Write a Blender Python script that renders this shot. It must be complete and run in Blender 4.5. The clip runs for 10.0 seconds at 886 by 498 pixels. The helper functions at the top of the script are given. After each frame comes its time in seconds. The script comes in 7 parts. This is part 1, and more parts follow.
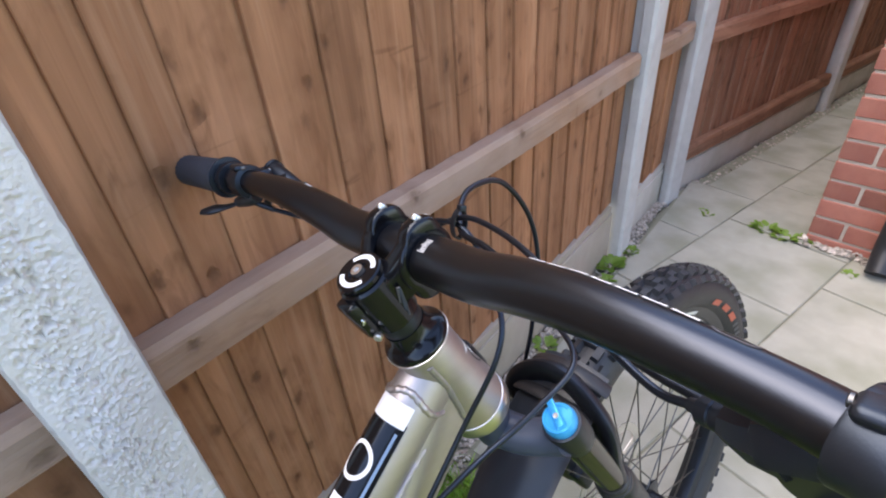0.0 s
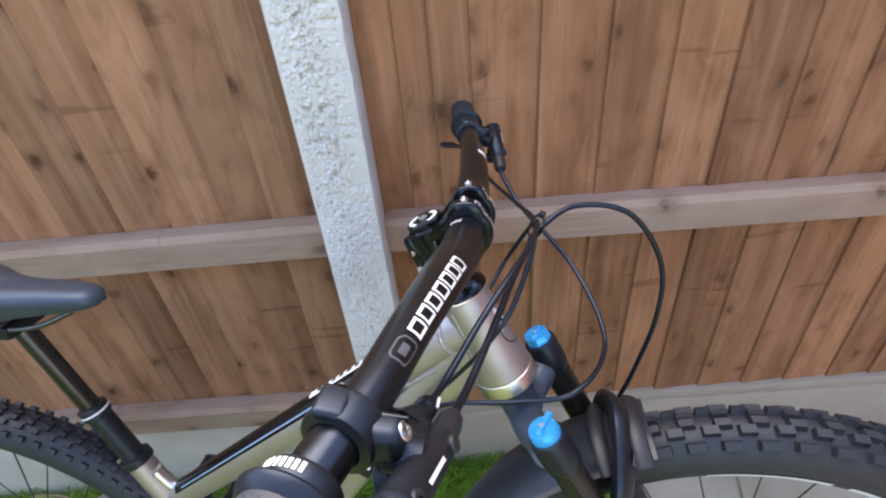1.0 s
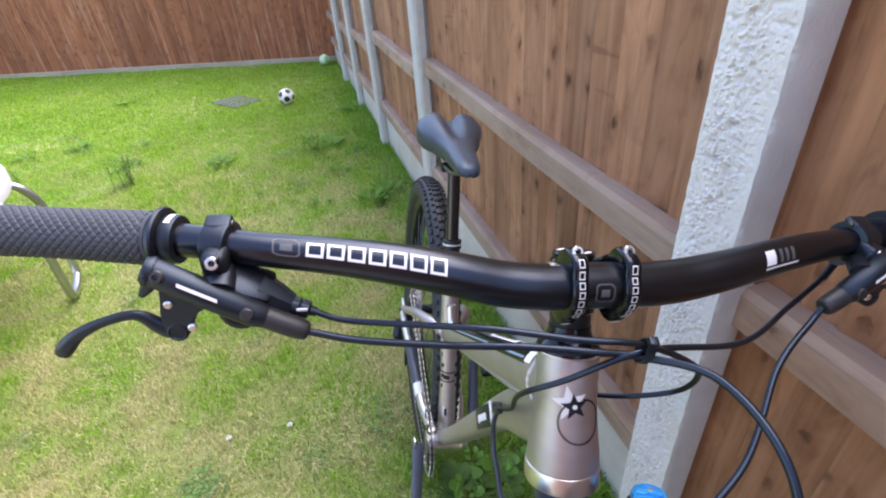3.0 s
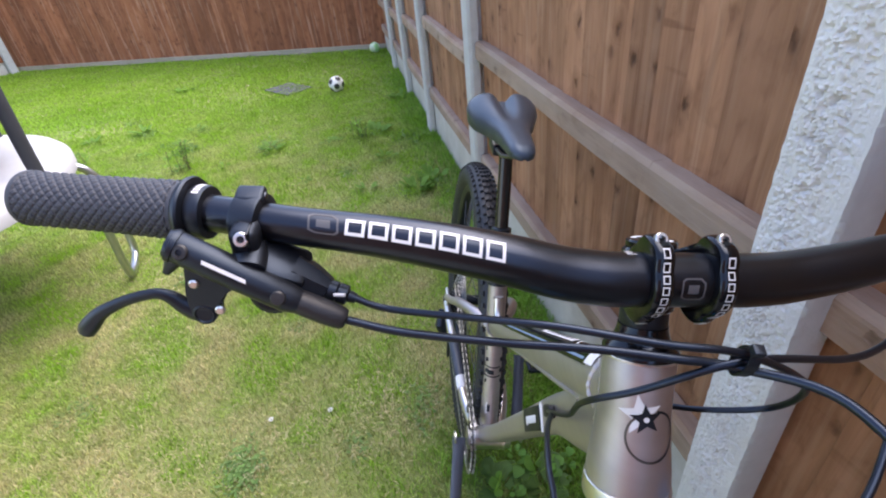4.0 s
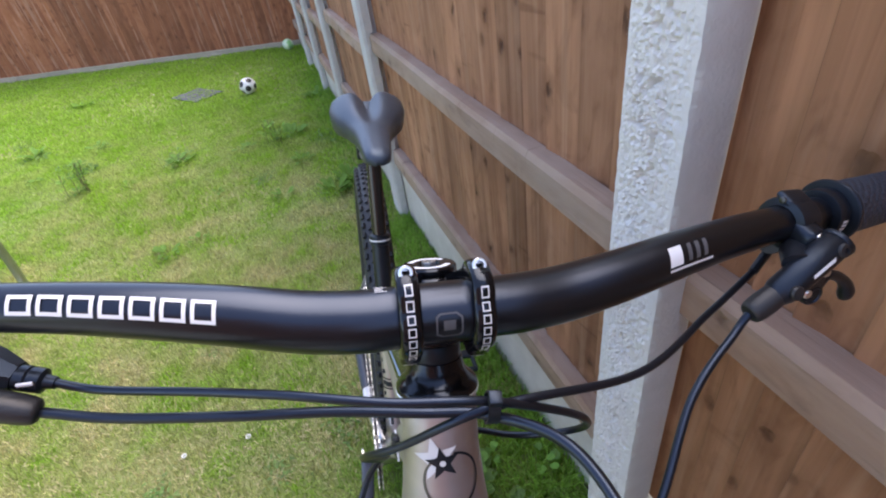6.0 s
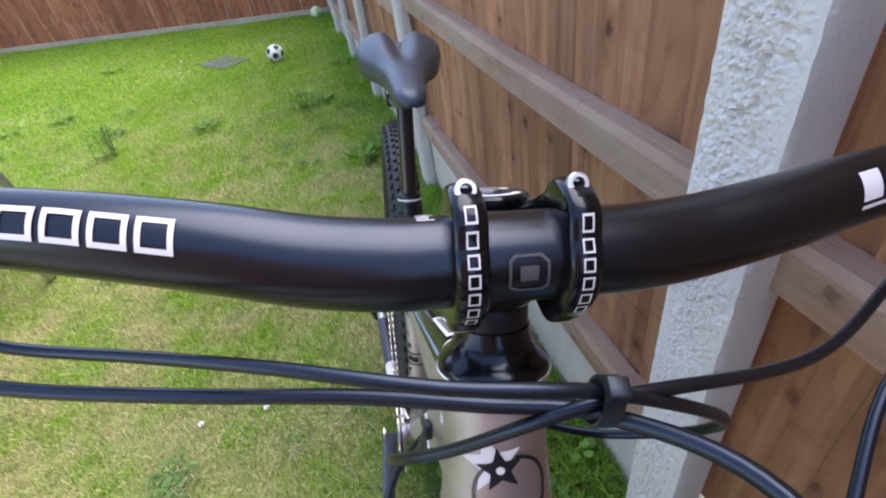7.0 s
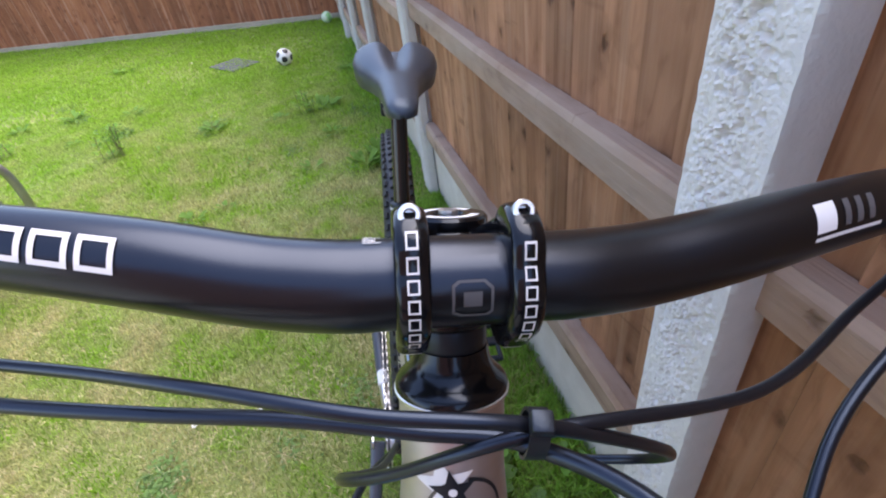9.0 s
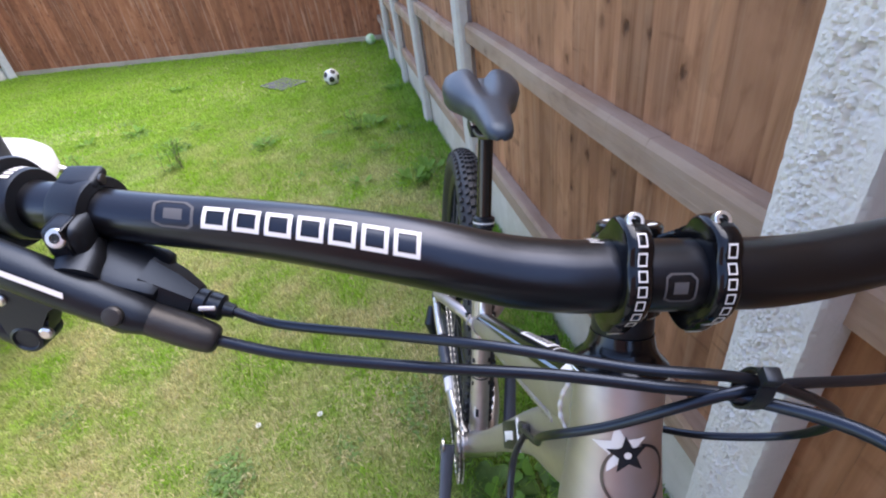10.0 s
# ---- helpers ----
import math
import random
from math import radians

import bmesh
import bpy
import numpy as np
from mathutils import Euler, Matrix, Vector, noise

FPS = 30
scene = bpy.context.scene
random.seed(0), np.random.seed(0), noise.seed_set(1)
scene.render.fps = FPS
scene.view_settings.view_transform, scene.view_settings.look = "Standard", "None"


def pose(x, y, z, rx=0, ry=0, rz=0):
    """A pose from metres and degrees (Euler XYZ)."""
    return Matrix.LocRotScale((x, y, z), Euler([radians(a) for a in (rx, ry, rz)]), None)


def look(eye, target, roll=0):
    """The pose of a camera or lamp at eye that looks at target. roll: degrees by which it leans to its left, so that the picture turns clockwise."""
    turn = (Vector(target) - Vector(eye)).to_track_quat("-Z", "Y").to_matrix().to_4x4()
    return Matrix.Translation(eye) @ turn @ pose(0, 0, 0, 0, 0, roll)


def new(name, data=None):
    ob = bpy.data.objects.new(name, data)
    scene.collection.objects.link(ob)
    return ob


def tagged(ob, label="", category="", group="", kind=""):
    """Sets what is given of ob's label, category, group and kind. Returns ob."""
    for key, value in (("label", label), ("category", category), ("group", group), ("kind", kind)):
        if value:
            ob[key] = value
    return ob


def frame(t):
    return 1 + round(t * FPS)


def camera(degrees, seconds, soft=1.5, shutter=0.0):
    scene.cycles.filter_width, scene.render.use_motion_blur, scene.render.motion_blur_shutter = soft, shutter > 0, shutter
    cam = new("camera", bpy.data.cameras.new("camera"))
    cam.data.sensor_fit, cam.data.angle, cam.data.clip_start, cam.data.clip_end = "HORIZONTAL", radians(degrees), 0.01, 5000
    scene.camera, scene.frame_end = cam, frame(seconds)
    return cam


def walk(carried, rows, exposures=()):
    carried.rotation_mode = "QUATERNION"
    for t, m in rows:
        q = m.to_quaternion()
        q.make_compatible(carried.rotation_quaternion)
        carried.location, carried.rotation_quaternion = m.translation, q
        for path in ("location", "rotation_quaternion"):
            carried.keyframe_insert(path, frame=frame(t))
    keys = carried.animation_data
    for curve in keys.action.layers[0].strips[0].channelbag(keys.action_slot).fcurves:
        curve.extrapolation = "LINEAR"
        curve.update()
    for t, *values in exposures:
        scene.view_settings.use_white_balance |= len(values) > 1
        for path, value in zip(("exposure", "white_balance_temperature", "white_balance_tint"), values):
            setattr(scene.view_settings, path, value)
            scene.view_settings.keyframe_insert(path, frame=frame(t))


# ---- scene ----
cam = camera(84.0, 10.0, soft=2.05)
PATH = [
    (0, (0.0037, -0.6337, 1.2561), (1.0577, 0.3047, 0.3082), -5.00),
    (0.5, (0.0394, -0.7404, 1.3164), (0.7696, 0.4345, 0.3282), -5.56),
    (1, (0.2083, -0.8096, 1.3062), (0.1627, 0.5746, 0.3205), -5.56),
    (1.5, (0.3540, -0.6915, 1.2843), (-0.3007, 0.5332, 0.3038), -4.64),
    (2, (0.4412, -0.6566, 1.2798), (-0.7237, 0.1185, 0.3142), -4.65),
    (2.5, (0.4496, -0.6024, 1.2651), (-0.8148, 0.0032, 0.3035), -4.69),
    (3, (0.4939, -0.5961, 1.2950), (-0.8849, -0.2345, 0.3687), -4.79),
    (3.2, (0.4839, -0.6002, 1.2892), (-0.9124, -0.3285, 0.3582), -5.40),
    (4.3, (0.4352, -0.5946, 1.2615), (-0.9575, -0.4241, 0.3016), -6.86),
    (4.5, (0.4175, -0.6156, 1.2674), (-0.9660, -0.4871, 0.2879), -7.05),
    (5, (0.4085, -0.5787, 1.2526), (-0.9605, -0.4066, 0.2595), -7.81),
    (5.5, (0.4290, -0.5003, 1.2597), (-0.9230, -0.1833, 0.2790), -7.59),
    (5.7, (0.4385, -0.4677, 1.2576), (-0.9047, -0.1083, 0.2795), -8.06),
    (6.8, (0.4158, -0.4453, 1.1941), (-0.9057, -0.1295, 0.1724), -11.39),
    (7, (0.3696, -0.4604, 1.1745), (-0.9526, -0.1937, 0.1399), -9.48),
    (7.5, (0.3654, -0.4536, 1.1653), (-0.9488, -0.1699, 0.1248), -7.13),
    (8, (0.3706, -0.4364, 1.1654), (-0.9471, -0.1555, 0.1286), -7.57),
    (8.5, (0.3692, -0.4319, 1.1694), (-0.9614, -0.1777, 0.1424), -8.45),
    (9, (0.3722, -0.4366, 1.1772), (-0.9662, -0.1829, 0.1602), -8.42),
    (9.5, (0.3843, -0.4670, 1.1923), (-0.9720, -0.2156, 0.1987), -7.99),
    (10, (0.3988, -0.5339, 1.2125), (-0.9947, -0.3548, 0.2554), -8.82),
]
LIGHTNESS = [(0.0, 2.38), (0.5, 2.34), (1.0, 2.38), (1.5, 2.46), (2.0, 2.50), (2.5, 2.44), (3.0, 2.36), (4.5, 2.05), (5.0, 2.04), (5.5, 2.10), (7.0, 2.16), (8.5, 2.22), (10.0, 2.20)]
walk(cam, [(t, look(eye, target, roll)) for t, eye, target, roll in PATH], [(t, stops, 7350 if t < 1.2 else 7100, 16 if t < 1.2 else 14 if t < 1.8 else 19) for t, stops in LIGHTNESS])

# ---------------------------------------------------------------- light
world = bpy.data.worlds.new("sky")
scene.world = world
world.use_nodes = True
_nt = world.node_tree
_sky = _nt.nodes.new("ShaderNodeTexSky")
_sky.sky_type = "NISHITA"
_sky.sun_disc = False
_sky.sun_elevation = radians(58)
_sky.sun_rotation = radians(-20)
_sky.air_density, _sky.dust_density, _sky.ozone_density = 1.0, 1.2, 1.0
_nt.links.new(_sky.outputs[0], _nt.nodes["Background"].inputs[0])
_nt.nodes["Background"].inputs[1].default_value = 0.15
_sun = new("sun", bpy.data.lights.new("sun", "SUN"))
_sun.data.energy, _sun.data.angle, _sun.data.color = 1.4, radians(75), (1.0, 0.97, 0.93)
_sun.matrix_world = look((-2.0, 5.4, 9.2), (0, 0, 0))

# ---------------------------------------------------------------- materials


def material(name, base, rough=0.6, metal=0.0, vary=None, scale=20.0, amount=0.5, bump=0.0, bump_scale=None,
             stretch=(1, 1, 1), spec=0.5, sky_sheen=(1, 1, 1), tint=0.0, coat=0.0, coarse=None, island=False, coords="Object", through_light=0.0, worn=None, soft_edge=0.22):
    """A principled material: base colour mixed with a second by two noises, random tint by object, relief by noise."""
    m = bpy.data.materials.new(name)
    m.use_nodes = True
    nt = m.node_tree
    b = nt.nodes["Principled BSDF"]
    b.inputs["Roughness"].default_value = rough
    b.inputs["Metallic"].default_value = metal
    b.inputs["Specular IOR Level"].default_value = spec
    b.inputs["Coat Weight"].default_value = coat
    # highlight tint; a blue value paints the sky's reflection into the material
    b.inputs["Specular Tint"].default_value = (*sky_sheen, 1)
    tc = nt.nodes.new("ShaderNodeTexCoord")
    mp = nt.nodes.new("ShaderNodeMapping")
    mp.inputs["Scale"].default_value = stretch
    nt.links.new(tc.outputs[coords], mp.inputs[0])

    def noise_at(sc, detail=6.0, dist=0.0):
        n = nt.nodes.new("ShaderNodeTexNoise")
        n.inputs["Scale"].default_value = sc
        n.inputs["Detail"].default_value = detail
        n.inputs["Distortion"].default_value = dist
        nt.links.new(mp.outputs[0], n.inputs["Vector"])
        return n

    def mix(fac, a, c, kind="MIX"):
        x = nt.nodes.new("ShaderNodeMix")
        x.data_type, x.blend_type = "RGBA", kind
        for i, v in ((0, fac), (6, a), (7, c)):
            if isinstance(v, (int, float)):
                x.inputs[i].default_value = v
            elif isinstance(v, tuple):
                x.inputs[i].default_value = (*v, 1.0)
            else:
                nt.links.new(v, x.inputs[i])
        return x.outputs[2]

    col = tuple(base)
    if vary is not None:
        n1 = noise_at(scale)
        ramp = nt.nodes.new("ShaderNodeValToRGB")
        ramp.color_ramp.elements[0].position = 0.5 - soft_edge
        ramp.color_ramp.elements[1].position = 0.5 + soft_edge
        nt.links.new(n1.outputs[0], ramp.inputs[0])
        mul = nt.nodes.new("ShaderNodeMath")
        mul.operation = "MULTIPLY"
        mul.inputs[1].default_value = amount
        nt.links.new(ramp.outputs[0], mul.inputs[0])
        if worn is not None:
            sx, wr, mw = nt.nodes.new("ShaderNodeSeparateXYZ"), nt.nodes.new("ShaderNodeMapRange"), nt.nodes.new("ShaderNodeMath")
            nt.links.new(tc.outputs[coords], sx.inputs[0])
            nt.links.new(sx.outputs[0], wr.inputs[0])
            for i, v in enumerate(worn):
                wr.inputs[1 + i].default_value = v
            mw.operation = "MULTIPLY"
            nt.links.new(mul.outputs[0], mw.inputs[0])
            nt.links.new(wr.outputs[0], mw.inputs[1])
            mul = mw
        col = mix(mul.outputs[0], col, tuple(vary))
    if coarse is not None:
        cc, csc, cam_ = coarse
        n2 = noise_at(csc, 3.0)
        r2 = nt.nodes.new("ShaderNodeValToRGB")
        r2.color_ramp.elements[0].position, r2.color_ramp.elements[1].position = 0.42, 0.66
        nt.links.new(n2.outputs[0], r2.inputs[0])
        m2 = nt.nodes.new("ShaderNodeMath")
        m2.operation = "MULTIPLY"
        m2.inputs[1].default_value = cam_
        nt.links.new(r2.outputs[0], m2.inputs[0])
        col = mix(m2.outputs[0], col, tuple(cc))
    if tint:
        if island:
            src = nt.nodes.new("ShaderNodeNewGeometry").outputs["Random Per Island"]
        else:
            src = nt.nodes.new("ShaderNodeObjectInfo").outputs["Random"]
        mr = nt.nodes.new("ShaderNodeMapRange")
        mr.inputs[3].default_value, mr.inputs[4].default_value = 1 - tint, 1 + tint
        nt.links.new(src, mr.inputs[0])
        hsv = nt.nodes.new("ShaderNodeHueSaturation")
        nt.links.new(mr.outputs[0], hsv.inputs["Value"])
        if isinstance(col, tuple):
            hsv.inputs["Color"].default_value = (*col, 1)
        else:
            nt.links.new(col, hsv.inputs["Color"])
        col = hsv.outputs[0]
    if isinstance(col, tuple):
        b.inputs["Base Color"].default_value = (*col, 1)
    else:
        nt.links.new(col, b.inputs["Base Color"])
    if bump:
        nb = noise_at(bump_scale or scale, 8.0)
        bp = nt.nodes.new("ShaderNodeBump")
        bp.inputs["Strength"].default_value = min(1.0, bump)
        bp.inputs["Distance"].default_value = 0.004
        nt.links.new(nb.outputs[0], bp.inputs["Height"])
        nt.links.new(bp.outputs[0], b.inputs["Normal"])
    if through_light:
        tr = nt.nodes.new("ShaderNodeBsdfTranslucent")
        if isinstance(col, tuple):
            tr.inputs[0].default_value = (*col, 1)
        else:
            nt.links.new(col, tr.inputs[0])
        ms = nt.nodes.new("ShaderNodeMixShader")
        ms.inputs[0].default_value = through_light
        nt.links.new(b.outputs[0], ms.inputs[1])
        nt.links.new(tr.outputs[0], ms.inputs[2])
        nt.links.new(ms.outputs[0], nt.nodes["Material Output"].inputs[0])
    return m


def wood(name, light, dark, knots=True, tint=0.18, grey=None, grey_amount=0.0, runs=None, run_amount=0.62, knotty=0.6):
    """Sawn softwood with the grain along z of the object, knots and stains."""
    m = bpy.data.materials.new(name)
    m.use_nodes = True
    nt = m.node_tree
    b = nt.nodes["Principled BSDF"]
    b.inputs["Roughness"].default_value = 0.78
    b.inputs["Specular IOR Level"].default_value = 0.25
    N, L = nt.nodes.new, nt.links.new
    tc, info = N("ShaderNodeTexCoord"), N("ShaderNodeObjectInfo")
    off = N("ShaderNodeVectorMath")
    off.operation = "MULTIPLY_ADD"
    comb = N("ShaderNodeCombineXYZ")
    for i in range(3):
        L(info.outputs["Random"], comb.inputs[i])
    off.inputs[1].default_value = (17.3, 9.1, 23.7)
    L(comb.outputs[0], off.inputs[0])
    L(tc.outputs["Object"], off.inputs[2])

    def nz(scale3, detail=5.0, dist=0.0):
        mp = N("ShaderNodeMapping")
        mp.inputs["Scale"].default_value = scale3
        L(off.outputs[0], mp.inputs[0])
        n = N("ShaderNodeTexNoise")
        n.inputs["Scale"].default_value = 1.0
        n.inputs["Detail"].default_value = detail
        n.inputs["Distortion"].default_value = dist
        L(mp.outputs[0], n.inputs["Vector"])
        return n.outputs[0]

    def ramp(src, a, c):
        r = N("ShaderNodeValToRGB")
        r.color_ramp.elements[0].position, r.color_ramp.elements[1].position = a, c
        L(src, r.inputs[0])
        return r.outputs[0]

    def mix(fac, a, c, kind="MIX"):
        x = N("ShaderNodeMix")
        x.data_type, x.blend_type = "RGBA", kind
        for i, v in ((0, fac), (6, a), (7, c)):
            if isinstance(v, (int, float)):
                x.inputs[i].default_value = v
            elif isinstance(v, tuple):
                x.inputs[i].default_value = (*v, 1.0)
            else:
                L(v, x.inputs[i])
        return x.outputs[2]

    def times(src, k):
        q = N("ShaderNodeMath")
        q.operation = "MULTIPLY"
        q.inputs[1].default_value = k
        L(src, q.inputs[0])
        return q.outputs[0]

    grain = ramp(nz((60, 60, 1.6), 3.0, 1.6), 0.38, 0.72)
    col = mix(times(grain, 0.38), tuple(light), tuple(dark))
    broad = ramp(nz((14, 14, 1.3), 3.0, 0.5), 0.42, 0.72)
    col = mix(times(broad, 0.72), col, tuple(dark))
    pale = ramp(nz((11, 11, 5.0), 4.0, 0.6), 0.47, 0.72)
    col = mix(times(pale, 0.50), col, tuple(min(1, c * 1.25 + 0.02) for c in light))
    smudge = ramp(nz((24, 24, 10.0), 4.0, 1.2), 0.54, 0.72)
    col = mix(times(smudge, 0.42), col, tuple(d * 0.8 for d in dark))
    if grey is not None:
        g = ramp(nz((9, 9, 3.0), 4.0), 0.3, 0.6)
        col = mix(times(g, grey_amount), col, tuple(grey))
    height = nz((120, 120, 4.0), 5.0, 0.4)
    if runs is not None:
        # pale weathered runs and dark damp ones down the boards
        col = mix(times(ramp(nz((42, 42, 1.5), 3.0, 0.5), 0.55, 0.66), run_amount), col, tuple(runs))
        col = mix(times(ramp(nz((26, 26, 0.9), 3.0, 0.4), 0.58, 0.70), run_amount * 0.85), col, tuple(d * 0.55 for d in dark))
    if knots:
        # knots: dark hearts in a darker, drawn-out ring, scattered on the face
        mp = N("ShaderNodeMapping")
        mp.inputs["Scale"].default_value = (13.0, 13.0, 9.0)
        mp.inputs["Rotation"].default_value = (radians(90), 0, 0)
        L(off.outputs[0], mp.inputs[0])
        wob = N("ShaderNodeTexNoise")
        wob.inputs["Scale"].default_value = 4.0
        L(mp.outputs[0], wob.inputs["Vector"])
        add = N("ShaderNodeVectorMath")
        add.operation = "MULTIPLY_ADD"
        add.inputs[1].default_value = (0.32, 0.32, 0.32)
        L(wob.outputs["Color"], add.inputs[0])
        L(mp.outputs[0], add.inputs[2])
        v = N("ShaderNodeTexVoronoi")
        v.voronoi_dimensions = "2D"
        v.inputs["Scale"].default_value = 1.0
        L(add.outputs[0], v.inputs["Vector"])
        pick = N("ShaderNodeSeparateColor")
        L(v.outputs["Color"], pick.inputs[0])
        some = N("ShaderNodeMapRange")
        some.inputs[1].default_value, some.inputs[2].default_value = 0.25, 0.75
        L(pick.outputs[0], some.inputs[0])
        # knots come in whorls, at some heights of a board and not at others
        whorl = ramp(nz((0.4, 0.4, 4.2), 1.0), 0.41, 0.53)

        def knot(r0, r1, k):
            kr = N("ShaderNodeMapRange")
            kr.inputs[1].default_value, kr.inputs[2].default_value = r0, r1
            L(v.outputs["Distance"], kr.inputs[0])
            mm = N("ShaderNodeMath")
            mm.operation = "MULTIPLY"
            L(kr.outputs[0], mm.inputs[0])
            L(some.outputs[0], mm.inputs[1])
            both = N("ShaderNodeMath")
            both.operation = "MULTIPLY"
            L(mm.outputs[0], both.inputs[0])
            L(whorl, both.inputs[1])
            return times(both.outputs[0], k)

        col = mix(knot(0.38, 0.04, 0.75 * knotty), col, tuple(d * 0.72 for d in dark))
        col = mix(knot(0.15, 0.03, 0.95 * knotty), col, tuple(d * 0.36 for d in dark))
        saw = ramp(nz((3, 3, 30), 2.0, 0.6), 0.68, 0.74)
        col = mix(times(saw, 0.42), col, tuple(d * 0.6 for d in dark))
        hh = N("ShaderNodeMath")
        hh.operation = "SUBTRACT"
        L(height, hh.inputs[0])
        L(knot(0.13, 0.05, 1.2), hh.inputs[1])
        height = hh.outputs[0]
    hsv = N("ShaderNodeHueSaturation")
    mr = N("ShaderNodeMapRange")
    mr.inputs[3].default_value, mr.inputs[4].default_value = 1 - tint, 1 + tint
    L(info.outputs["Random"], mr.inputs[0])
    L(mr.outputs[0], hsv.inputs["Value"])
    L(col, hsv.inputs["Color"])
    L(hsv.outputs[0], b.inputs["Base Color"])
    bp = N("ShaderNodeBump")
    bp.inputs["Strength"].default_value = 0.5
    bp.inputs["Distance"].default_value = 0.004
    L(height, bp.inputs["Height"])
    L(bp.outputs[0], b.inputs["Normal"])
    return m


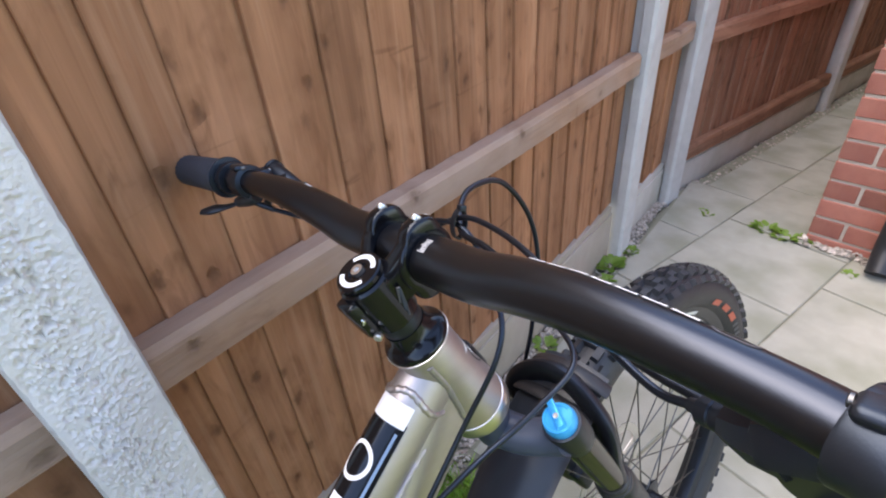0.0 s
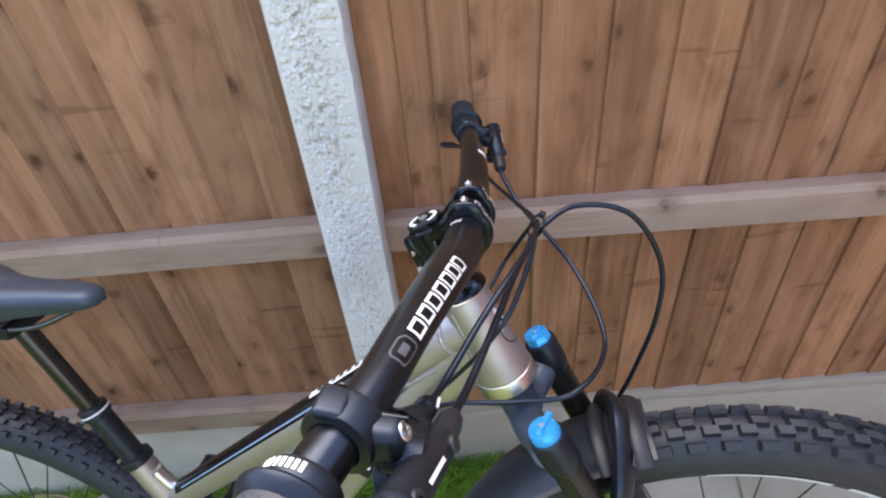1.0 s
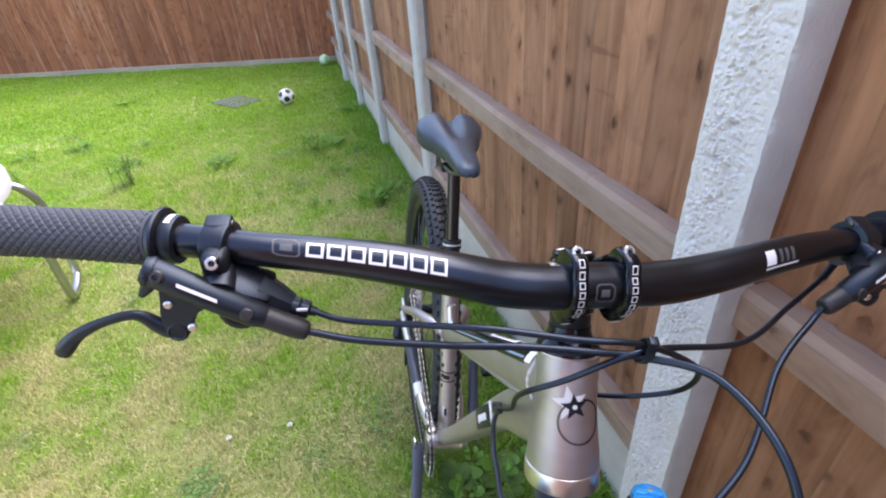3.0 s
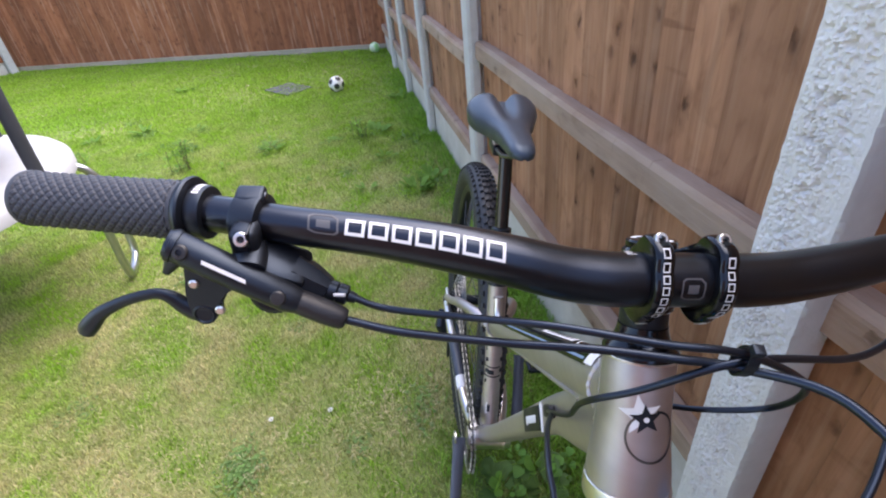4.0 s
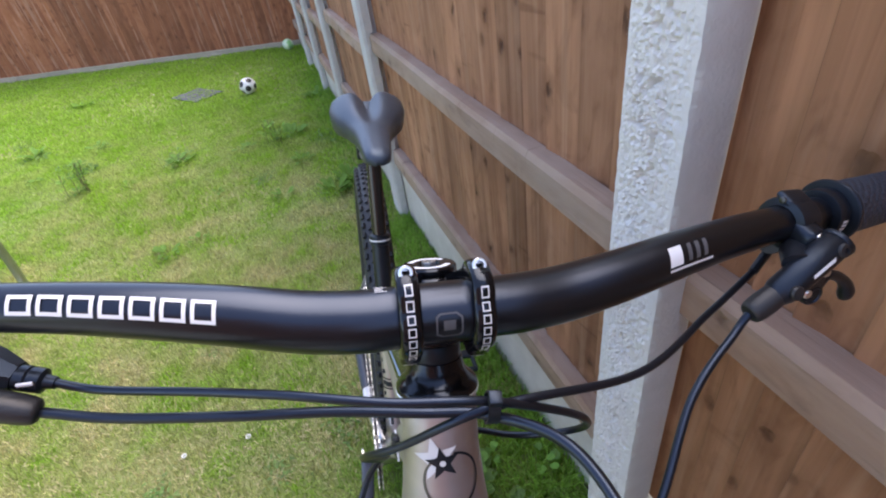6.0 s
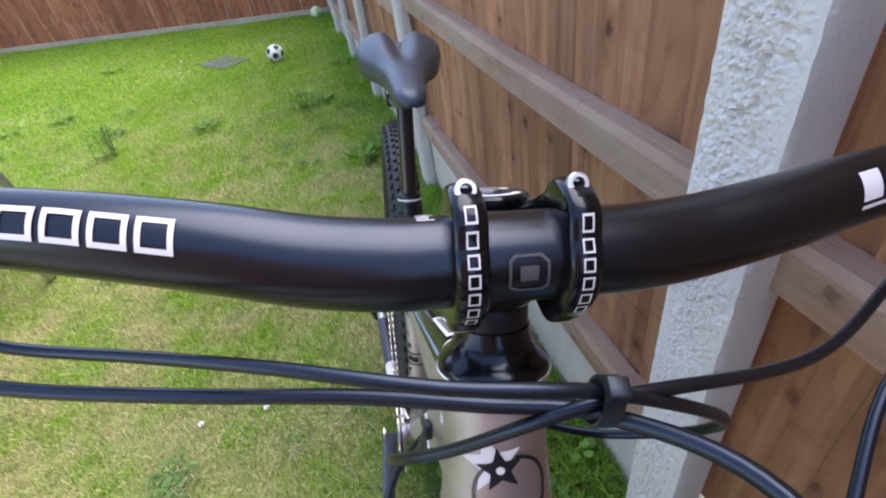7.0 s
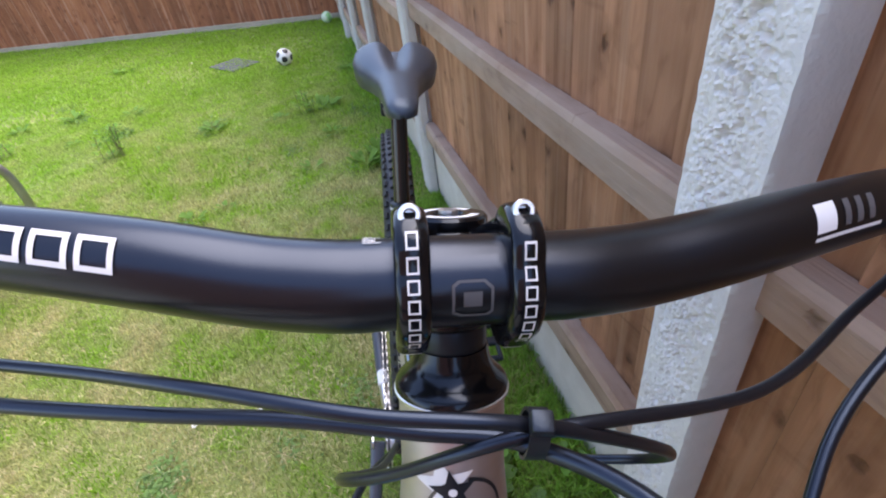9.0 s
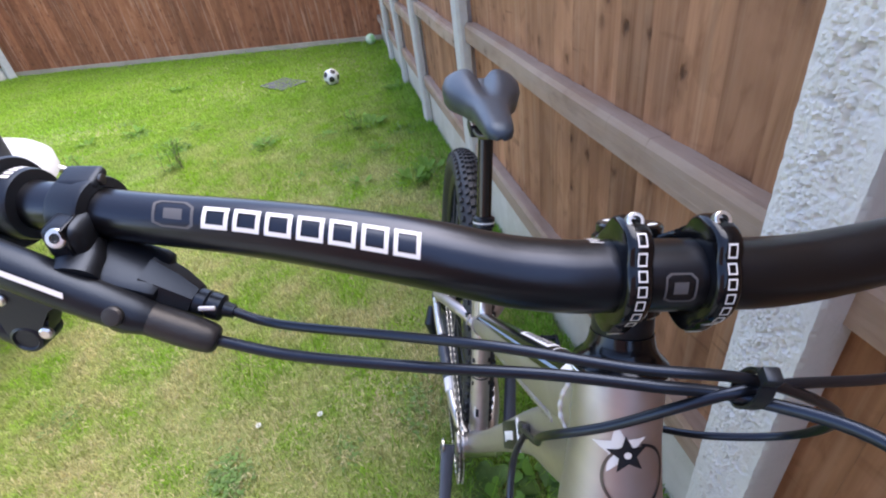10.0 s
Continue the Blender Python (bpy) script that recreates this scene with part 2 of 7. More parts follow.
M = {
    "board": wood("fence_board_wood", (0.400, 0.192, 0.098), (0.172, 0.071, 0.032), tint=0.16, runs=(0.47, 0.265, 0.155), run_amount=0.34, knotty=0.55),
    "board_pale": wood("paler_board_wood", (0.420, 0.208, 0.112), (0.195, 0.081, 0.040), tint=0.17, runs=(0.46, 0.272, 0.168), run_amount=0.34, knotty=0.85),
    "board_old": wood("back_fence_wood", (0.32, 0.122, 0.060), (0.175, 0.060, 0.031), tint=0.22, runs=(0.43, 0.235, 0.16)),
    "board_passage": wood("passage_board_wood", (0.37, 0.190, 0.118), (0.20, 0.092, 0.055), tint=0.2, runs=(0.43, 0.27, 0.19), run_amount=0.4),
    "rail": wood("rail_wood", (0.40, 0.262, 0.182), (0.215, 0.128, 0.083), tint=0.08, grey=(0.435, 0.342, 0.280), grey_amount=0.6),
    "rail_brown": wood("brown_rail_wood", (0.39, 0.235, 0.150), (0.24, 0.130, 0.080), tint=0.06, grey=(0.43, 0.33, 0.27), grey_amount=0.6),
    "concrete": material("post_concrete", (0.56, 0.55, 0.53), 0.85, vary=(0.42, 0.41, 0.39), scale=30, bump=0.3, bump_scale=180, coarse=((0.64, 0.63, 0.61), 5, 0.5)),
    "render": material("rough_cast", (0.75, 0.72, 0.68), 0.9, vary=(0.62, 0.59, 0.56), scale=45, bump=0.35, bump_scale=420, coarse=((0.80, 0.79, 0.77), 8, 0.6)),
    "back_board": material("back_gravel_board", (0.38, 0.33, 0.26), 0.9, vary=(0.24, 0.21, 0.16), scale=18, bump=0.4, bump_scale=120, coarse=((0.24, 0.24, 0.16), 3, 0.5)),
    "gravel_board": material("gravel_board_concrete", (0.60, 0.57, 0.52), 0.88, vary=(0.46, 0.42, 0.37), scale=22, bump=0.4, bump_scale=160, coarse=((0.42, 0.40, 0.32), 4, 0.5)),
    "gravel_board_worn": material("worn_gravel_board", (0.41, 0.355, 0.295), 0.9, vary=(0.33, 0.28, 0.23), scale=20, bump=0.5, bump_scale=150, coarse=((0.34, 0.31, 0.22), 4, 0.55)),
    "slab": material("paving_slab", (0.36, 0.35, 0.30), 0.85, vary=(0.27, 0.27, 0.225), scale=14, bump=0.3, bump_scale=200, tint=0.07, coarse=((0.20, 0.21, 0.15), 4.5, 0.7)),
    "joint": material("joint_sand", (0.26, 0.25, 0.20), 0.95, vary=(0.12, 0.14, 0.07), scale=25, bump=0.6, bump_scale=120),
    "pebble": material("pebbles", (0.45, 0.40, 0.35), 0.75, vary=(0.26, 0.22, 0.19), scale=60, bump=0.2, tint=0.45, island=True),
    "brick": material("red_brick", (0.36, 0.128, 0.092), 0.85, vary=(0.25, 0.092, 0.072), scale=30, bump=0.6, bump_scale=170, tint=0.25, coarse=((0.43, 0.18, 0.13), 9, 0.5)),
    "mortar": material("mortar", (0.56, 0.49, 0.41), 0.95, vary=(0.44, 0.38, 0.31), scale=60, bump=0.5, bump_scale=220),
    "soil": material("lawn_soil", (0.17, 0.22, 0.055), 0.95, vary=(0.32, 0.27, 0.14), scale=9, amount=0.6, bump=0.8, bump_scale=60, coarse=((0.12, 0.20, 0.04), 1.1, 0.7)),
    "grass": material("grass_blades", (0.275, 0.480, 0.048), 0.6, vary=(0.62, 0.53, 0.31), scale=5.0, amount=0.92, soft_edge=0.11, tint=0.46, island=True, spec=0.2, coarse=((0.17, 0.35, 0.03), 0.8, 0.4), through_light=0.5, worn=(-4.5, -1.2, 0.14, 1.0)),
    "grass_long": material("long_grass_blades", (0.24, 0.44, 0.060), 0.5, vary=(0.16, 0.34, 0.04), scale=6, tint=0.4, island=True, spec=0.3, through_light=0.5),
    "leaf": material("weed_leaf", (0.13, 0.24, 0.06), 0.55, vary=(0.09, 0.18, 0.045), scale=30, tint=0.35, island=True, through_light=0.3, spec=0.3),
    "lawn_leaf": material("lawn_weed_leaf", (0.17, 0.34, 0.055), 0.6, vary=(0.12, 0.26, 0.045), scale=30, tint=0.4, island=True, through_light=0.4, spec=0.2),
    "stem": material("dry_stem", (0.10, 0.12, 0.05), 0.7, vary=(0.16, 0.12, 0.07), scale=40, tint=0.3),
    "broad_leaf": material("broad_weed_leaf", (0.13, 0.30, 0.05), 0.5, vary=(0.19, 0.36, 0.06), scale=18, tint=0.3, through_light=0.35, spec=0.35),
    "straw": material("dry_straw", (0.62, 0.52, 0.33), 0.8, vary=(0.42, 0.32, 0.18), scale=30, tint=0.4, island=True, spec=0.15, through_light=0.25),
    "leaf_light": material("light_leaf", (0.24, 0.37, 0.06), 0.5, vary=(0.14, 0.27, 0.04), scale=30, tint=0.25, island=True, through_light=0.35),
    "alloy": material("raw_alloy", (0.50, 0.462, 0.462), 0.50, 1.0, vary=(0.40, 0.368, 0.365), scale=3, stretch=(1, 1, 30), bump=0.04, bump_scale=260),
    "bright_alloy": material("polished_alloy", (0.70, 0.69, 0.69), 0.34, 1.0, vary=(0.55, 0.53, 0.52), scale=40, bump=0.05, bump_scale=120),
    "weld": material("weld_metal", (0.40, 0.38, 0.37), 0.55, 1.0, vary=(0.30, 0.28, 0.27), scale=60),
    # bar, gloss and satin blacks carry a painted blue sky reflection
    "bar": material("black_anodised", (0.0045, 0.0041, 0.0042), 0.275, 0.0, vary=(0.0065, 0.0058, 0.0058), scale=50, bump=0.03, bump_scale=1400, spec=0.68, sky_sheen=(0.64, 0.76, 1.0)),
    "gloss": material("gloss_black", (0.0045, 0.0045, 0.0055), 0.17, 0.0, spec=0.36, coat=0.1, sky_sheen=(0.7, 0.82, 1.0)),
    "satin": material("satin_black", (0.008, 0.0088, 0.011), 0.38, 0.0, vary=(0.012, 0.013, 0.016), scale=40, bump=0.04, bump_scale=900, spec=0.52, sky_sheen=(0.60, 0.76, 1.0)),
    "plastic": material("black_plastic", (0.015, 0.0155, 0.018), 0.45, 0.0, vary=(0.023, 0.023, 0.026), scale=60, bump=0.08, bump_scale=400),
    "tyre": material("tyre_rubber", (0.011, 0.0135, 0.019), 0.55, 0.0, vary=(0.020, 0.024, 0.031), scale=25, bump=0.2, bump_scale=300, coarse=((0.030, 0.030, 0.031), 6, 0.3)),
    "grip": material("grip_rubber", (0.030, 0.034, 0.045), 0.6, 0.0, vary=(0.040, 0.046, 0.060), scale=40, bump=0.1, bump_scale=500),
    # cable highlights are tinted blue for the sky as well
    "cable": material("cable_sheath", (0.006, 0.0065, 0.009), 0.31, 0.0, spec=0.6, sky_sheen=(0.56, 0.72, 1.0)),
    "steel": material("steel", (0.78, 0.78, 0.77), 0.33, 1.0, vary=(0.6, 0.59, 0.57), scale=80),
    "dark_steel": material("dark_steel", (0.16, 0.16, 0.16), 0.4, 1.0, vary=(0.08, 0.08, 0.08), scale=90),
    "blue": material("blue_anodised", (0.018, 0.42, 0.85), 0.28, 0.3, vary=(0.02, 0.26, 0.62), scale=60),
    "blue_line": material("pale_blue_line", (0.16, 0.24, 0.36), 0.45),
    "white": material("white_print", (0.72, 0.72, 0.73), 0.5),
    "grey_print": material("grey_print", (0.085, 0.085, 0.092), 0.45),
    # saddle highlights tinted blue to stand for reflected sky
    "saddle": material("saddle_cover", (0.030, 0.039, 0.054), 0.40, 0.0, vary=(0.037, 0.048, 0.066), scale=80, bump=0.12, bump_scale=700, spec=0.65, sky_sheen=(0.62, 0.80, 1.0)),
    "stanchion": material("stanchion", (0.026, 0.024, 0.022), 0.16, 0.45),
    "ball_white": material("ball_white", (0.78, 0.78, 0.77), 0.4, vary=(0.66, 0.66, 0.63), scale=30),
    "ball_black": material("ball_black", (0.02, 0.02, 0.022), 0.45),
    "ball_green": material("ball_green", (0.27, 0.56, 0.22), 0.5, vary=(0.62, 0.70, 0.55), scale=11, amount=0.9, soft_edge=0.05),
    "mat": material("grey_mat", (0.085, 0.09, 0.10), 0.8, vary=(0.055, 0.06, 0.062), scale=30, bump=0.2),
    "pad": material("white_pad", (0.42, 0.43, 0.45), 0.55, vary=(0.35, 0.36, 0.39), scale=6, bump=0.15, bump_scale=12),
    "galv": material("galvanised", (0.5, 0.52, 0.54), 0.35, 1.0, vary=(0.38, 0.4, 0.42), scale=30),
    "crown": material("crown_black", (0.048, 0.062, 0.092), 0.32, 0.0, vary=(0.036, 0.046, 0.068), scale=40),
    "crank": material("crank_grey", (0.045, 0.055, 0.075), 0.36, 0.0, vary=(0.06, 0.072, 0.095), scale=30),
    "guard": material("guard_plastic", (0.050, 0.060, 0.080), 0.30, 0.0, vary=(0.030, 0.037, 0.050), scale=20, bump=0.05, bump_scale=15, spec=0.7),
    "foam": material("pole_foam", (0.028, 0.031, 0.038), 0.7, vary=(0.045, 0.047, 0.055), scale=20),
    "jump": material("jump_mat", (0.03, 0.03, 0.034), 0.8, vary=(0.05, 0.05, 0.055), scale=60),
    "red_print": material("red_print", (0.55, 0.12, 0.07), 0.6),
}


def net_material():
    m = bpy.data.materials.new("safety_net")
    m.use_nodes = True
    nt = m.node_tree
    b = nt.nodes["Principled BSDF"]
    b.inputs["Base Color"].default_value = (0.03, 0.032, 0.036, 1)
    b.inputs["Roughness"].default_value = 0.8
    b.inputs["Alpha"].default_value = 0.86
    return m


M["net"] = net_material()

# ---------------------------------------------------------------- mesh helpers


def mesh_object(name, bm, mat, parent=None, label="", smooth=None):
    me = bpy.data.meshes.new(name)
    bm.to_mesh(me)
    bm.free()
    if smooth is not None:
        for p in me.polygons:
            p.use_smooth = True
        if smooth < 180:
            me.set_sharp_from_angle(angle=radians(smooth))
    for x in (mat if isinstance(mat, (list, tuple)) else [mat]):
        me.materials.append(M[x] if isinstance(x, str) else x)
    ob = new(name, me)
    if parent is not None:
        ob.parent = parent
    if label:
        ob["label"] = label
    return ob


def part(name, bm, mat, parent, label="", smooth=35):
    return mesh_object(name, bm, mat, parent, label, smooth)


def shared(name, me, parent, m):
    ob = new(name, me)
    ob.parent = parent
    ob.matrix_basis = m
    return ob


def thing(name, label, category, group="", kind="", at=None):
    ob = new(name)
    ob.empty_display_size = 0.05
    if at is not None:
        ob.matrix_basis = at
    return tagged(ob, label, category, group, kind)


def box(bm, lo, hi, bevel=0.0, segs=2, m=None):
    r = bmesh.ops.create_cube(bm, size=1.0)
    vs = r["verts"]
    for v in vs:
        v.co = Vector([lo[i] + (v.co[i] + 0.5) * (hi[i] - lo[i]) for i in range(3)])
    if bevel:
        es = list({e for v in vs for e in v.link_edges})
        out = bmesh.ops.bevel(bm, geom=es, offset=bevel, segments=segs, affect="EDGES", profile=0.5)
        vs = list({v for f in out["faces"] for v in f.verts} | {v for v in vs if v.is_valid})
    if m is not None:
        bmesh.ops.transform(bm, matrix=m, verts=[v for v in vs if v.is_valid])
    return vs


def boxed(lo, hi, bevel=0.0, segs=2, m=None):
    bm = bmesh.new()
    box(bm, lo, hi, bevel, segs, m)
    return bm


def spline(points, per=8):
    """Catmull-Rom through points of any length."""
    p = [np.array(x, float) for x in points]
    p = [2 * p[0] - p[1]] + p + [2 * p[-1] - p[-2]]
    out = []
    for i in range(1, len(p) - 2):
        for k in range(per):
            t = k / per
            a, b_, c, d = p[i - 1], p[i], p[i + 1], p[i + 2]
            out.append(0.5 * (2 * b_ + (c - a) * t + (2 * a - 5 * b_ + 4 * c - d) * t * t + (3 * b_ - a - 3 * c + d) * t ** 3))
    out.append(p[-2])
    return out


def sweep(bm, rows, seg=16, caps=True, squash=None, up=(0, 0, 1)):
    """A tube along rows of x, y, z, radius. squash: (sideways, up) factors on the section."""
    rows = [tuple(float(c) for c in r) for r in rows]
    pts = [Vector(r[:3]) for r in rows]
    n = len(pts)
    ref = Vector(up)
    rings = []
    side = None
    for i in range(n):
        d = (pts[min(i + 1, n - 1)] - pts[max(i - 1, 0)]).normalized()
        if side is None:
            side = d.cross(ref)
            if side.length < 1e-4:
                side = d.cross(Vector((1, 0, 0)))
            side.normalize()
        else:
            side = (side - d * side.dot(d)).normalized()
        other = side.cross(d)
        a, c = squash or (1, 1)
        rings.append([bm.verts.new(pts[i] + rows[i][3] * (a * math.cos(2 * math.pi * k / seg) * side + c * math.sin(2 * math.pi * k / seg) * other)) for k in range(seg)])
    for i in range(n - 1):
        for k in range(seg):
            bm.faces.new((rings[i][k], rings[i][(k + 1) % seg], rings[i + 1][(k + 1) % seg], rings[i + 1][k]))
    if caps:
        bm.faces.new(list(reversed(rings[0])))
        bm.faces.new(rings[-1])
    return rings


def tube(points, radius, seg=14, per=8, smooth=True, squash=None, up=(0, 0, 1)):
    rows = [(*p, radius) if len(p) == 3 else tuple(p) for p in points]
    if smooth and len(rows) > 2:
        rows = [tuple(r) for r in spline(rows, per)]
    bm = bmesh.new()
    sweep(bm, rows, seg, squash=squash, up=up)
    bmesh.ops.recalc_face_normals(bm, faces=bm.faces[:])
    return bm


def lathe(bm, profile, m=None, seg=32, close=False):
    """Turns (radius, height) pairs round z; m places the result."""
    rings = []
    for r, z in profile:
        rings.append([bm.verts.new((r * math.cos(2 * math.pi * k / seg), r * math.sin(2 * math.pi * k / seg), z)) for k in range(seg)])
    pairs = list(zip(rings, rings[1:]))
    if close:
        pairs.append((rings[-1], rings[0]))
    for a, b_ in pairs:
        for k in range(seg):
            bm.faces.new((a[k], a[(k + 1) % seg], b_[(k + 1) % seg], b_[k]))
    if not close:
        bm.faces.new(list(reversed(rings[0])))
        bm.faces.new(rings[-1])
    vs = [v for r in rings for v in r]
    if m is not None:
        bmesh.ops.transform(bm, matrix=m, verts=vs)
    return vs


def turned(profile, m=None, seg=32, close=False):
    bm = bmesh.new()
    lathe(bm, profile, m, seg, close)
    bmesh.ops.recalc_face_normals(bm, faces=bm.faces[:])
    return bm


def along(a, b_):
    """A pose at a whose z points to b."""
    a, b_ = Vector(a), Vector(b_)
    return Matrix.Translation(a) @ (b_ - a).to_track_quat("Z", "X").to_matrix().to_4x4()


def raw(name, verts, faces, mat, parent=None, label=""):
    me = bpy.data.meshes.new(name)
    me.from_pydata(verts, [], faces)
    me.materials.append(M[mat])
    ob = new(name, me)
    if parent is not None:
        ob.parent = parent
    if label:
        ob["label"] = label
    return ob


# ---------------------------------------------------------------- ground
bm = bmesh.new()
bmesh.ops.create_grid(bm, x_segments=60, y_segments=60, size=60)
for v in bm.verts:
    v.co.z = -0.012 - 0.004 * (noise.noise(v.co * 0.7) + 1)
ground = tagged(mesh_object("ground", bm, "soil", smooth=180), "mown lawn with worn dry patches and bare soil", "lawn", kind="structure")

# ---------------------------------------------------------------- fence
BOARD_TOP = 1.80


def board_mesh(width, height, thick=0.015, thin=0.004):
    """One feather-edged board: thick edge at x = 0 side, front at y = 0 going back."""
    bm = bmesh.new()
    w = width + 0.012
    a = [(0, -thick), (w, -thin - 0.002), (w, 0.004), (0, 0.004)]
    lo = [bm.verts.new((x, y, 0)) for x, y in a]
    hi = [bm.verts.new((x, y, height)) for x, y in a]
    for i in range(4):
        bm.faces.new((lo[i], lo[(i + 1) % 4], hi[(i + 1) % 4], hi[i]))
    bm.faces.new(list(reversed(lo)))
    bm.faces.new(hi)
    bmesh.ops.bevel(bm, geom=[e for e in bm.edges if abs(e.verts[0].co.z - e.verts[1].co.z) > 0.5], offset=0.0015, segments=1, affect="EDGES")
    bmesh.ops.recalc_face_normals(bm, faces=bm.faces[:])
    me = bpy.data.meshes.new("board")
    bm.to_mesh(me)
    bm.free()
    return me


FENCE = []   # the run of fence being built


def fence_run(label):
    FENCE.append(thing("fence", label, "fence", "garden fences"))


def fence_panel(origin, angle, length, edges=None, base=0.20, mat="board", rails=(0.20, 0.765, 1.50), top=BOARD_TOP, rng=None, rail_depth=0.042, rail_h=0.072):
    """A close-board panel from origin along its x axis. Boards are parts; rails stand proud on the near side."""
    rng = rng or random.Random(3)
    at = Matrix.Translation(origin) @ Matrix.Rotation(radians(angle), 4, "Z")
    p = FENCE[-1]
    if edges is None:
        n = max(1, round(length / 0.103))
        edges = [0.0]
        for i in range(n):
            edges.append(edges[-1] + rng.uniform(0.85, 1.15))
        edges = [e * length / edges[-1] for e in edges]
    edges = [edges[0] - 0.018] + edges[1:-1] + [edges[-1] + 0.018]   # both ends sit in the posts' slots
    for i, (a, c) in enumerate(zip(edges, edges[1:])):
        me = board_mesh(c - a, top - base)
        me.materials.append(M[mat])
        m = Matrix.Translation((a, rng.uniform(-0.002, 0.002), base + rng.uniform(-0.004, 0.004))) @ Matrix.Rotation(rng.uniform(-0.002, 0.002), 4, "Y")
        shared("board", me, p, at @ m)
    for z in rails:
        # the rail's own grain runs along its length
        bm = bmesh.new()
        n = 12
        rows = []
        for i in range(n + 1):
            t = i / n
            wob = 0.0025 * math.sin(7 * t + z * 9)
            rows.append([bm.verts.new((x + wob, y, (t - 0.5) * length)) for x, y in
                         ((0, 0), (rail_h, 0), (rail_h, rail_depth * 0.82), (rail_h * 0.82, rail_depth), (0.004, rail_depth))])
        for r0, r1 in zip(rows, rows[1:]):
            for k in range(5):
                bm.faces.new((r0[k], r0[(k + 1) % 5], r1[(k + 1) % 5], r1[k]))
        bm.faces.new(rows[0])
        bm.faces.new(list(reversed(rows[-1])))
        bmesh.ops.recalc_face_normals(bm, faces=bm.faces[:])
        ob = part("rail", bm, {"board": "rail_brown", "board_pale": "rail"}.get(mat, mat), p, smooth=30)
        # local z -> panel x, local x -> panel z, local y -> panel -y
        ob.matrix_basis = at @ Matrix.Translation((length / 2, -0.012, z)) @ Matrix(((0, 0, 1, 0), (0, -1, 0, 0), (1, 0, 0, 0), (0, 0, 0, 1)))
    return p


def gravel_board(origin, angle, length, height, z0=-0.05, mat="gravel_board"):
    bm = boxed((0, -0.030, z0), (length, 0.02, height - 0.018), 0.004)
    box(bm, (0, -0.024, height - 0.022), (length, 0.02, height + 0.012), 0.005)   # set-back upper lip
    ob = part("gravel_board", bm, mat, FENCE[-1], "weathered concrete gravel board", smooth=30)
    ob.matrix_basis = Matrix.Translation(origin) @ Matrix.Rotation(radians(angle), 4, "Z")
    return ob


def concrete_post(origin, angle, width=0.105, front=0.078, back=0.03, height=1.86):
    """Slotted post: x from 0 to width, front face at y = -front."""
    bm = bmesh.new()
    s = 0.012
    prof = [(0, -front + s), (s * 0.7, -front), (width - s * 0.7, -front), (width, -front + s), (width, -0.035), (width - 0.022, -0.03), (width - 0.022, 0.012),
            (width, 0.016), (width, back), (0, back), (0, 0.016), (0.022, 0.012), (0.022, -0.03), (0, -0.035)]
    lo = [bm.verts.new((x, y, -0.05)) for x, y in prof]
    hi = [bm.verts.new((x, y, height)) for x, y in prof]
    for i in range(len(prof)):
        j = (i + 1) % len(prof)
        bm.faces.new((lo[i], lo[j], hi[j], hi[i]))
    bm.faces.new(list(reversed(lo)))
    bm.faces.new(hi)
    bmesh.ops.recalc_face_normals(bm, faces=bm.faces[:])
    ob = part("fence_post", bm, "concrete", FENCE[-1], "smooth pale grey concrete post", smooth=25)
    ob.matrix_basis = Matrix.Translation(origin) @ Matrix.Rotation(radians(angle), 4, "Z")
    return ob


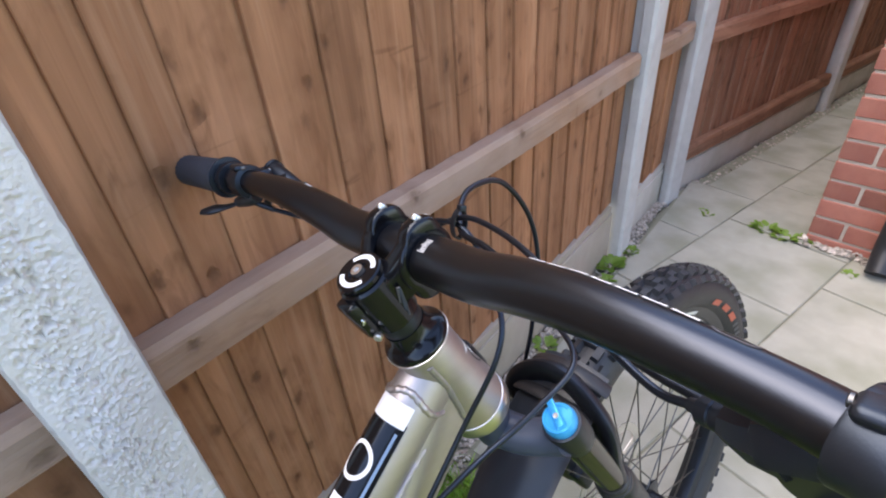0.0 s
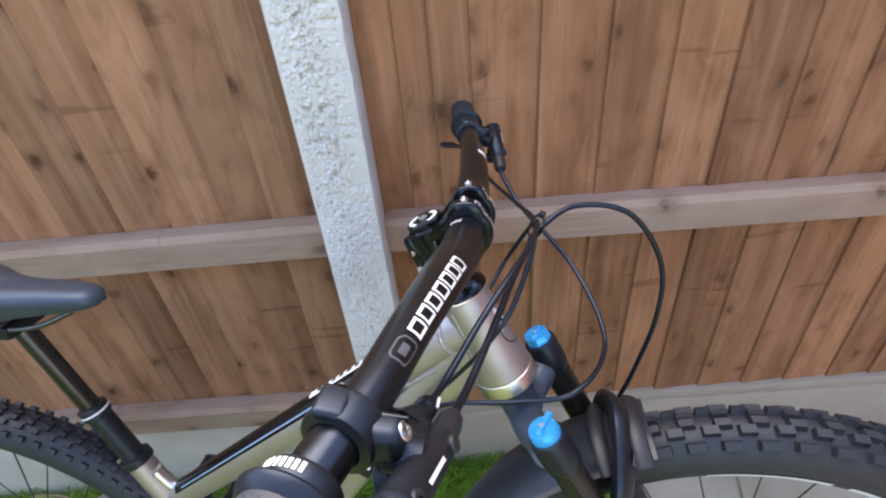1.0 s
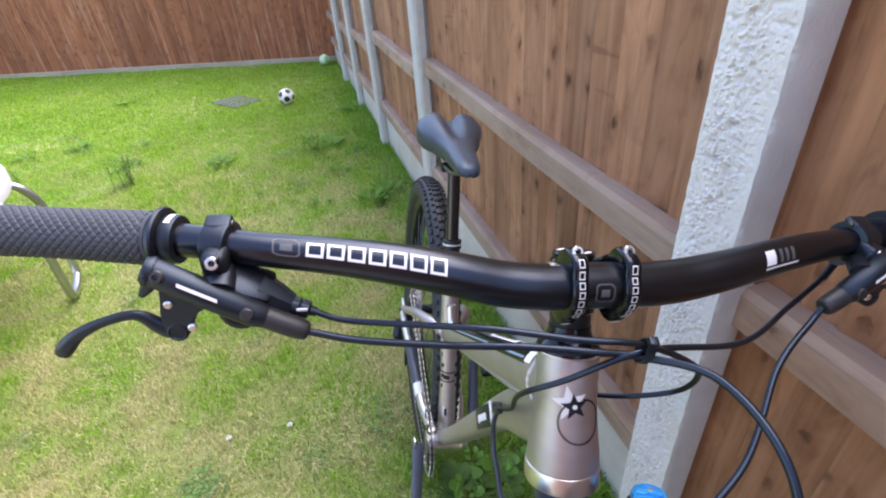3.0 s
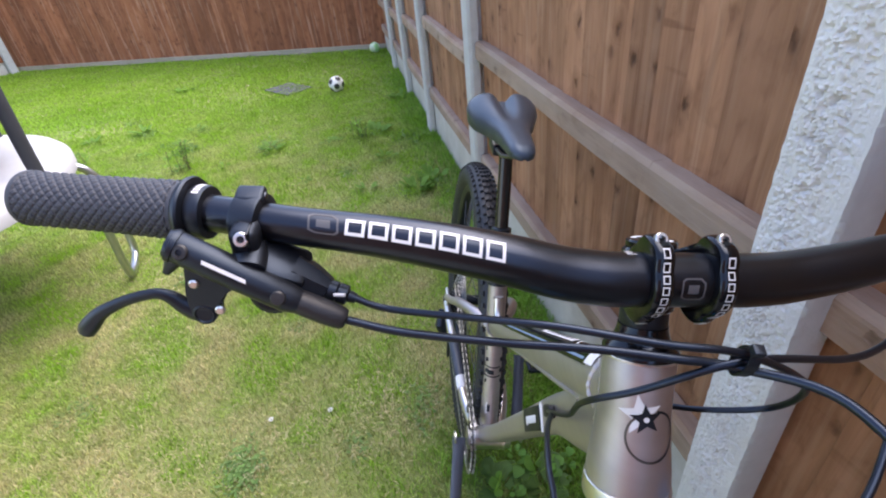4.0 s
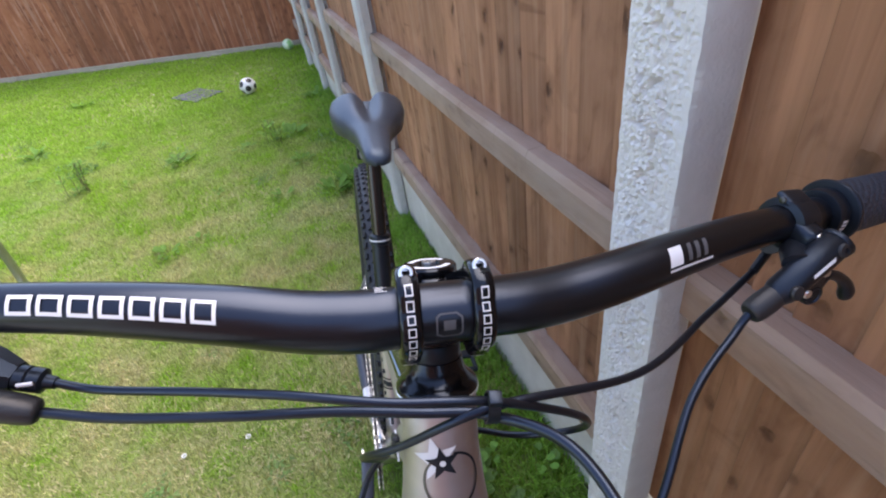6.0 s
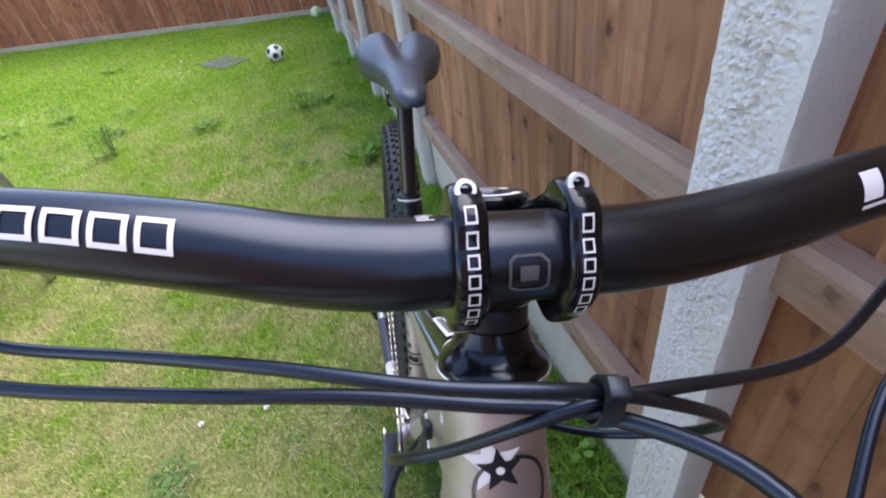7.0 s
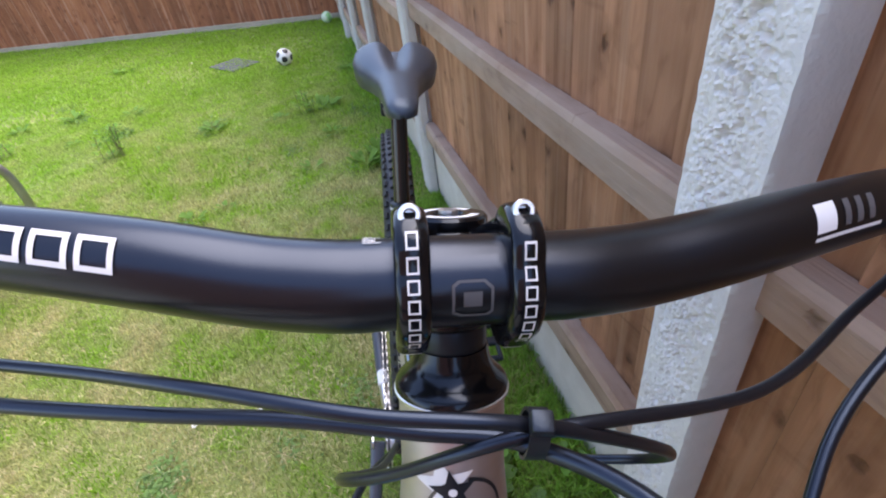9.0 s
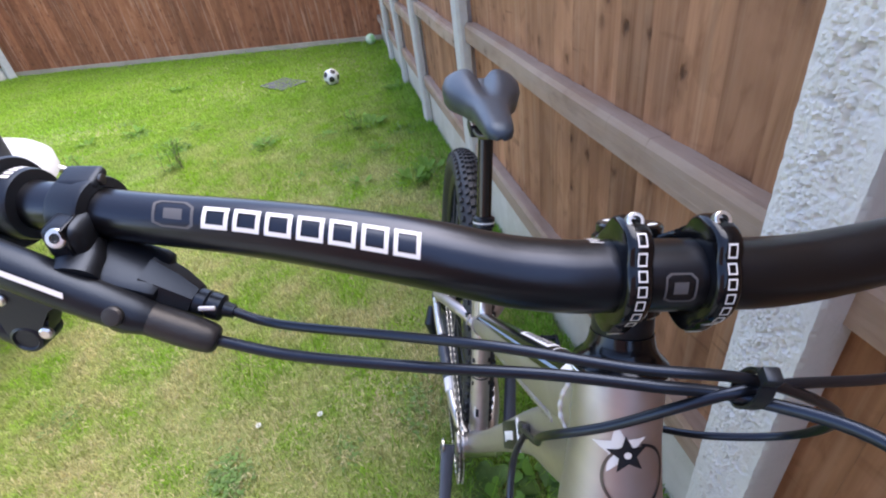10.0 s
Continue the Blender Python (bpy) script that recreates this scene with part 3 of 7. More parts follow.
def rough_post(x0, x1, front, height=1.86):
    """The post by the bicycle: smooth edges and, down the middle of its front, a rough cast of small grains and pits."""
    bm = bmesh.new()
    nx = 66
    w = x1 - x0
    heights = list(np.arange(-0.05, 0.30, 0.006)) + list(np.arange(0.30, 1.36, 0.0017)) + list(np.linspace(1.36, height, 50))
    grid = []
    for z in heights:
        row = []
        band = 0.47 + 0.07 * math.sin(z * 4.3 + 0.8) + 0.04 * noise.noise(Vector((3, 1, z * 9)))
        for i in range(nx + 1):
            f = i / nx
            q = Vector((f * w, 0, z))
            d = noise.voronoi(q * 205 + noise.noise_vector(q * 90) * 0.35)[0]
            grain = max(0.0, 0.50 - d[0])
            pit = max(0.0, noise.noise(q * 95 + Vector((3, 1, 7))) - 0.20) + 0.75 * max(0.0, noise.noise(q * 190 + Vector((8, 2, 5))) - 0.22)
            fine = noise.noise(q * 420 + Vector((9, 4, 2)))
            patch = 0.5 + 0.8 * noise.noise(q * 26 + Vector((5, 2, 1)))
            rough = (0.32 + 0.75 * math.exp(-((f - band) / 0.27) ** 2)) * max(0.40, min(1.0, patch + 0.45))
            edge = min(1.0, min(f, 1 - f) * 14)
            lift = edge * (0.0022 * math.exp(-((f - band) / 0.30) ** 2) + rough * (0.0125 * grain - 0.0230 * pit) + 0.0007 * fine * (0.4 + rough) + 0.0010 * noise.noise(q * 30))
            ex = 0.0015 * noise.noise(Vector((3.1 * (0 if f < 0.5 else 5), 0, z * 60))) if i in (0, nx) else 0.0
            row.append(bm.verts.new((x0 + f * w + ex, -front - lift, z)))
        grid.append(row)
    nz = len(grid) - 1
    for k in range(nz):
        for i in range(nx):
            bm.faces.new((grid[k][i], grid[k][i + 1], grid[k + 1][i + 1], grid[k + 1][i]))
    back = [(x1 + 0.004, -front + 0.008), (x1 + 0.004, -0.036), (x1 - 0.02, -0.03), (x1 - 0.02, 0.03), (x0 + 0.02, 0.03), (x0 + 0.02, -0.03), (x0 - 0.004, -0.036), (x0 - 0.004, -front + 0.008)]
    cols = [[r[nx] for r in grid]]
    for x, y in back:
        cols.append([bm.verts.new((x, y, r[0].co.z)) for r in grid])
    cols.append([r[0] for r in grid])
    for a, c in zip(cols, cols[1:]):
        for k in range(nz):
            bm.faces.new((a[k], c[k], c[k + 1], a[k + 1])).material_index = 1
    bmesh.ops.recalc_face_normals(bm, faces=bm.faces[:])
    return part("fence_post", bm, ["render", "concrete"], FENCE[-1], "white concrete post with a rough pitted face", smooth=60)


EDGES_A = [0.0, 0.055, 0.108, 0.172, 0.280, 0.387, 0.494, 0.597, 0.705, 0.812, 0.918, 1.025, 1.128, 1.230, 1.345, 1.455, 1.550, 1.640]
fence_run("brown close-board timber fence with rails and pale concrete posts")
fence_panel((0.082, 0.0, 0), 0, 1.64, EDGES_A, base=0.25, rng=random.Random(11), rails=(0.765, 1.50))
POSTS = (-1.745, -3.065, -4.13, -5.15)   # near edges of the smooth posts down the garden
_ends = [(-0.015, POSTS[0] + 0.105)] + [(p, q + 0.105) for p, q in zip(POSTS, POSTS[1:])] + [(POSTS[-1], -6.17)]
for k, ((x1, x0), h, rails) in enumerate(zip(_ends, (0.255, 0.235, 0.215, 0.195, 0.195), ((0.765, 1.50), (0.70, 1.45), (0.58, 1.38), (0.52, 1.35), (0.50, 1.35)))):
    fence_panel((x0 + 0.004, 0.0, 0), 0, x1 - x0 - 0.008, None, mat="board_pale", base=h + 0.005, rng=random.Random(12 + k), rails=(h + 0.010, *rails), top=1.80 if k < 2 else 1.70)
    gravel_board((x0 - 0.005, 0, 0), 0, x1 - x0 + 0.01, h)
rough_post(-0.022, 0.078, 0.090)
for x in POSTS:
    concrete_post((x, 0, 0), 0)
gravel_board((0.082, 0, 0), 0, 1.64, 0.245, mat="gravel_board_worn")

# beyond the bicycle the fence turns towards the house
concrete_post((1.735, 0, 0), 0)
TURN_AT, TURN_DEG = (2.30, -0.012), -14.0
fence_panel((1.85, 0.0, 0), -1, 0.44, None, base=0.20, mat="board", rng=random.Random(21), rails=(0.765, 1.50))
gravel_board((1.82, 0, 0), -1, 0.50, 0.195)
concrete_post((TURN_AT[0], TURN_AT[1], 0), TURN_DEG)


def on_turn(s, off=0.0):
    a = radians(TURN_DEG)
    return (TURN_AT[0] + s * math.cos(a) - off * math.sin(a), TURN_AT[1] + s * math.sin(a) + off * math.cos(a), 0)


fence_run("reddish-brown close-board fence along the shaded paved passage")
for k, (s, ln) in enumerate(((0.11, 1.66), (1.88, 1.66), (3.65, 1.66))):
    fence_panel(on_turn(s), TURN_DEG, ln, None, base=0.18, mat="board_passage", rng=random.Random(30 + k), rails=(0.185, 0.72, 1.45))
    gravel_board(on_turn(s), TURN_DEG, ln, 0.175)
    concrete_post(on_turn(s + ln), TURN_DEG)

# back fence and the far side of the garden
BACK_A, BACK_B = Vector((-6.15, -0.02, 0)), Vector((-8.30, -5.30, 0))
_bd = (BACK_B - BACK_A)
_bang = math.degrees(math.atan2(_bd.y, _bd.x)) + 180
fence_run("reddish-brown close-board fence at the garden's end")
_n = 3
_bl = _bd.length / _n
for k in range(_n):
    p0 = BACK_A + _bd * ((k + 1) / _n)
    fence_panel(tuple(p0), _bang, _bl - 0.01, None, base=0.050, mat="board_old", rng=random.Random(50 + k), rails=(), top=1.8)
    gravel_board(tuple(p0), _bang, _bl - 0.005, 0.040, mat="back_board")
fence_run("reddish-brown close-board fence with concrete posts behind the trampoline")
LEFT_DIR = Vector((0.80, -0.60, 0)).normalized()
for k in range(4):
    p0 = BACK_B + LEFT_DIR * (0.05 + 1.9 * k)
    ang = math.degrees(math.atan2(LEFT_DIR.y, LEFT_DIR.x)) + 180
    fence_panel(tuple(p0 + LEFT_DIR * 1.85), ang, 1.72, None, base=0.15, mat="board_old", rng=random.Random(70 + k), rails=(0.155, 0.72, 1.45))
    gravel_board(tuple(p0 + LEFT_DIR * 1.85), ang, 1.72, 0.145)
    concrete_post(tuple(p0 + LEFT_DIR * 0.11), ang)

# ---------------------------------------------------------------- paving
PAVE_DEG = -15.0
_pm = Matrix.Translation((1.707, -0.70, 0)) @ Matrix.Rotation(radians(PAVE_DEG), 4, "Z")
bm = bmesh.new()
_pts = [(0.62, -0.10), (1.9, -0.10), (2.45, -0.10), (6.5, -1.10), (6.5, -4.5), (0.62, -4.5)]
vs = [bm.verts.new((x, y, 0.0175)) for x, y in _pts] + [bm.verts.new((x, y, -0.06)) for x, y in _pts]
n = len(_pts)
bm.faces.new(vs[:n])
bm.faces.new(list(reversed(vs[n:])))
for i in range(n):
    bm.faces.new((vs[i], vs[i + n], vs[(i + 1) % n + n], vs[(i + 1) % n]))
bmesh.ops.recalc_face_normals(bm, faces=bm.faces[:])
pavement = tagged(mesh_object("pavement", bm, "joint"), "square concrete paving slabs with mossy sandy joints", "paving", kind="structure")


def slab_mesh(w, d):
    bm = boxed((0, 0, 0), (w, d, 0.035), 0.004, 2)
    me = bpy.data.meshes.new("slab")
    bm.to_mesh(me)
    bm.free()
    me.materials.append(M["slab"])
    return me


_rng = random.Random(5)
S = 0.470
_me = [slab_mesh(S - 0.006, S - 0.006), slab_mesh(S - 0.009, S - 0.005)]
for r in range(-8, 4):
    for c in range(-5, 9):
        o = 0.0 if r % 2 == 0 else 0.5 * S
        m = _pm @ Matrix.Translation((c * S + o + 0.005, r * S + 0.005, -0.012 + _rng.uniform(-0.002, 0.002))) @ Matrix.Rotation(_rng.uniform(-0.004, 0.004), 4, "X")
        mid = m @ Vector((S / 2, S / 2, 0))
        corners = [m @ Vector(q) for q in ((0, 0, 0), (S, 0, 0), (0, S, 0), (S, S, 0))]
        if mid.x < 2.42:
            p_on, p_dir = Vector((0, -0.115, 0)), Vector((0, 1, 0))
        else:
            p_on, p_dir = Vector(on_turn(0, -0.115)), Vector((-math.sin(radians(TURN_DEG)), math.cos(radians(TURN_DEG)), 0))
        over = [(q - p_on).dot(p_dir) for q in corners]
        lawn_side = [0.64 - q.x for q in corners]
        if min(over) > -0.06 or min(lawn_side) > -0.06 or mid.x > 5.5 or (mid.x > 2.45 and mid.y < -1.1):
            continue
        if max(over) < 0 and max(lawn_side) < 0:
            shared("slab", _me[_rng.randrange(2)], pavement, m)
            continue
        bm = bmesh.new()
        bm.from_mesh(_me[0])
        inv = m.inverted()
        for p_at, p_no in ((p_on, p_dir), (Vector((0.64, 0, 0)), Vector((-1, 0, 0)))):
            cut = bmesh.ops.bisect_plane(bm, geom=bm.verts[:] + bm.edges[:] + bm.faces[:], plane_co=inv @ p_at, plane_no=inv.to_3x3() @ p_no, clear_outer=True)
            bmesh.ops.holes_fill(bm, edges=[e for e in cut["geom_cut"] if isinstance(e, bmesh.types.BMEdge)])
        me = bpy.data.meshes.new("slab")
        bm.to_mesh(me)
        bm.free()
        me.materials.append(M["slab"])
        shared("slab", me, pavement, m)

# ---------------------------------------------------------------- house corner
HOUSE = Vector((2.265, -0.66, 0))
HOUSE_DEG = -8.0


def house_wall():
    """The corner of the brick house: one face towards the lawn, one along the passage. Bricks are parts."""
    at = Matrix.Translation(HOUSE) @ Matrix.Rotation(radians(HOUSE_DEG), 4, "Z")
    wall = tagged(mesh_object("wall_house", boxed((0.006, -2.4, -0.05), (4.2, -0.006, 2.6)), "mortar"), "red brick house wall with pale mortar", "wall", kind="structure")
    wall.matrix_basis = at
    L_, H_, W_, J = 0.222, 0.070, 0.106, 0.012

    def brick_mesh(ln, wd):
        bm = boxed((0, 0, 0), (wd, ln, H_), 0.003, 1)
        me = bpy.data.meshes.new("brick")
        bm.to_mesh(me)
        bm.free()
        me.materials.append(M["brick"])
        return me

    full, half, side = brick_mesh(L_, 0.05), brick_mesh(W_, 0.05), brick_mesh(0.05, L_)
    rng = random.Random(9)
    upper = bmesh.new()
    for c in range(32):
        z = c * (H_ + J) - 0.02
        y = 0.0
        first = True
        while y > -1.75:
            me, ln = (half, W_) if first and c % 2 else (full, L_)
            if c < 18:
                shared("brick", me, wall, Matrix.Translation((rng.uniform(-0.0015, 0.0015), y - ln, z)))
            else:
                box(upper, (0, y - ln, z), (0.05, y, z + H_))
            y -= ln + J
            first = False
        x = 0.052
        while x < 1.4:
            if c < 18:
                shared("brick", side, wall, Matrix.Translation((x, -0.05 + rng.uniform(0, 0.0015), z)))
            else:
                box(upper, (x, -0.05, z), (x + L_, 0, z + H_))
            x += L_ + J
    ob = part("brickwork", upper, "brick", wall)
    ob["kind"] = "stuff"
    return wall


house_wall()
bm = tube([(0, 0, 1.9), (0, 0, 0.30)], 0.036, 20, smooth=False)
downpipe = thing("downpipe", "black plastic downpipe with a shoe by the brick wall", "downpipe", at=pose(2.170, -0.905, 0))
part("pipe", bm, "plastic", downpipe)
part("shoe", tube([(0, 0, 0.32), (0, 0, 0.20), (-0.015, 0.0, 0.12), (-0.075, 0.0, 0.045)], 0.040, 20), "plastic", downpipe)
part("collar", turned([(0.042, 0), (0.044, 0.004), (0.044, 0.05), (0.042, 0.054)], Matrix.Translation((0, 0, 0.29)), 24), "plastic", downpipe)

# ---------------------------------------------------------------- bicycle
BIKE = Matrix.Translation((0.1984, -0.5564, 0)) @ Matrix.Rotation(radians(-8.7), 4, "Z") @ Matrix.Rotation(radians(-8.5), 4, "X")
bike = thing("mountain_bike", "raw alloy mountain bike with black bar leaning on the fence", "bicycle", at=BIKE)


def wheel(name, centre, radius, tyre_w, lug, seed, label):
    """rim > tyre, hub, spokes, brake rotor. The wheel lies in the plane y = 0."""
    base = Matrix.Translation(centre) @ Matrix.Rotation(radians(90), 4, "X")
    rim_r = radius - 0.062
    prof = [(rim_r + 0.004, -0.015), (rim_r + 0.007, -0.0165), (rim_r - 0.002, -0.0165), (rim_r - 0.014, -0.010), (rim_r - 0.016, 0.0), (rim_r - 0.014, 0.010),
            (rim_r - 0.002, 0.0165), (rim_r + 0.007, 0.0165), (rim_r + 0.004, 0.015), (rim_r - 0.004, 0.0)]
    w = part(name, turned(prof, None, 72, True), "satin", bike, label)
    w.matrix_basis = base
    # tyre carcass with knobs
    bm = bmesh.new()
    tr = tyre_w / 2
    cr = rim_r + tr * 0.92
    prof = []
    for k in range(15):
        a = radians(-128 + 256 * k / 14)
        prof.append((cr + tr * math.cos(a), tr * math.sin(a)))
    prof += [(rim_r - 0.001, 0.012), (rim_r - 0.001, -0.012)]
    lathe(bm, prof, None, 96, True)
    rng = random.Random(seed)
    n = 66 if lug > 0.006 else 96
    rows = ((0, 0.0, 0.55), (1, 0.40, 0.5), (-1, 0.40, 0.5), (1, 0.86, 0.42), (-1, 0.86, 0.42))
    for k in range(n):
        for sgn, a_, wd in rows:
            if sgn == 0 and k % 2 == 0 and lug > 0.006:
                sp = 0.30
            else:
                sp = 0.0
            for s2 in ((-1, 1) if sgn == 0 else (1,)):
                ang = 2 * math.pi * (k + (0.5 if abs(a_ - 0.40) < 0.01 else 0) + (0.12 if sgn == 0 else 0)) / n
                a = sgn * a_ + (s2 * (0.13 + sp * 0.2) if sgn == 0 else 0)
                c_, s_ = math.cos(a), math.sin(a)
                at = Matrix.Rotation(ang, 4, "Z") @ Matrix.Translation((cr + tr * c_, 0, tr * s_)) @ Matrix.Rotation(-a, 4, "Y")
                tang = 2 * math.pi * (cr + tr) / n
                slim = 1.0 if lug > 0.006 else 0.78
                hl, hw = tang * slim * (0.27 if a_ < 0.8 else 0.31), tyre_w * slim * (0.085 if sgn else 0.080)
                v = [bm.verts.new(at @ Vector(q)) for q in ((-0.003, -hl, -hw), (-0.003, hl, -hw), (-0.003, hl, hw), (-0.003, -hl, hw),
                                                           (lug, -hl * .8, -hw * .82), (lug, hl * .8, -hw * .82), (lug, hl * .8, hw * .82), (lug, -hl * .8, hw * .82))]
                for f in ((4, 5, 6, 7), (0, 1, 5, 4), (1, 2, 6, 5), (2, 3, 7, 6), (3, 0, 4, 7)):
                    bm.faces.new([v[i] for i in f])
    bmesh.ops.recalc_face_normals(bm, faces=bm.faces[:])
    part("tyre", bm, "tyre", w, "knobbly black rubber tyre", smooth=38)
    part("hub", turned([(0.012, -0.052), (0.012, -0.032), (0.028, -0.030), (0.028, -0.026), (0.014, -0.022), (0.014, 0.022), (0.028, 0.026), (0.028, 0.030), (0.012, 0.032), (0.012, 0.052)], None, 24), "satin", w)
    for k in range(28):
        side = 1 if k % 2 else -1
        a = 2 * math.pi * k / 28
        b_ = a + (1 if (k // 2) % 2 else -1) * 1.05
        p0 = Vector((0.026 * math.cos(b_), 0.026 * math.sin(b_), side * 0.028))
        p1 = Vector((rim_r * 0.965 * math.cos(a), rim_r * 0.965 * math.sin(a), side * 0.003))
        part("spoke", tube([tuple(p0), tuple(p1)], 0.0011, 6, smooth=False), "dark_steel", w)
    return w


FA, RA = (0.335, 0.0, 0.430), (-0.80, 0.0, 0.385)
FR, RR = 0.388, 0.378
front = wheel("front_wheel", FA, FR, 0.066, 0.0072, 3, "black-rimmed spoked wheel")
rear = wheel("rear_wheel", RA, RR, 0.062, 0.0046, 4, "black-rimmed spoked wheel")


def rotor(parent, z, r=0.095):
    bm = bmesh.new()
    lathe(bm, [(r - 0.016, -0.001), (r, -0.001), (r, 0.001), (r - 0.016, 0.001)], Matrix.Translation((0, 0, z)), 48, True)
    part("brake_rotor", bm, "steel", parent)
    for k in range(6):
        bm = bmesh.new()
        m = Matrix.Translation((0, 0, z)) @ Matrix.Rotation(k * math.pi / 3, 4, "Z")
        box(bm, (0.018, -0.004, -0.001), (r - 0.016, 0.004, 0.001), m=m @ Matrix.Rotation(0.25, 4, "Z"))
        part("rotor_arm", bm, "steel", parent)


rotor(front, -0.042)
rotor(rear, -0.052)
# printed hot patches on the front tyre's wall
for a0, a1, mt in [(0.30, 0.36, "red_print"), (0.40, 0.46, "red_print"), (0.49, 0.55, "red_print")] + [(0.58 + 0.03 * k, 0.594 + 0.03 * k, "grey_print") for k in range(3)]:
    bm = bmesh.new()
    n = 3
    rr0, rr1 = FR - 0.050, FR - 0.040
    va = []
    for k in range(n + 1):
        a = math.pi / 2 - 0.1 - (a0 + (a1 - a0) * k / n) * 1.6
        va.append([bm.verts.new((r * math.cos(a), r * math.sin(a), zz)) for r, zz in ((rr0, 0.0292), (rr1, 0.0332))])
    for a, c in zip(va, va[1:]):
        bm.faces.new((a[0], c[0], c[1], a[1]))
    part("tyre_print", bm, mt, front)

# white stripes on the front rim's side
for a0, a1 in ((1.02, 1.30), (1.36, 1.78), (4.15, 4.75)):
    bm = bmesh.new()
    va = [[bm.verts.new((r * math.cos(a), r * math.sin(a), zz)) for r, zz in ((FR - 0.0735, 0.0130), (FR - 0.0665, 0.0166))] for a in np.linspace(a0, a1, 14)]
    for a, c in zip(va, va[1:]):
        bm.faces.new((a[0], c[0], c[1], a[1]))
    part("rim_stripe", bm, "white", front)

# frame --------------------------------------------------------------
STEER = (Vector((-0.010, 0, 0.978)), Vector((0.0390, 0, 0.8610)))
_ax = (STEER[1] - STEER[0]).normalized()
head_tube = part("head_tube", turned([(0.0268, 0), (0.0275, 0.002), (0.0275, 0.042), (0.0302, 0.074), (0.0328, 0.094), (0.0337, 0.1075), (0.0337, 0.1082), (0.0331, 0.1086)],
                                     along(STEER[0], STEER[1]), 48), "alloy", bike, "brushed raw alloy head tube with a badge")


part("lower_cup", turned([(0.0331, 0.1086), (0.0343, 0.1094), (0.0350, 0.1130), (0.0352, 0.1235), (0.0345, 0.1262), (0.032, 0.1270)], along(STEER[0], STEER[1]), 48), "bright_alloy", head_tube, "silver lower headset cup")


def frame_tube(name, a, b_, r0, r1, squash=(1, 1), label="", mid=None, seg=28):
    pts = [(*a, r0)] + ([mid] if mid else []) + [(*b_, r1)]
    return part(name, tube(pts, 0, seg, 10, smooth=mid is not None, squash=squash), "alloy", bike, label)


BB = Vector((-0.400, 0, 0.330))
SEAT = lambda w: Vector((-0.40 - 0.3256 * (w - 0.33), 0, w))
top_tube = frame_tube("top_tube", (0.0, 0, 0.938), (-0.482, 0, 0.580), 0.0262, 0.0184, (0.9, 1.15), "raw alloy tube with a black printed panel on top", (-0.241, 0, 0.759, 0.0223))


def boxy_tube(rows, seg=32, power=4.0):
    """A flat-sided tube in the plane y = 0; rows of u, w, half depth, half width."""
    bm = bmesh.new()
    dense = spline([np.array(r) for r in rows], 8)
    rings = []
    for i, r in enumerate(dense):
        d = np.array(dense[min(i + 1, len(dense) - 1)][:2]) - np.array(dense[max(i - 1, 0)][:2])
        d /= np.linalg.norm(d)
        nx, nz = -d[1], d[0]
        ring = []
        for k in range(seg):
            a = 2 * math.pi * k / seg
            ca, sa = math.cos(a), math.sin(a)
            f = (abs(ca) ** power + abs(sa) ** power) ** (-1 / power)
            ring.append(bm.verts.new((r[0] + nx * r[2] * f * ca, r[3] * f * sa, r[1] + nz * r[2] * f * ca)))
        rings.append(ring)
    for p, q in zip(rings, rings[1:]):
        for k in range(seg):
            bm.faces.new((p[k], p[(k + 1) % seg], q[(k + 1) % seg], q[k]))
    bm.faces.new(rings[0])
    bm.faces.new(list(reversed(rings[-1])))
    bmesh.ops.recalc_face_normals(bm, faces=bm.faces[:])
    return bm


down_tube = part("down_tube", boxy_tube([(-0.405, 0.335, 0.018, 0.024), (-0.312, 0.464, 0.0165, 0.024), (-0.187, 0.655, 0.018, 0.0235), (-0.097, 0.791, 0.022, 0.0230), (-0.045, 0.853, 0.030, 0.0225), (0.008, 0.912, 0.036, 0.0215)]), "alloy", bike, "flat-sided raw alloy tube", smooth=50)
seat_tube = frame_tube("seat_tube", tuple(BB), tuple(SEAT(0.672)), 0.019, 0.0185)
part("bottom_bracket", turned([(0.020, -0.046), (0.0235, -0.045), (0.0235, -0.036), (0.0262, -0.035), (0.0270, -0.031), (0.0255, -0.028), (0.0255, 0.028), (0.0270, 0.031), (0.0262, 0.035), (0.0235, 0.036), (0.0235, 0.045), (0.020, 0.046)], Matrix.Translation(BB) @ Matrix.Rotation(radians(90), 4, "X"), 36), "bright_alloy", bike)
for s in (-1, 1):
    # rippled weld round the junction with the head tube
    rear = Vector((_ax.z, 0, -_ax.x)).normalized()
    if rear.x > 0:
        rear = -rear
    rows = []
    for k in range(61):
        d = 0.010 + 0.080 * k / 60
        r = float(np.interp(d, (0, 0.042, 0.074, 0.094), (0.0275, 0.0275, 0.0302, 0.0328)))
        y = 0.0225
        p = STEER[0] + _ax * d + rear * ((r * r - y * y) ** 0.5 - 0.0022) + Vector((0, s * y, 0))
        rows.append((*p, 0.0031 + 0.0003 * math.sin(k * 1.57)))
    part("weld", tube(rows, 0, 10, smooth=False), "weld", head_tube, "rippled weld bead")
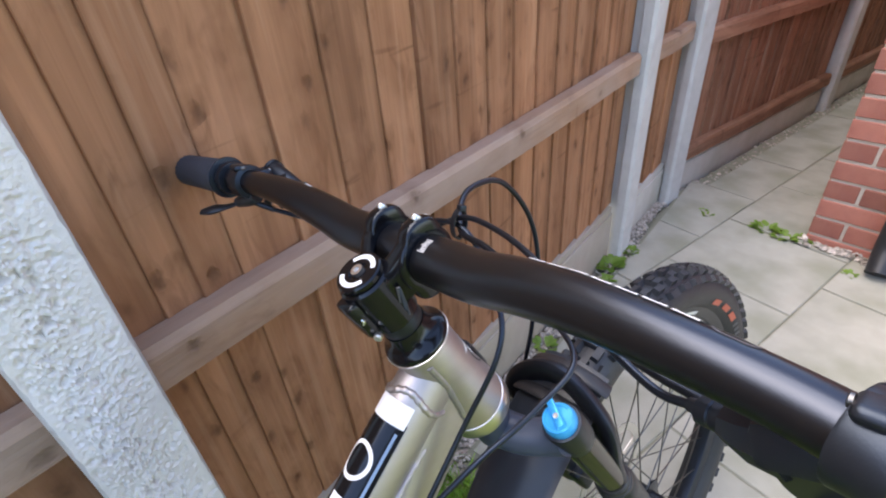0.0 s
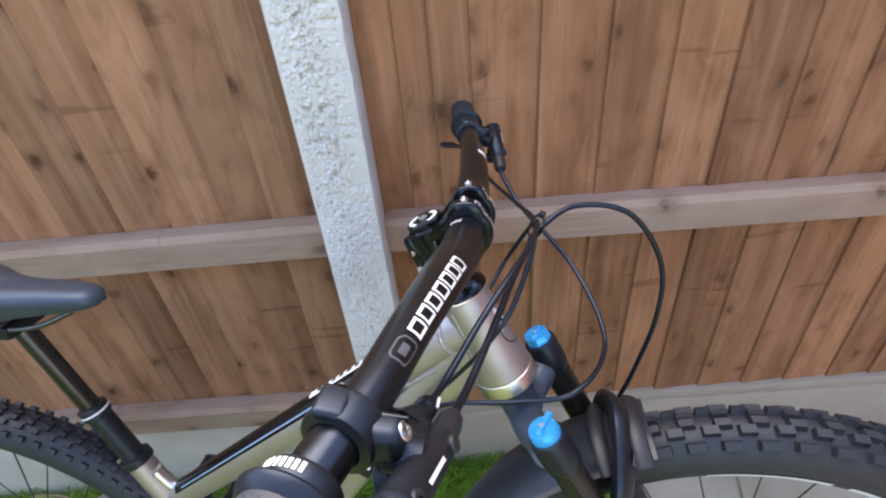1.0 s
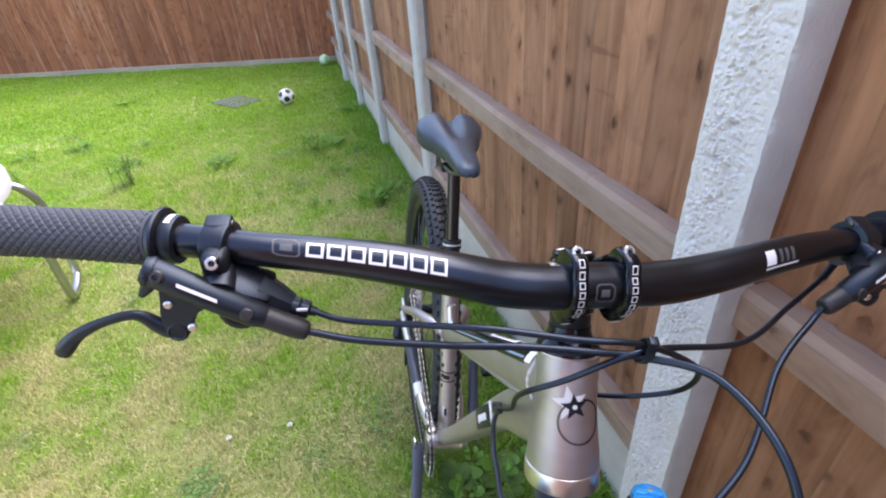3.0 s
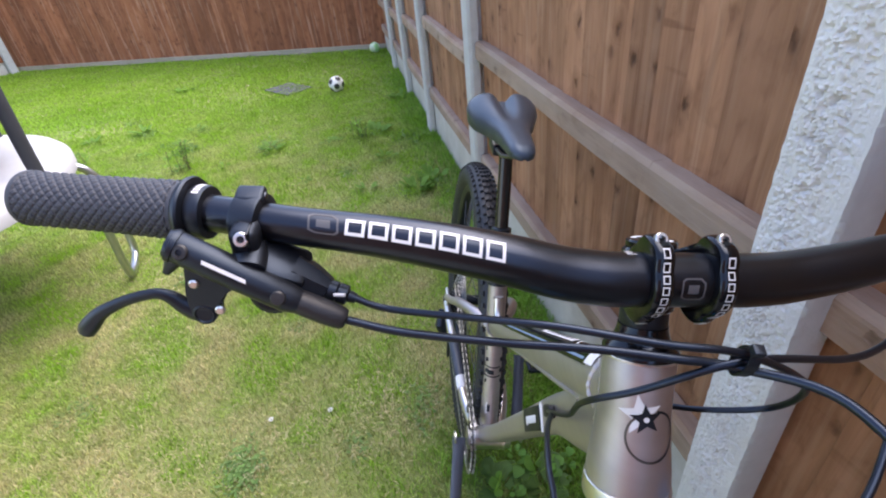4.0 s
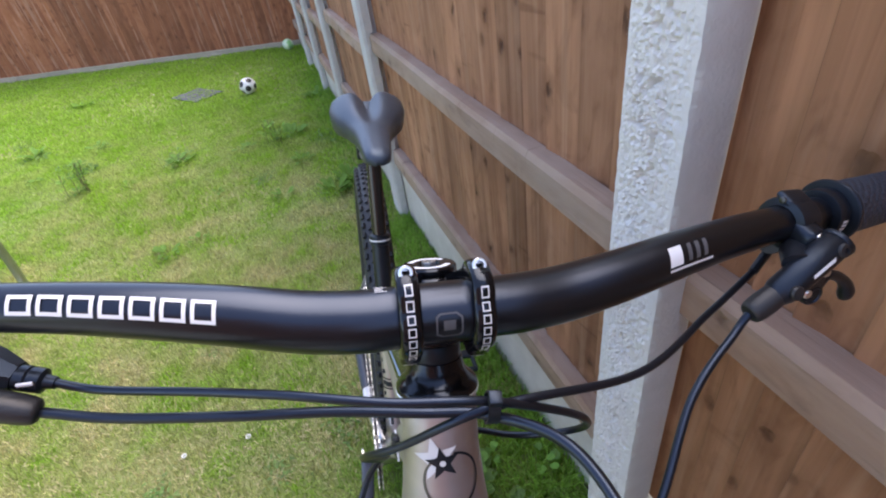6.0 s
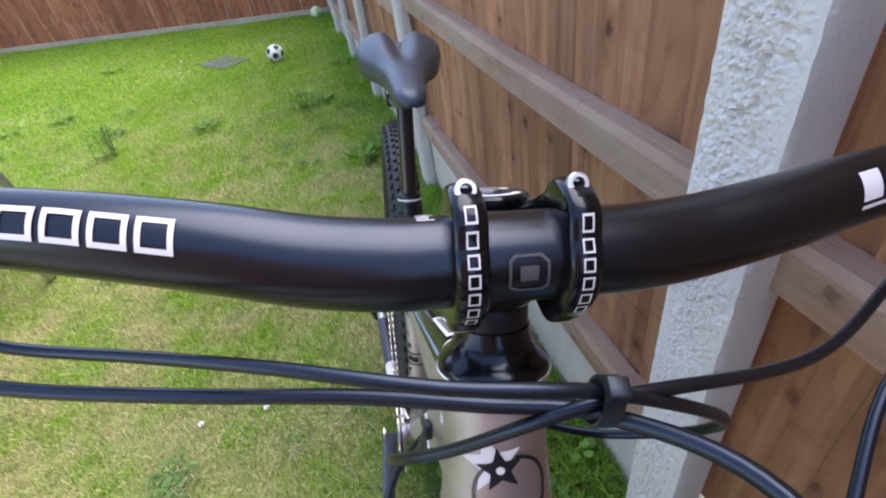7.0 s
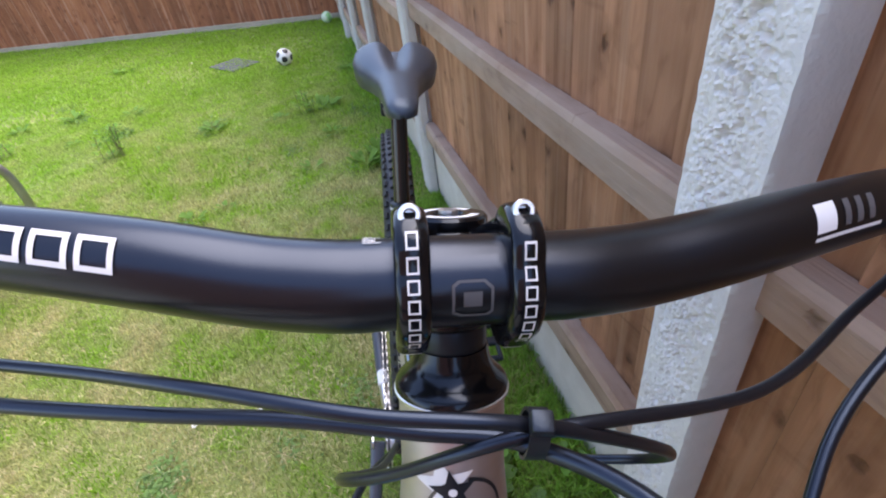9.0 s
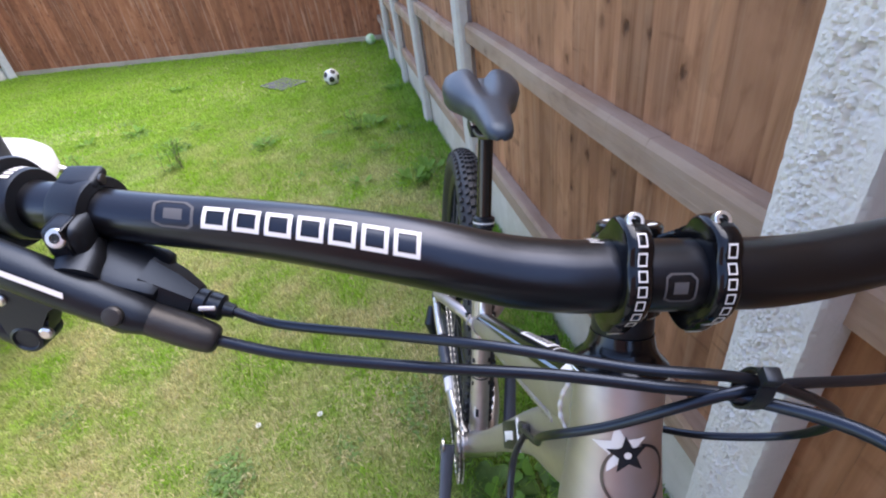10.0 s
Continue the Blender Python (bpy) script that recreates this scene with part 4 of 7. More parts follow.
for s in (-1, 1):
    part("seat_stay", tube([(-0.482, s * 0.012, 0.578, 0.0105), (-0.505, s * 0.024, 0.580, 0.0112), (-0.535, s * 0.042, 0.574, 0.0112), (-0.60, s * 0.060, 0.541, 0.0105), (-0.70, s * 0.066, 0.466, 0.0095), (-0.79, s * 0.066, 0.402, 0.009)], 0, 16, 8), "alloy", bike)
    part("chain_stay", tube([(-0.405, s * 0.020, 0.338, 0.014), (-0.45, s * 0.035, 0.343, 0.0125), (-0.50, s * 0.045, 0.348, 0.0115), (-0.60, s * 0.051, 0.360, 0.011), (-0.70, s * 0.062, 0.372, 0.0105), (-0.79, s * 0.066, 0.385, 0.010)], 0, 16, 8), "bright_alloy", bike)
    drop = part("dropout", boxed((-0.822, s * 0.066 - 0.004, 0.360), (-0.765, s * 0.066 + 0.004, 0.415), 0.0035), "bright_alloy", bike)
    part("axle_nut", turned([(0.009, 0), (0.011, 0.001), (0.011, 0.005), (0.008, 0.006)], along((-0.80, s * 0.070, 0.385), (-0.80, s, 0.385)), 20), "satin", drop)
# short tube between seat tube and top tube, with lumpy weld rings at its ends
# added for the highlight edge where the seat tube bends into the top tube
gusset_edge = part("seat_brace", tube([(*(SEAT(0.648) + Vector((0.012, 0, 0))), 0.0092), (*(SEAT(0.615) + Vector((0.022, 0, 0))), 0.0086), (-0.440, 0, 0.607, 0.0096)], 0, 18, 6), "bright_alloy", bike)


def weld_ring(centre, axis, r, seed):
    """A closed weld bead of small overlapping lumps round a tube."""
    m = along(centre, Vector(centre) + Vector(axis))
    rows = [(*(m @ Vector((r * math.cos(a), r * math.sin(a), 0.0008 * math.sin(3 * a + seed)))), 0.0022 + 0.0004 * math.sin(26 * a)) for a in np.linspace(0, 2 * math.pi, 105)]
    return tube(rows, 0, 8, smooth=False)


part("weld", weld_ring((-0.441, 0, 0.606), (0.35, 0, -0.5), 0.0100, 1), "weld", gusset_edge)
part("weld", weld_ring(SEAT(0.645) + Vector((0.0145, 0, 0)), (0.35, 0, -0.3), 0.0095, 2), "weld", gusset_edge)
part("weld", weld_ring((-0.468, 0, 0.589), (-0.8, 0, -0.59), 0.0196, 3), "weld", top_tube)
_tt = (Vector((-0.482, 0, 0.580)) - Vector((0, 0, 0.938))).normalized()
part("weld", tube([(*(Vector((0.0, 0, 0.938)) + _tt * (0.030 + 0.004 * math.sin(3 * a)) + Vector((0, 0.0222 * math.sin(a), 0)) + _tt.cross(Vector((0, 1, 0))) * (0.0288 * math.cos(a))), 0.0034 + 0.0004 * math.sin(22 * a)) for a in np.linspace(0, 2 * math.pi, 97)], 0, 10, smooth=False), "alloy", top_tube)
for s in (-1, 1):
    part("weld", tube([(*(Vector((0.0, s * 0.0200 * (1 - 0.3 * t), 0.938)) + _tt * (0.05 + 0.30 * t) - Vector((0, 0, 0.0225 - 0.004 * t))), 0.0024 + 0.0004 * math.sin(k * 1.57)) for k, t in enumerate(np.linspace(0, 1, 90))], 0, 8, smooth=False), "alloy", top_tube, "rippled weld seam")
for s in (-1, 1):
    part("weld", weld_ring((-0.492, s * 0.0175, 0.579), (-0.7, s * 0.45, 0), 0.0110, 4 + s), "weld", seat_tube)
for z in (0.345, 0.366):
    part("weld", weld_ring(SEAT(z), (-0.31, 0, 0.95), 0.0197, 7), "weld", seat_tube)
# cable slot and small printed bars on the seat tube
for w0, w1, wd, mt in ((0.402, 0.426, 0.30, "white"), (0.406, 0.422, 0.16, "satin"), (0.482, 0.485, 1.1, "satin"), (0.488, 0.498, 0.35, "satin"), (0.502, 0.505, 1.1, "satin")):
    bm = bmesh.new()
    g = []
    for w in (w0, w1):
        o = SEAT(w)
        rr = (0.0188 - 0.0004 * (w - 0.33)) + (0.0008 if mt == "white" else 0.0012)
        g.append([bm.verts.new(o + Vector((rr * math.cos(a), rr * math.sin(a), 0))) for a in np.linspace(-0.35 - wd, -0.35 + wd, 9)])
    for i in range(8):
        bm.faces.new((g[0][i], g[0][i + 1], g[1][i + 1], g[1][i]))
    part("cable_slot" if w0 < 0.43 else "print_bar", bm, mt, seat_tube, smooth=60)


def strip_on_tube(a, b_, r_up, width, s0, s1, lift, mat, name, parent, label="", n=14, angle=0.0, vary=None):
    """A thin print lying over the top of a straight tube, from s0 to s1 of its length."""
    a, b_ = Vector(a), Vector(b_)
    d = (b_ - a)
    up = Vector((0, 0, 1)) - d.normalized() * d.normalized().z
    up.normalize()
    side = d.normalized().cross(up)
    bm = bmesh.new()
    rows = []
    for k in range(n + 1):
        s = s0 + (s1 - s0) * k / n
        wd = width if vary is None else width * vary(k / n)
        rad = r_up(s) + lift
        row = []
        for j in range(9):
            ph = angle + (j / 8 - 0.5) * wd
            row.append(bm.verts.new(a + d * s + up * (rad * 1.15) * math.cos(ph) + side * (rad * 0.9) * math.sin(ph)))
        rows.append(row)
    for r0, r1 in zip(rows, rows[1:]):
        for j in range(8):
            bm.faces.new((r0[j], r0[j + 1], r1[j + 1], r1[j]))
    bmesh.ops.recalc_face_normals(bm, faces=bm.faces[:])
    return part(name, bm, mat, parent, label, smooth=60)


TT_A, TT_B = Vector((0.0, 0, 0.938)), Vector((-0.482, 0, 0.580))
# the tube bows a little: follow it in short straight runs
_ttr = lambda s: 0.0262 - 0.0078 * s
strip_on_tube(TT_A, TT_B, _ttr, 2.0, 0.085, 0.93, 0.0007, "gloss", "black_panel", top_tube, "black printed panel")
for _side in (-0.80, 0.80):
    strip_on_tube(TT_A, TT_B, _ttr, 0.10, 0.10, 0.90, 0.0012, "blue_line", "blue_line", top_tube, angle=_side)
strip_on_tube(TT_A, TT_B, _ttr, 1.9, 0.060, 0.092, 0.0012, "white", "white_band", top_tube)
strip_on_tube(TT_A, TT_B, _ttr, 0.55, 0.205, 0.40, 0.0014, "white", "white_print", top_tube)
for k in range(7):
    strip_on_tube(TT_A, TT_B, _ttr, 0.28, 0.225 + k * 0.023, 0.237 + k * 0.023, 0.0018, "satin", "dark_bar", top_tube, n=2)


def ring_print(a, b_, r_up, s_mid, size, lift, mat, name, parent, angle=0.0):
    a, b_ = Vector(a), Vector(b_)
    d = b_ - a
    ln = d.length
    dn = d.normalized()
    up = (Vector((0, 0, 1)) - dn * dn.z).normalized()
    side = dn.cross(up)
    bm = bmesh.new()
    inner, outer = [], []
    for k in range(28):
        t = 2 * math.pi * k / 28
        for rr, out in ((size, outer), (size * 0.78, inner)):
            s, lat = s_mid + rr * math.cos(t) / ln, rr * math.sin(t)
            rad = r_up(s) + lift
            ph = angle + lat / rad
            out.append(bm.verts.new(a + d * s + up * rad * 1.15 * math.cos(ph) + side * rad * 0.9 * math.sin(ph)))
    for k in range(28):
        j = (k + 1) % 28
        bm.faces.new((outer[k], outer[j], inner[j], inner[k]))
    return part(name, bm, mat, parent, smooth=60)


ring_print(TT_A, TT_B, _ttr, 0.155, 0.0165, 0.0015, "white", "ring_print", top_tube)
# panel on the side of the down tube
for s in (-1, 1):
    bm = boxed((-0.042, -0.0010, -0.0145), (0.036, 0.0010, 0.0145), 0.0008)
    dt = part("panel_print", bm, "satin", down_tube, "black panel with white print")
    dirv = Vector((-0.577, 0, -0.816))
    rot = Matrix((( -dirv.x, 0, dirv.z, 0), (0, 1, 0, 0), (-dirv.z, 0, -dirv.x, 0), (0, 0, 0, 1)))
    dt.matrix_basis = Matrix.Translation((-0.130, s * 0.0236, 0.741)) @ rot
    for k in range(6):
        part("white_bar", boxed((-0.026 + k * 0.0080, s * 0.0012 - 0.0006, -0.005 if k else -0.007), (-0.0205 + k * 0.0080, s * 0.0012 + 0.0006, 0.004), 0.0004), "white", dt)
    part("white_stripe", boxed((0.041, -0.0010, -0.0165), (0.046, 0.0010, 0.0165), 0.0006), "white", dt)

# headset, stem ---------------------------------------------------------
UP = -_ax
H_TOP = STEER[0]
part("headset_cover", turned([(0.0282, 0.0), (0.0292, 0.0012), (0.0290, 0.0040), (0.0278, 0.0062), (0.0250, 0.0088), (0.0222, 0.0118), (0.0204, 0.0155), (0.0194, 0.0200), (0.0188, 0.0240)], along(H_TOP, H_TOP + UP), 48), "gloss", bike, "gloss black headset cover")
part("headset_rim", turned([(0.0275, -0.0006), (0.0296, -0.0004), (0.0298, 0.0012), (0.0288, 0.0018)], along(H_TOP, H_TOP + UP), 48), "bright_alloy", bike)
part("spacer", turned([(0.0178, 0.0), (0.0182, 0.001), (0.0182, 0.011), (0.0178, 0.012)], along(H_TOP + UP * 0.024, H_TOP + UP), 40), "satin", bike)
STEM0, STEM1 = H_TOP + UP * 0.036, H_TOP + UP * 0.084
CLAMP = Vector((0, 0, 1.0566))
bm = bmesh.new()
lathe(bm, [(0.019, 0.0), (0.0208, 0.002), (0.0212, 0.024), (0.0208, 0.046), (0.019, 0.048)], along(STEM0, STEM1), 40)
for s in (-1, 1):
    # each arm is a flat-sided, sharp-edged loft from the steerer clamp to its bar ring
    rows = []
    for t in np.linspace(0, 1, 9):
        e = t * t * (3 - 2 * t)
        cen = STEM0.lerp(STEM1, 0.50).lerp(CLAMP + Vector((-0.016, 0, 0.001)), t) + Vector((0, s * (0.0085 + 0.0130 * e), 0.0015 * math.sin(math.pi * t)))
        hw, hh = 0.0118 - 0.0052 * e, 0.0235 - 0.0050 * math.sin(math.pi * min(1, t * 1.1)) - 0.0030 * t
        lift = UP.lerp(Vector((0.05, 0, 1)), t).normalized()
        ring = []
        for k in range(28):
            q = 2 * math.pi * k / 28
            cq, sq = math.cos(q), math.sin(q)
            f = (abs(cq) ** 6 + abs(sq) ** 6) ** (-1 / 6)
            ring.append(bm.verts.new(cen + Vector((0, hw * f * cq, 0)) + lift * (hh * f * sq)))
        rows.append(ring)
    for p, q in zip(rows, rows[1:]):
        for k in range(28):
            bm.faces.new((p[k], p[(k + 1) % 28], q[(k + 1) % 28], q[k]))
    bm.faces.new(rows[0])
    bm.faces.new(list(reversed(rows[-1])))
box(bm, (-0.006, -0.0095, -0.019), (0.006, 0.0095, 0.019), 0.004, 2, Matrix.Translation(STEM0.lerp(STEM1, 0.5) + Vector((-0.021, 0, -0.008))) @ Matrix.Rotation(radians(-23), 4, "Y"))
bmesh.ops.recalc_face_normals(bm, faces=bm.faces[:])
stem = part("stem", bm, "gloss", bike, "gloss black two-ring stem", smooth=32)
for s in (-1, 1):
    # raised ribs and a small print on the flank
    p, q = STEM0.lerp(STEM1, 0.30) + Vector((0.004, s * 0.0203, 0)), CLAMP + Vector((-0.030, s * 0.0262, -0.008))
    for d, r_, mt in ((Vector((0, 0, -0.001)), 0.0008, "crank"), (Vector((0.002, 0, -0.006)), 0.0008, "crank")):
        part("flank_rib", tube([tuple(p + d), tuple(p.lerp(q, 0.5) + d), tuple(q + d * 0.4)], r_, 8, 4), mt, stem)
    part("flank_print", tube([tuple(p.lerp(q, 0.08) + Vector((-0.003, s * 0.0003, 0.0060))), tuple(p.lerp(q, 0.75) + Vector((-0.002, s * 0.0003, 0.0052)))], 0.0008, 6, smooth=False), "grey_print", stem)
top_cap = part("top_cap", turned([(0.0180, 0), (0.0187, 0.0012), (0.0187, 0.0048), (0.0176, 0.0062), (0.0080, 0.0062), (0.0068, 0.0042)], along(STEM1, STEM1 + UP), 40), "gloss", stem)
part("cap_bolt", turned([(0.0048, 0), (0.0048, 0.0035), (0.0024, 0.0035), (0.0024, 0.001)], along(STEM1 + UP * 0.0045, STEM1 + UP), 18), "steel", top_cap)
for a0, a1 in ((2.2, 4.3), (-1.0, 1.15)):
    bm = bmesh.new()
    m = along(STEM1 + UP * 0.0064, STEM1 + UP)
    va = [[bm.verts.new(m @ Vector((r * math.cos(a0 + (a1 - a0) * k / 12), r * math.sin(a0 + (a1 - a0) * k / 12), 0))) for r in (0.0112, 0.0152)] for k in range(13)]
    for p, q in zip(va, va[1:]):
        bm.faces.new((p[0], q[0], q[1], p[1]))
    part("print_arc", bm, "white", top_cap)
_back = Vector((-UP.z, 0, UP.x))
for h, y in ((0.062, -0.003), (0.044, -0.008)):
    p = H_TOP + UP * h + _back * 0.0225 + Vector((0, y - 0.003, 0))
    part("pinch_bolt", turned([(0.0030, 0), (0.0034, 0.0005), (0.0034, 0.0036), (0.0028, 0.0042), (0.0016, 0.0042), (0.0014, 0.0018)], along(p, p + _back + Vector((0, -0.7, 0.25))), 16), "steel", stem)

# handlebar ----------------------------------------------------------
# rows of x, sideways place, z, radius for each half
BAR_NEAR = [(0.000, 0.0, 1.0566, 0.0188), (0.000, 0.030, 1.0566, 0.0188), (0.000, 0.050, 1.0570, 0.0188), (-0.002, 0.080, 1.0600, 0.0183), (-0.005, 0.120, 1.0688, 0.0172), (-0.009, 0.160, 1.0752, 0.0158),
            (-0.015, 0.205, 1.0793, 0.0140), (-0.023, 0.260, 1.0815, 0.0126), (-0.037, 0.320, 1.0822, 0.0124), (-0.049, 0.390, 1.0812, 0.0124), (-0.057, 0.446, 1.0800, 0.0124)]
BAR_FENCE = [(0.000, 0.0, 1.0566, 0.0188), (0.000, 0.030, 1.0566, 0.0188), (0.000, 0.050, 1.0566, 0.0188), (-0.002, 0.080, 1.0582, 0.0183), (-0.004, 0.118, 1.0655, 0.0172), (-0.008, 0.156, 1.0732, 0.0158),
             (-0.014, 0.200, 1.0790, 0.0140), (-0.022, 0.253, 1.0820, 0.0126), (-0.032, 0.312, 1.0830, 0.0124), (-0.044, 0.380, 1.0842, 0.0124), (-0.050, 0.418, 1.0846, 0.0124)]


def bar_at(v):
    """Centre and radius of the bar at a sideways place."""
    rows = BAR_NEAR if v < 0 else BAR_FENCE
    out = [float(np.interp(abs(v), [b_[1] for b_ in rows], [b_[i] for b_ in rows])) for i in (0, 2, 3)]
    return Vector((out[0], v, out[1])), out[2]


_near, _far = spline(BAR_NEAR[1:], 6), spline(BAR_FENCE[1:], 6)
_rows = [(r[0], -r[1], r[2], r[3]) for r in reversed(_near)] + [tuple(r) for r in _far]
bm = bmesh.new()
sweep(bm, _rows, 40)
bmesh.ops.recalc_face_normals(bm, faces=bm.faces[:])
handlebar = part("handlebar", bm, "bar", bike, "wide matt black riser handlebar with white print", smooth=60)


def bar_patch(v0, v1, a0, a1, mat, name, parent, lift=0.0004, nv=6, na=6, shear=0.0):
    """A thin print on the bar: sideways from v0 to v1, angles in degrees from straight ahead towards up."""
    bm = bmesh.new()
    g = []
    for i in range(nv + 1):
        row = []
        for j in range(na + 1):
            a = a0 + (a1 - a0) * j / na
            v = v0 + (v1 - v0) * i / nv + shear * (a - a0)
            c, r = bar_at(v)
            ca, sa = math.cos(radians(a)), math.sin(radians(a))
            row.append(bm.verts.new(c + Vector((ca, 0, sa)) * (r + lift)))
        g.append(row)
    for i in range(nv):
        for j in range(na):
            bm.faces.new((g[i][j], g[i + 1][j], g[i + 1][j + 1], g[i][j + 1]))
    bmesh.ops.recalc_face_normals(bm, faces=bm.faces[:])
    return part(name, bm, mat, parent, smooth=180)


def bar_block(v0, v1, a0, a1, mat, name, parent, stroke, lift=0.0008, lean=0.0):
    """A plain hollow block printed on the bar; stroke is the width of its edge, lean its slope."""
    bm = bmesh.new()
    _, r0 = bar_at((v0 + v1) / 2)
    da = math.degrees(stroke / r0)

    def at(v, a):
        c, r = bar_at(v + lean * (a - a0))
        return bm.verts.new(c + Vector((math.cos(radians(a)), 0, math.sin(radians(a)))) * (r + lift))

    for p0, p1, q0, q1, n_, k_ in ((v0, v1, a0, a0 + da, 8, 2), (v0, v1, a1 - da, a1, 8, 2), (v0, v0 + stroke, a0 + da, a1 - da, 2, 6), (v1 - stroke, v1, a0 + da, a1 - da, 2, 6)):
        g = [[at(p0 + (p1 - p0) * i / n_, q0 + (q1 - q0) * j / k_) for j in range(k_ + 1)] for i in range(n_ + 1)]
        for i in range(n_):
            for j in range(k_):
                bm.faces.new((g[i][j], g[i + 1][j], g[i + 1][j + 1], g[i][j + 1]))
    bmesh.ops.recalc_face_normals(bm, faces=bm.faces[:])
    return part(name, bm, mat, parent, smooth=180)


# maker's word as seven plain hollow blocks
for k in range(7):
    v0 = -0.2240 + k * 0.01470
    bar_block(v0, v0 + 0.0124, 24, 67, "white", "print_block", handlebar, 0.0020, lean=0.00002)
# outlined badge with cut corners
BADGE = [(-1, -0.75), (-0.55, -1), (0.75, -1), (1, -0.75), (1, 0.6), (0.6, 1), (-0.7, 1), (-1, 0.75)]


def bar_badge(v_mid, a_mid, half_v, half_a, mat, turn=1):
    """A thin outline and a plain patch on the bar."""
    bm = bmesh.new()
    rows = []
    dense = [(a[0] + (c[0] - a[0]) * k / 6, a[1] + (c[1] - a[1]) * k / 6) for a, c in zip(BADGE, BADGE[1:] + BADGE[:1]) for k in range(6)]
    for x, y in dense:
        pair = []
        for k in (1.0, 0.86):
            v, a = v_mid + turn * x * half_v * k, a_mid + y * half_a * k
            c, r = bar_at(v)
            pair.append(bm.verts.new(c + Vector((math.cos(radians(a)), 0, math.sin(radians(a)))) * (r + 0.0005)))
        rows.append(pair)
    for p, q in zip(rows, rows[1:] + rows[:1]):
        bm.faces.new((p[0], q[0], q[1], p[1]))
    bmesh.ops.recalc_face_normals(bm, faces=bm.faces[:])
    part("badge_outline", bm, mat, handlebar, smooth=180)
    bar_patch(v_mid - half_v * 0.45, v_mid + half_v * 0.45, a_mid - half_a * 0.4, a_mid + half_a * 0.4, mat, "badge_patch", handlebar)


bar_badge(-0.2375, 47, 0.0098, 28, "grey_print")
# print near the other grip
bar_patch(0.144, 0.153, 22, 66, "white", "print_block", handlebar)
for k in range(3):
    bar_patch(0.157 + 0.006 * k, 0.160 + 0.006 * k, 24, 64, "grey_print", "print_block", handlebar, nv=2)
bar_patch(0.144, 0.176, 10, 16, "white", "print_block", handlebar)
# scale marks and badge between the rings
for k in range(9):
    bar_patch(-0.0395, -0.0345 if k % 4 else -0.0325, 96 + 4 * k, 97.6 + 4 * k, "white", "scale_mark", handlebar, nv=2, na=1)
bar_badge(0.001, 17, 0.0080, 23, "grey_print")

def ear_at(deg):
    """How far the ring swells towards its bolts, from 0 to 1."""
    e = max(0.0, (abs(math.sin(radians(deg))) - 0.72) / 0.28)
    return e * e * (3 - 2 * e)


# the two clamp rings of the stem
for s in (-1, 1):
    v = s * 0.0215
    bm = bmesh.new()
    hw = 0.0066
    prof_n = 72
    rings = []
    for y, grow in ((-hw, -0.0006), (-hw * 0.90, 0.0008), (-hw * 0.66, 0.0017), (-hw * 0.3, 0.0022), (hw * 0.3, 0.0022), (hw * 0.66, 0.0017), (hw * 0.90, 0.0008), (hw, -0.0006)):
        ring_o = []
        for k in range(prof_n):
            a = 2 * math.pi * k / prof_n
            ca, sa = math.cos(a), math.sin(a)
            ear = max(0.0, (abs(sa) - 0.72) / 0.28)
            rr = 0.0238 + grow + 0.0068 * ear * ear * (3 - 2 * ear) * (1.0 if ca > -0.7 else 0.3)
            ring_o.append(bm.verts.new((ca * rr, y, sa * rr)))
        rings.append(ring_o)
    inner = [[bm.verts.new((0.0189 * math.cos(2 * math.pi * k / prof_n), y, 0.0189 * math.sin(2 * math.pi * k / prof_n))) for k in range(prof_n)] for y in (hw, -hw)]
    loop = rings + inner
    for a, c in zip(loop, loop[1:] + loop[:1]):
        for k in range(prof_n):
            bm.faces.new((a[k], a[(k + 1) % prof_n], c[(k + 1) % prof_n], c[k]))
    bmesh.ops.recalc_face_normals(bm, faces=bm.faces[:])
    ring = part("clamp_ring", bm, "gloss", stem, "gloss black bar clamp with white print", smooth=40)
    ring.matrix_basis = Matrix.Translation(CLAMP + Vector((0, v, 0)))
    for ang, out in ((93, 0.0308), (-72, 0.0278)):
        ca, sa = math.cos(radians(ang)), math.sin(radians(ang))
        p = Vector((ca * out, 0, sa * out))
        part("bolt", turned([(0.0040, 0), (0.0044, 0.0006), (0.0044, 0.0038), (0.0038, 0.0044), (0.0024, 0.0044), (0.0021, 0.0014), (0.0003, 0.0013)], along(p, p + Vector((0.72, 0, 0.69 if ang > 0 else -0.66))), 18), "steel", ring)
    # seven block shapes round the front of the ring
    for k in range(7):
        a0 = (62 - k * 16.0) if s < 0 else (-44 + k * 16.0)
        bm = bmesh.new()
        for y0, y1, b0, b1 in ((-0.0023, -0.0016, 0, 12.0), (0.0016, 0.0023, 0, 12.0), (-0.0016, 0.0016, 0, 1.7), (-0.0016, 0.0016, 10.3, 12.0)):
            g = [[bm.verts.new((math.cos(radians(a0 + b)) * (0.0263 + 0.0068 * ear_at(a0 + b)), y, math.sin(radians(a0 + b)) * (0.0263 + 0.0068 * ear_at(a0 + b)))) for b in np.linspace(b0, b1, 4)] for y in (y0, y1)]
            for j in range(3):
                bm.faces.new((g[0][j], g[1][j], g[1][j + 1], g[0][j + 1]))
        bmesh.ops.recalc_face_normals(bm, faces=bm.faces[:])
        part("print_block", bm, "white", ring, smooth=180)

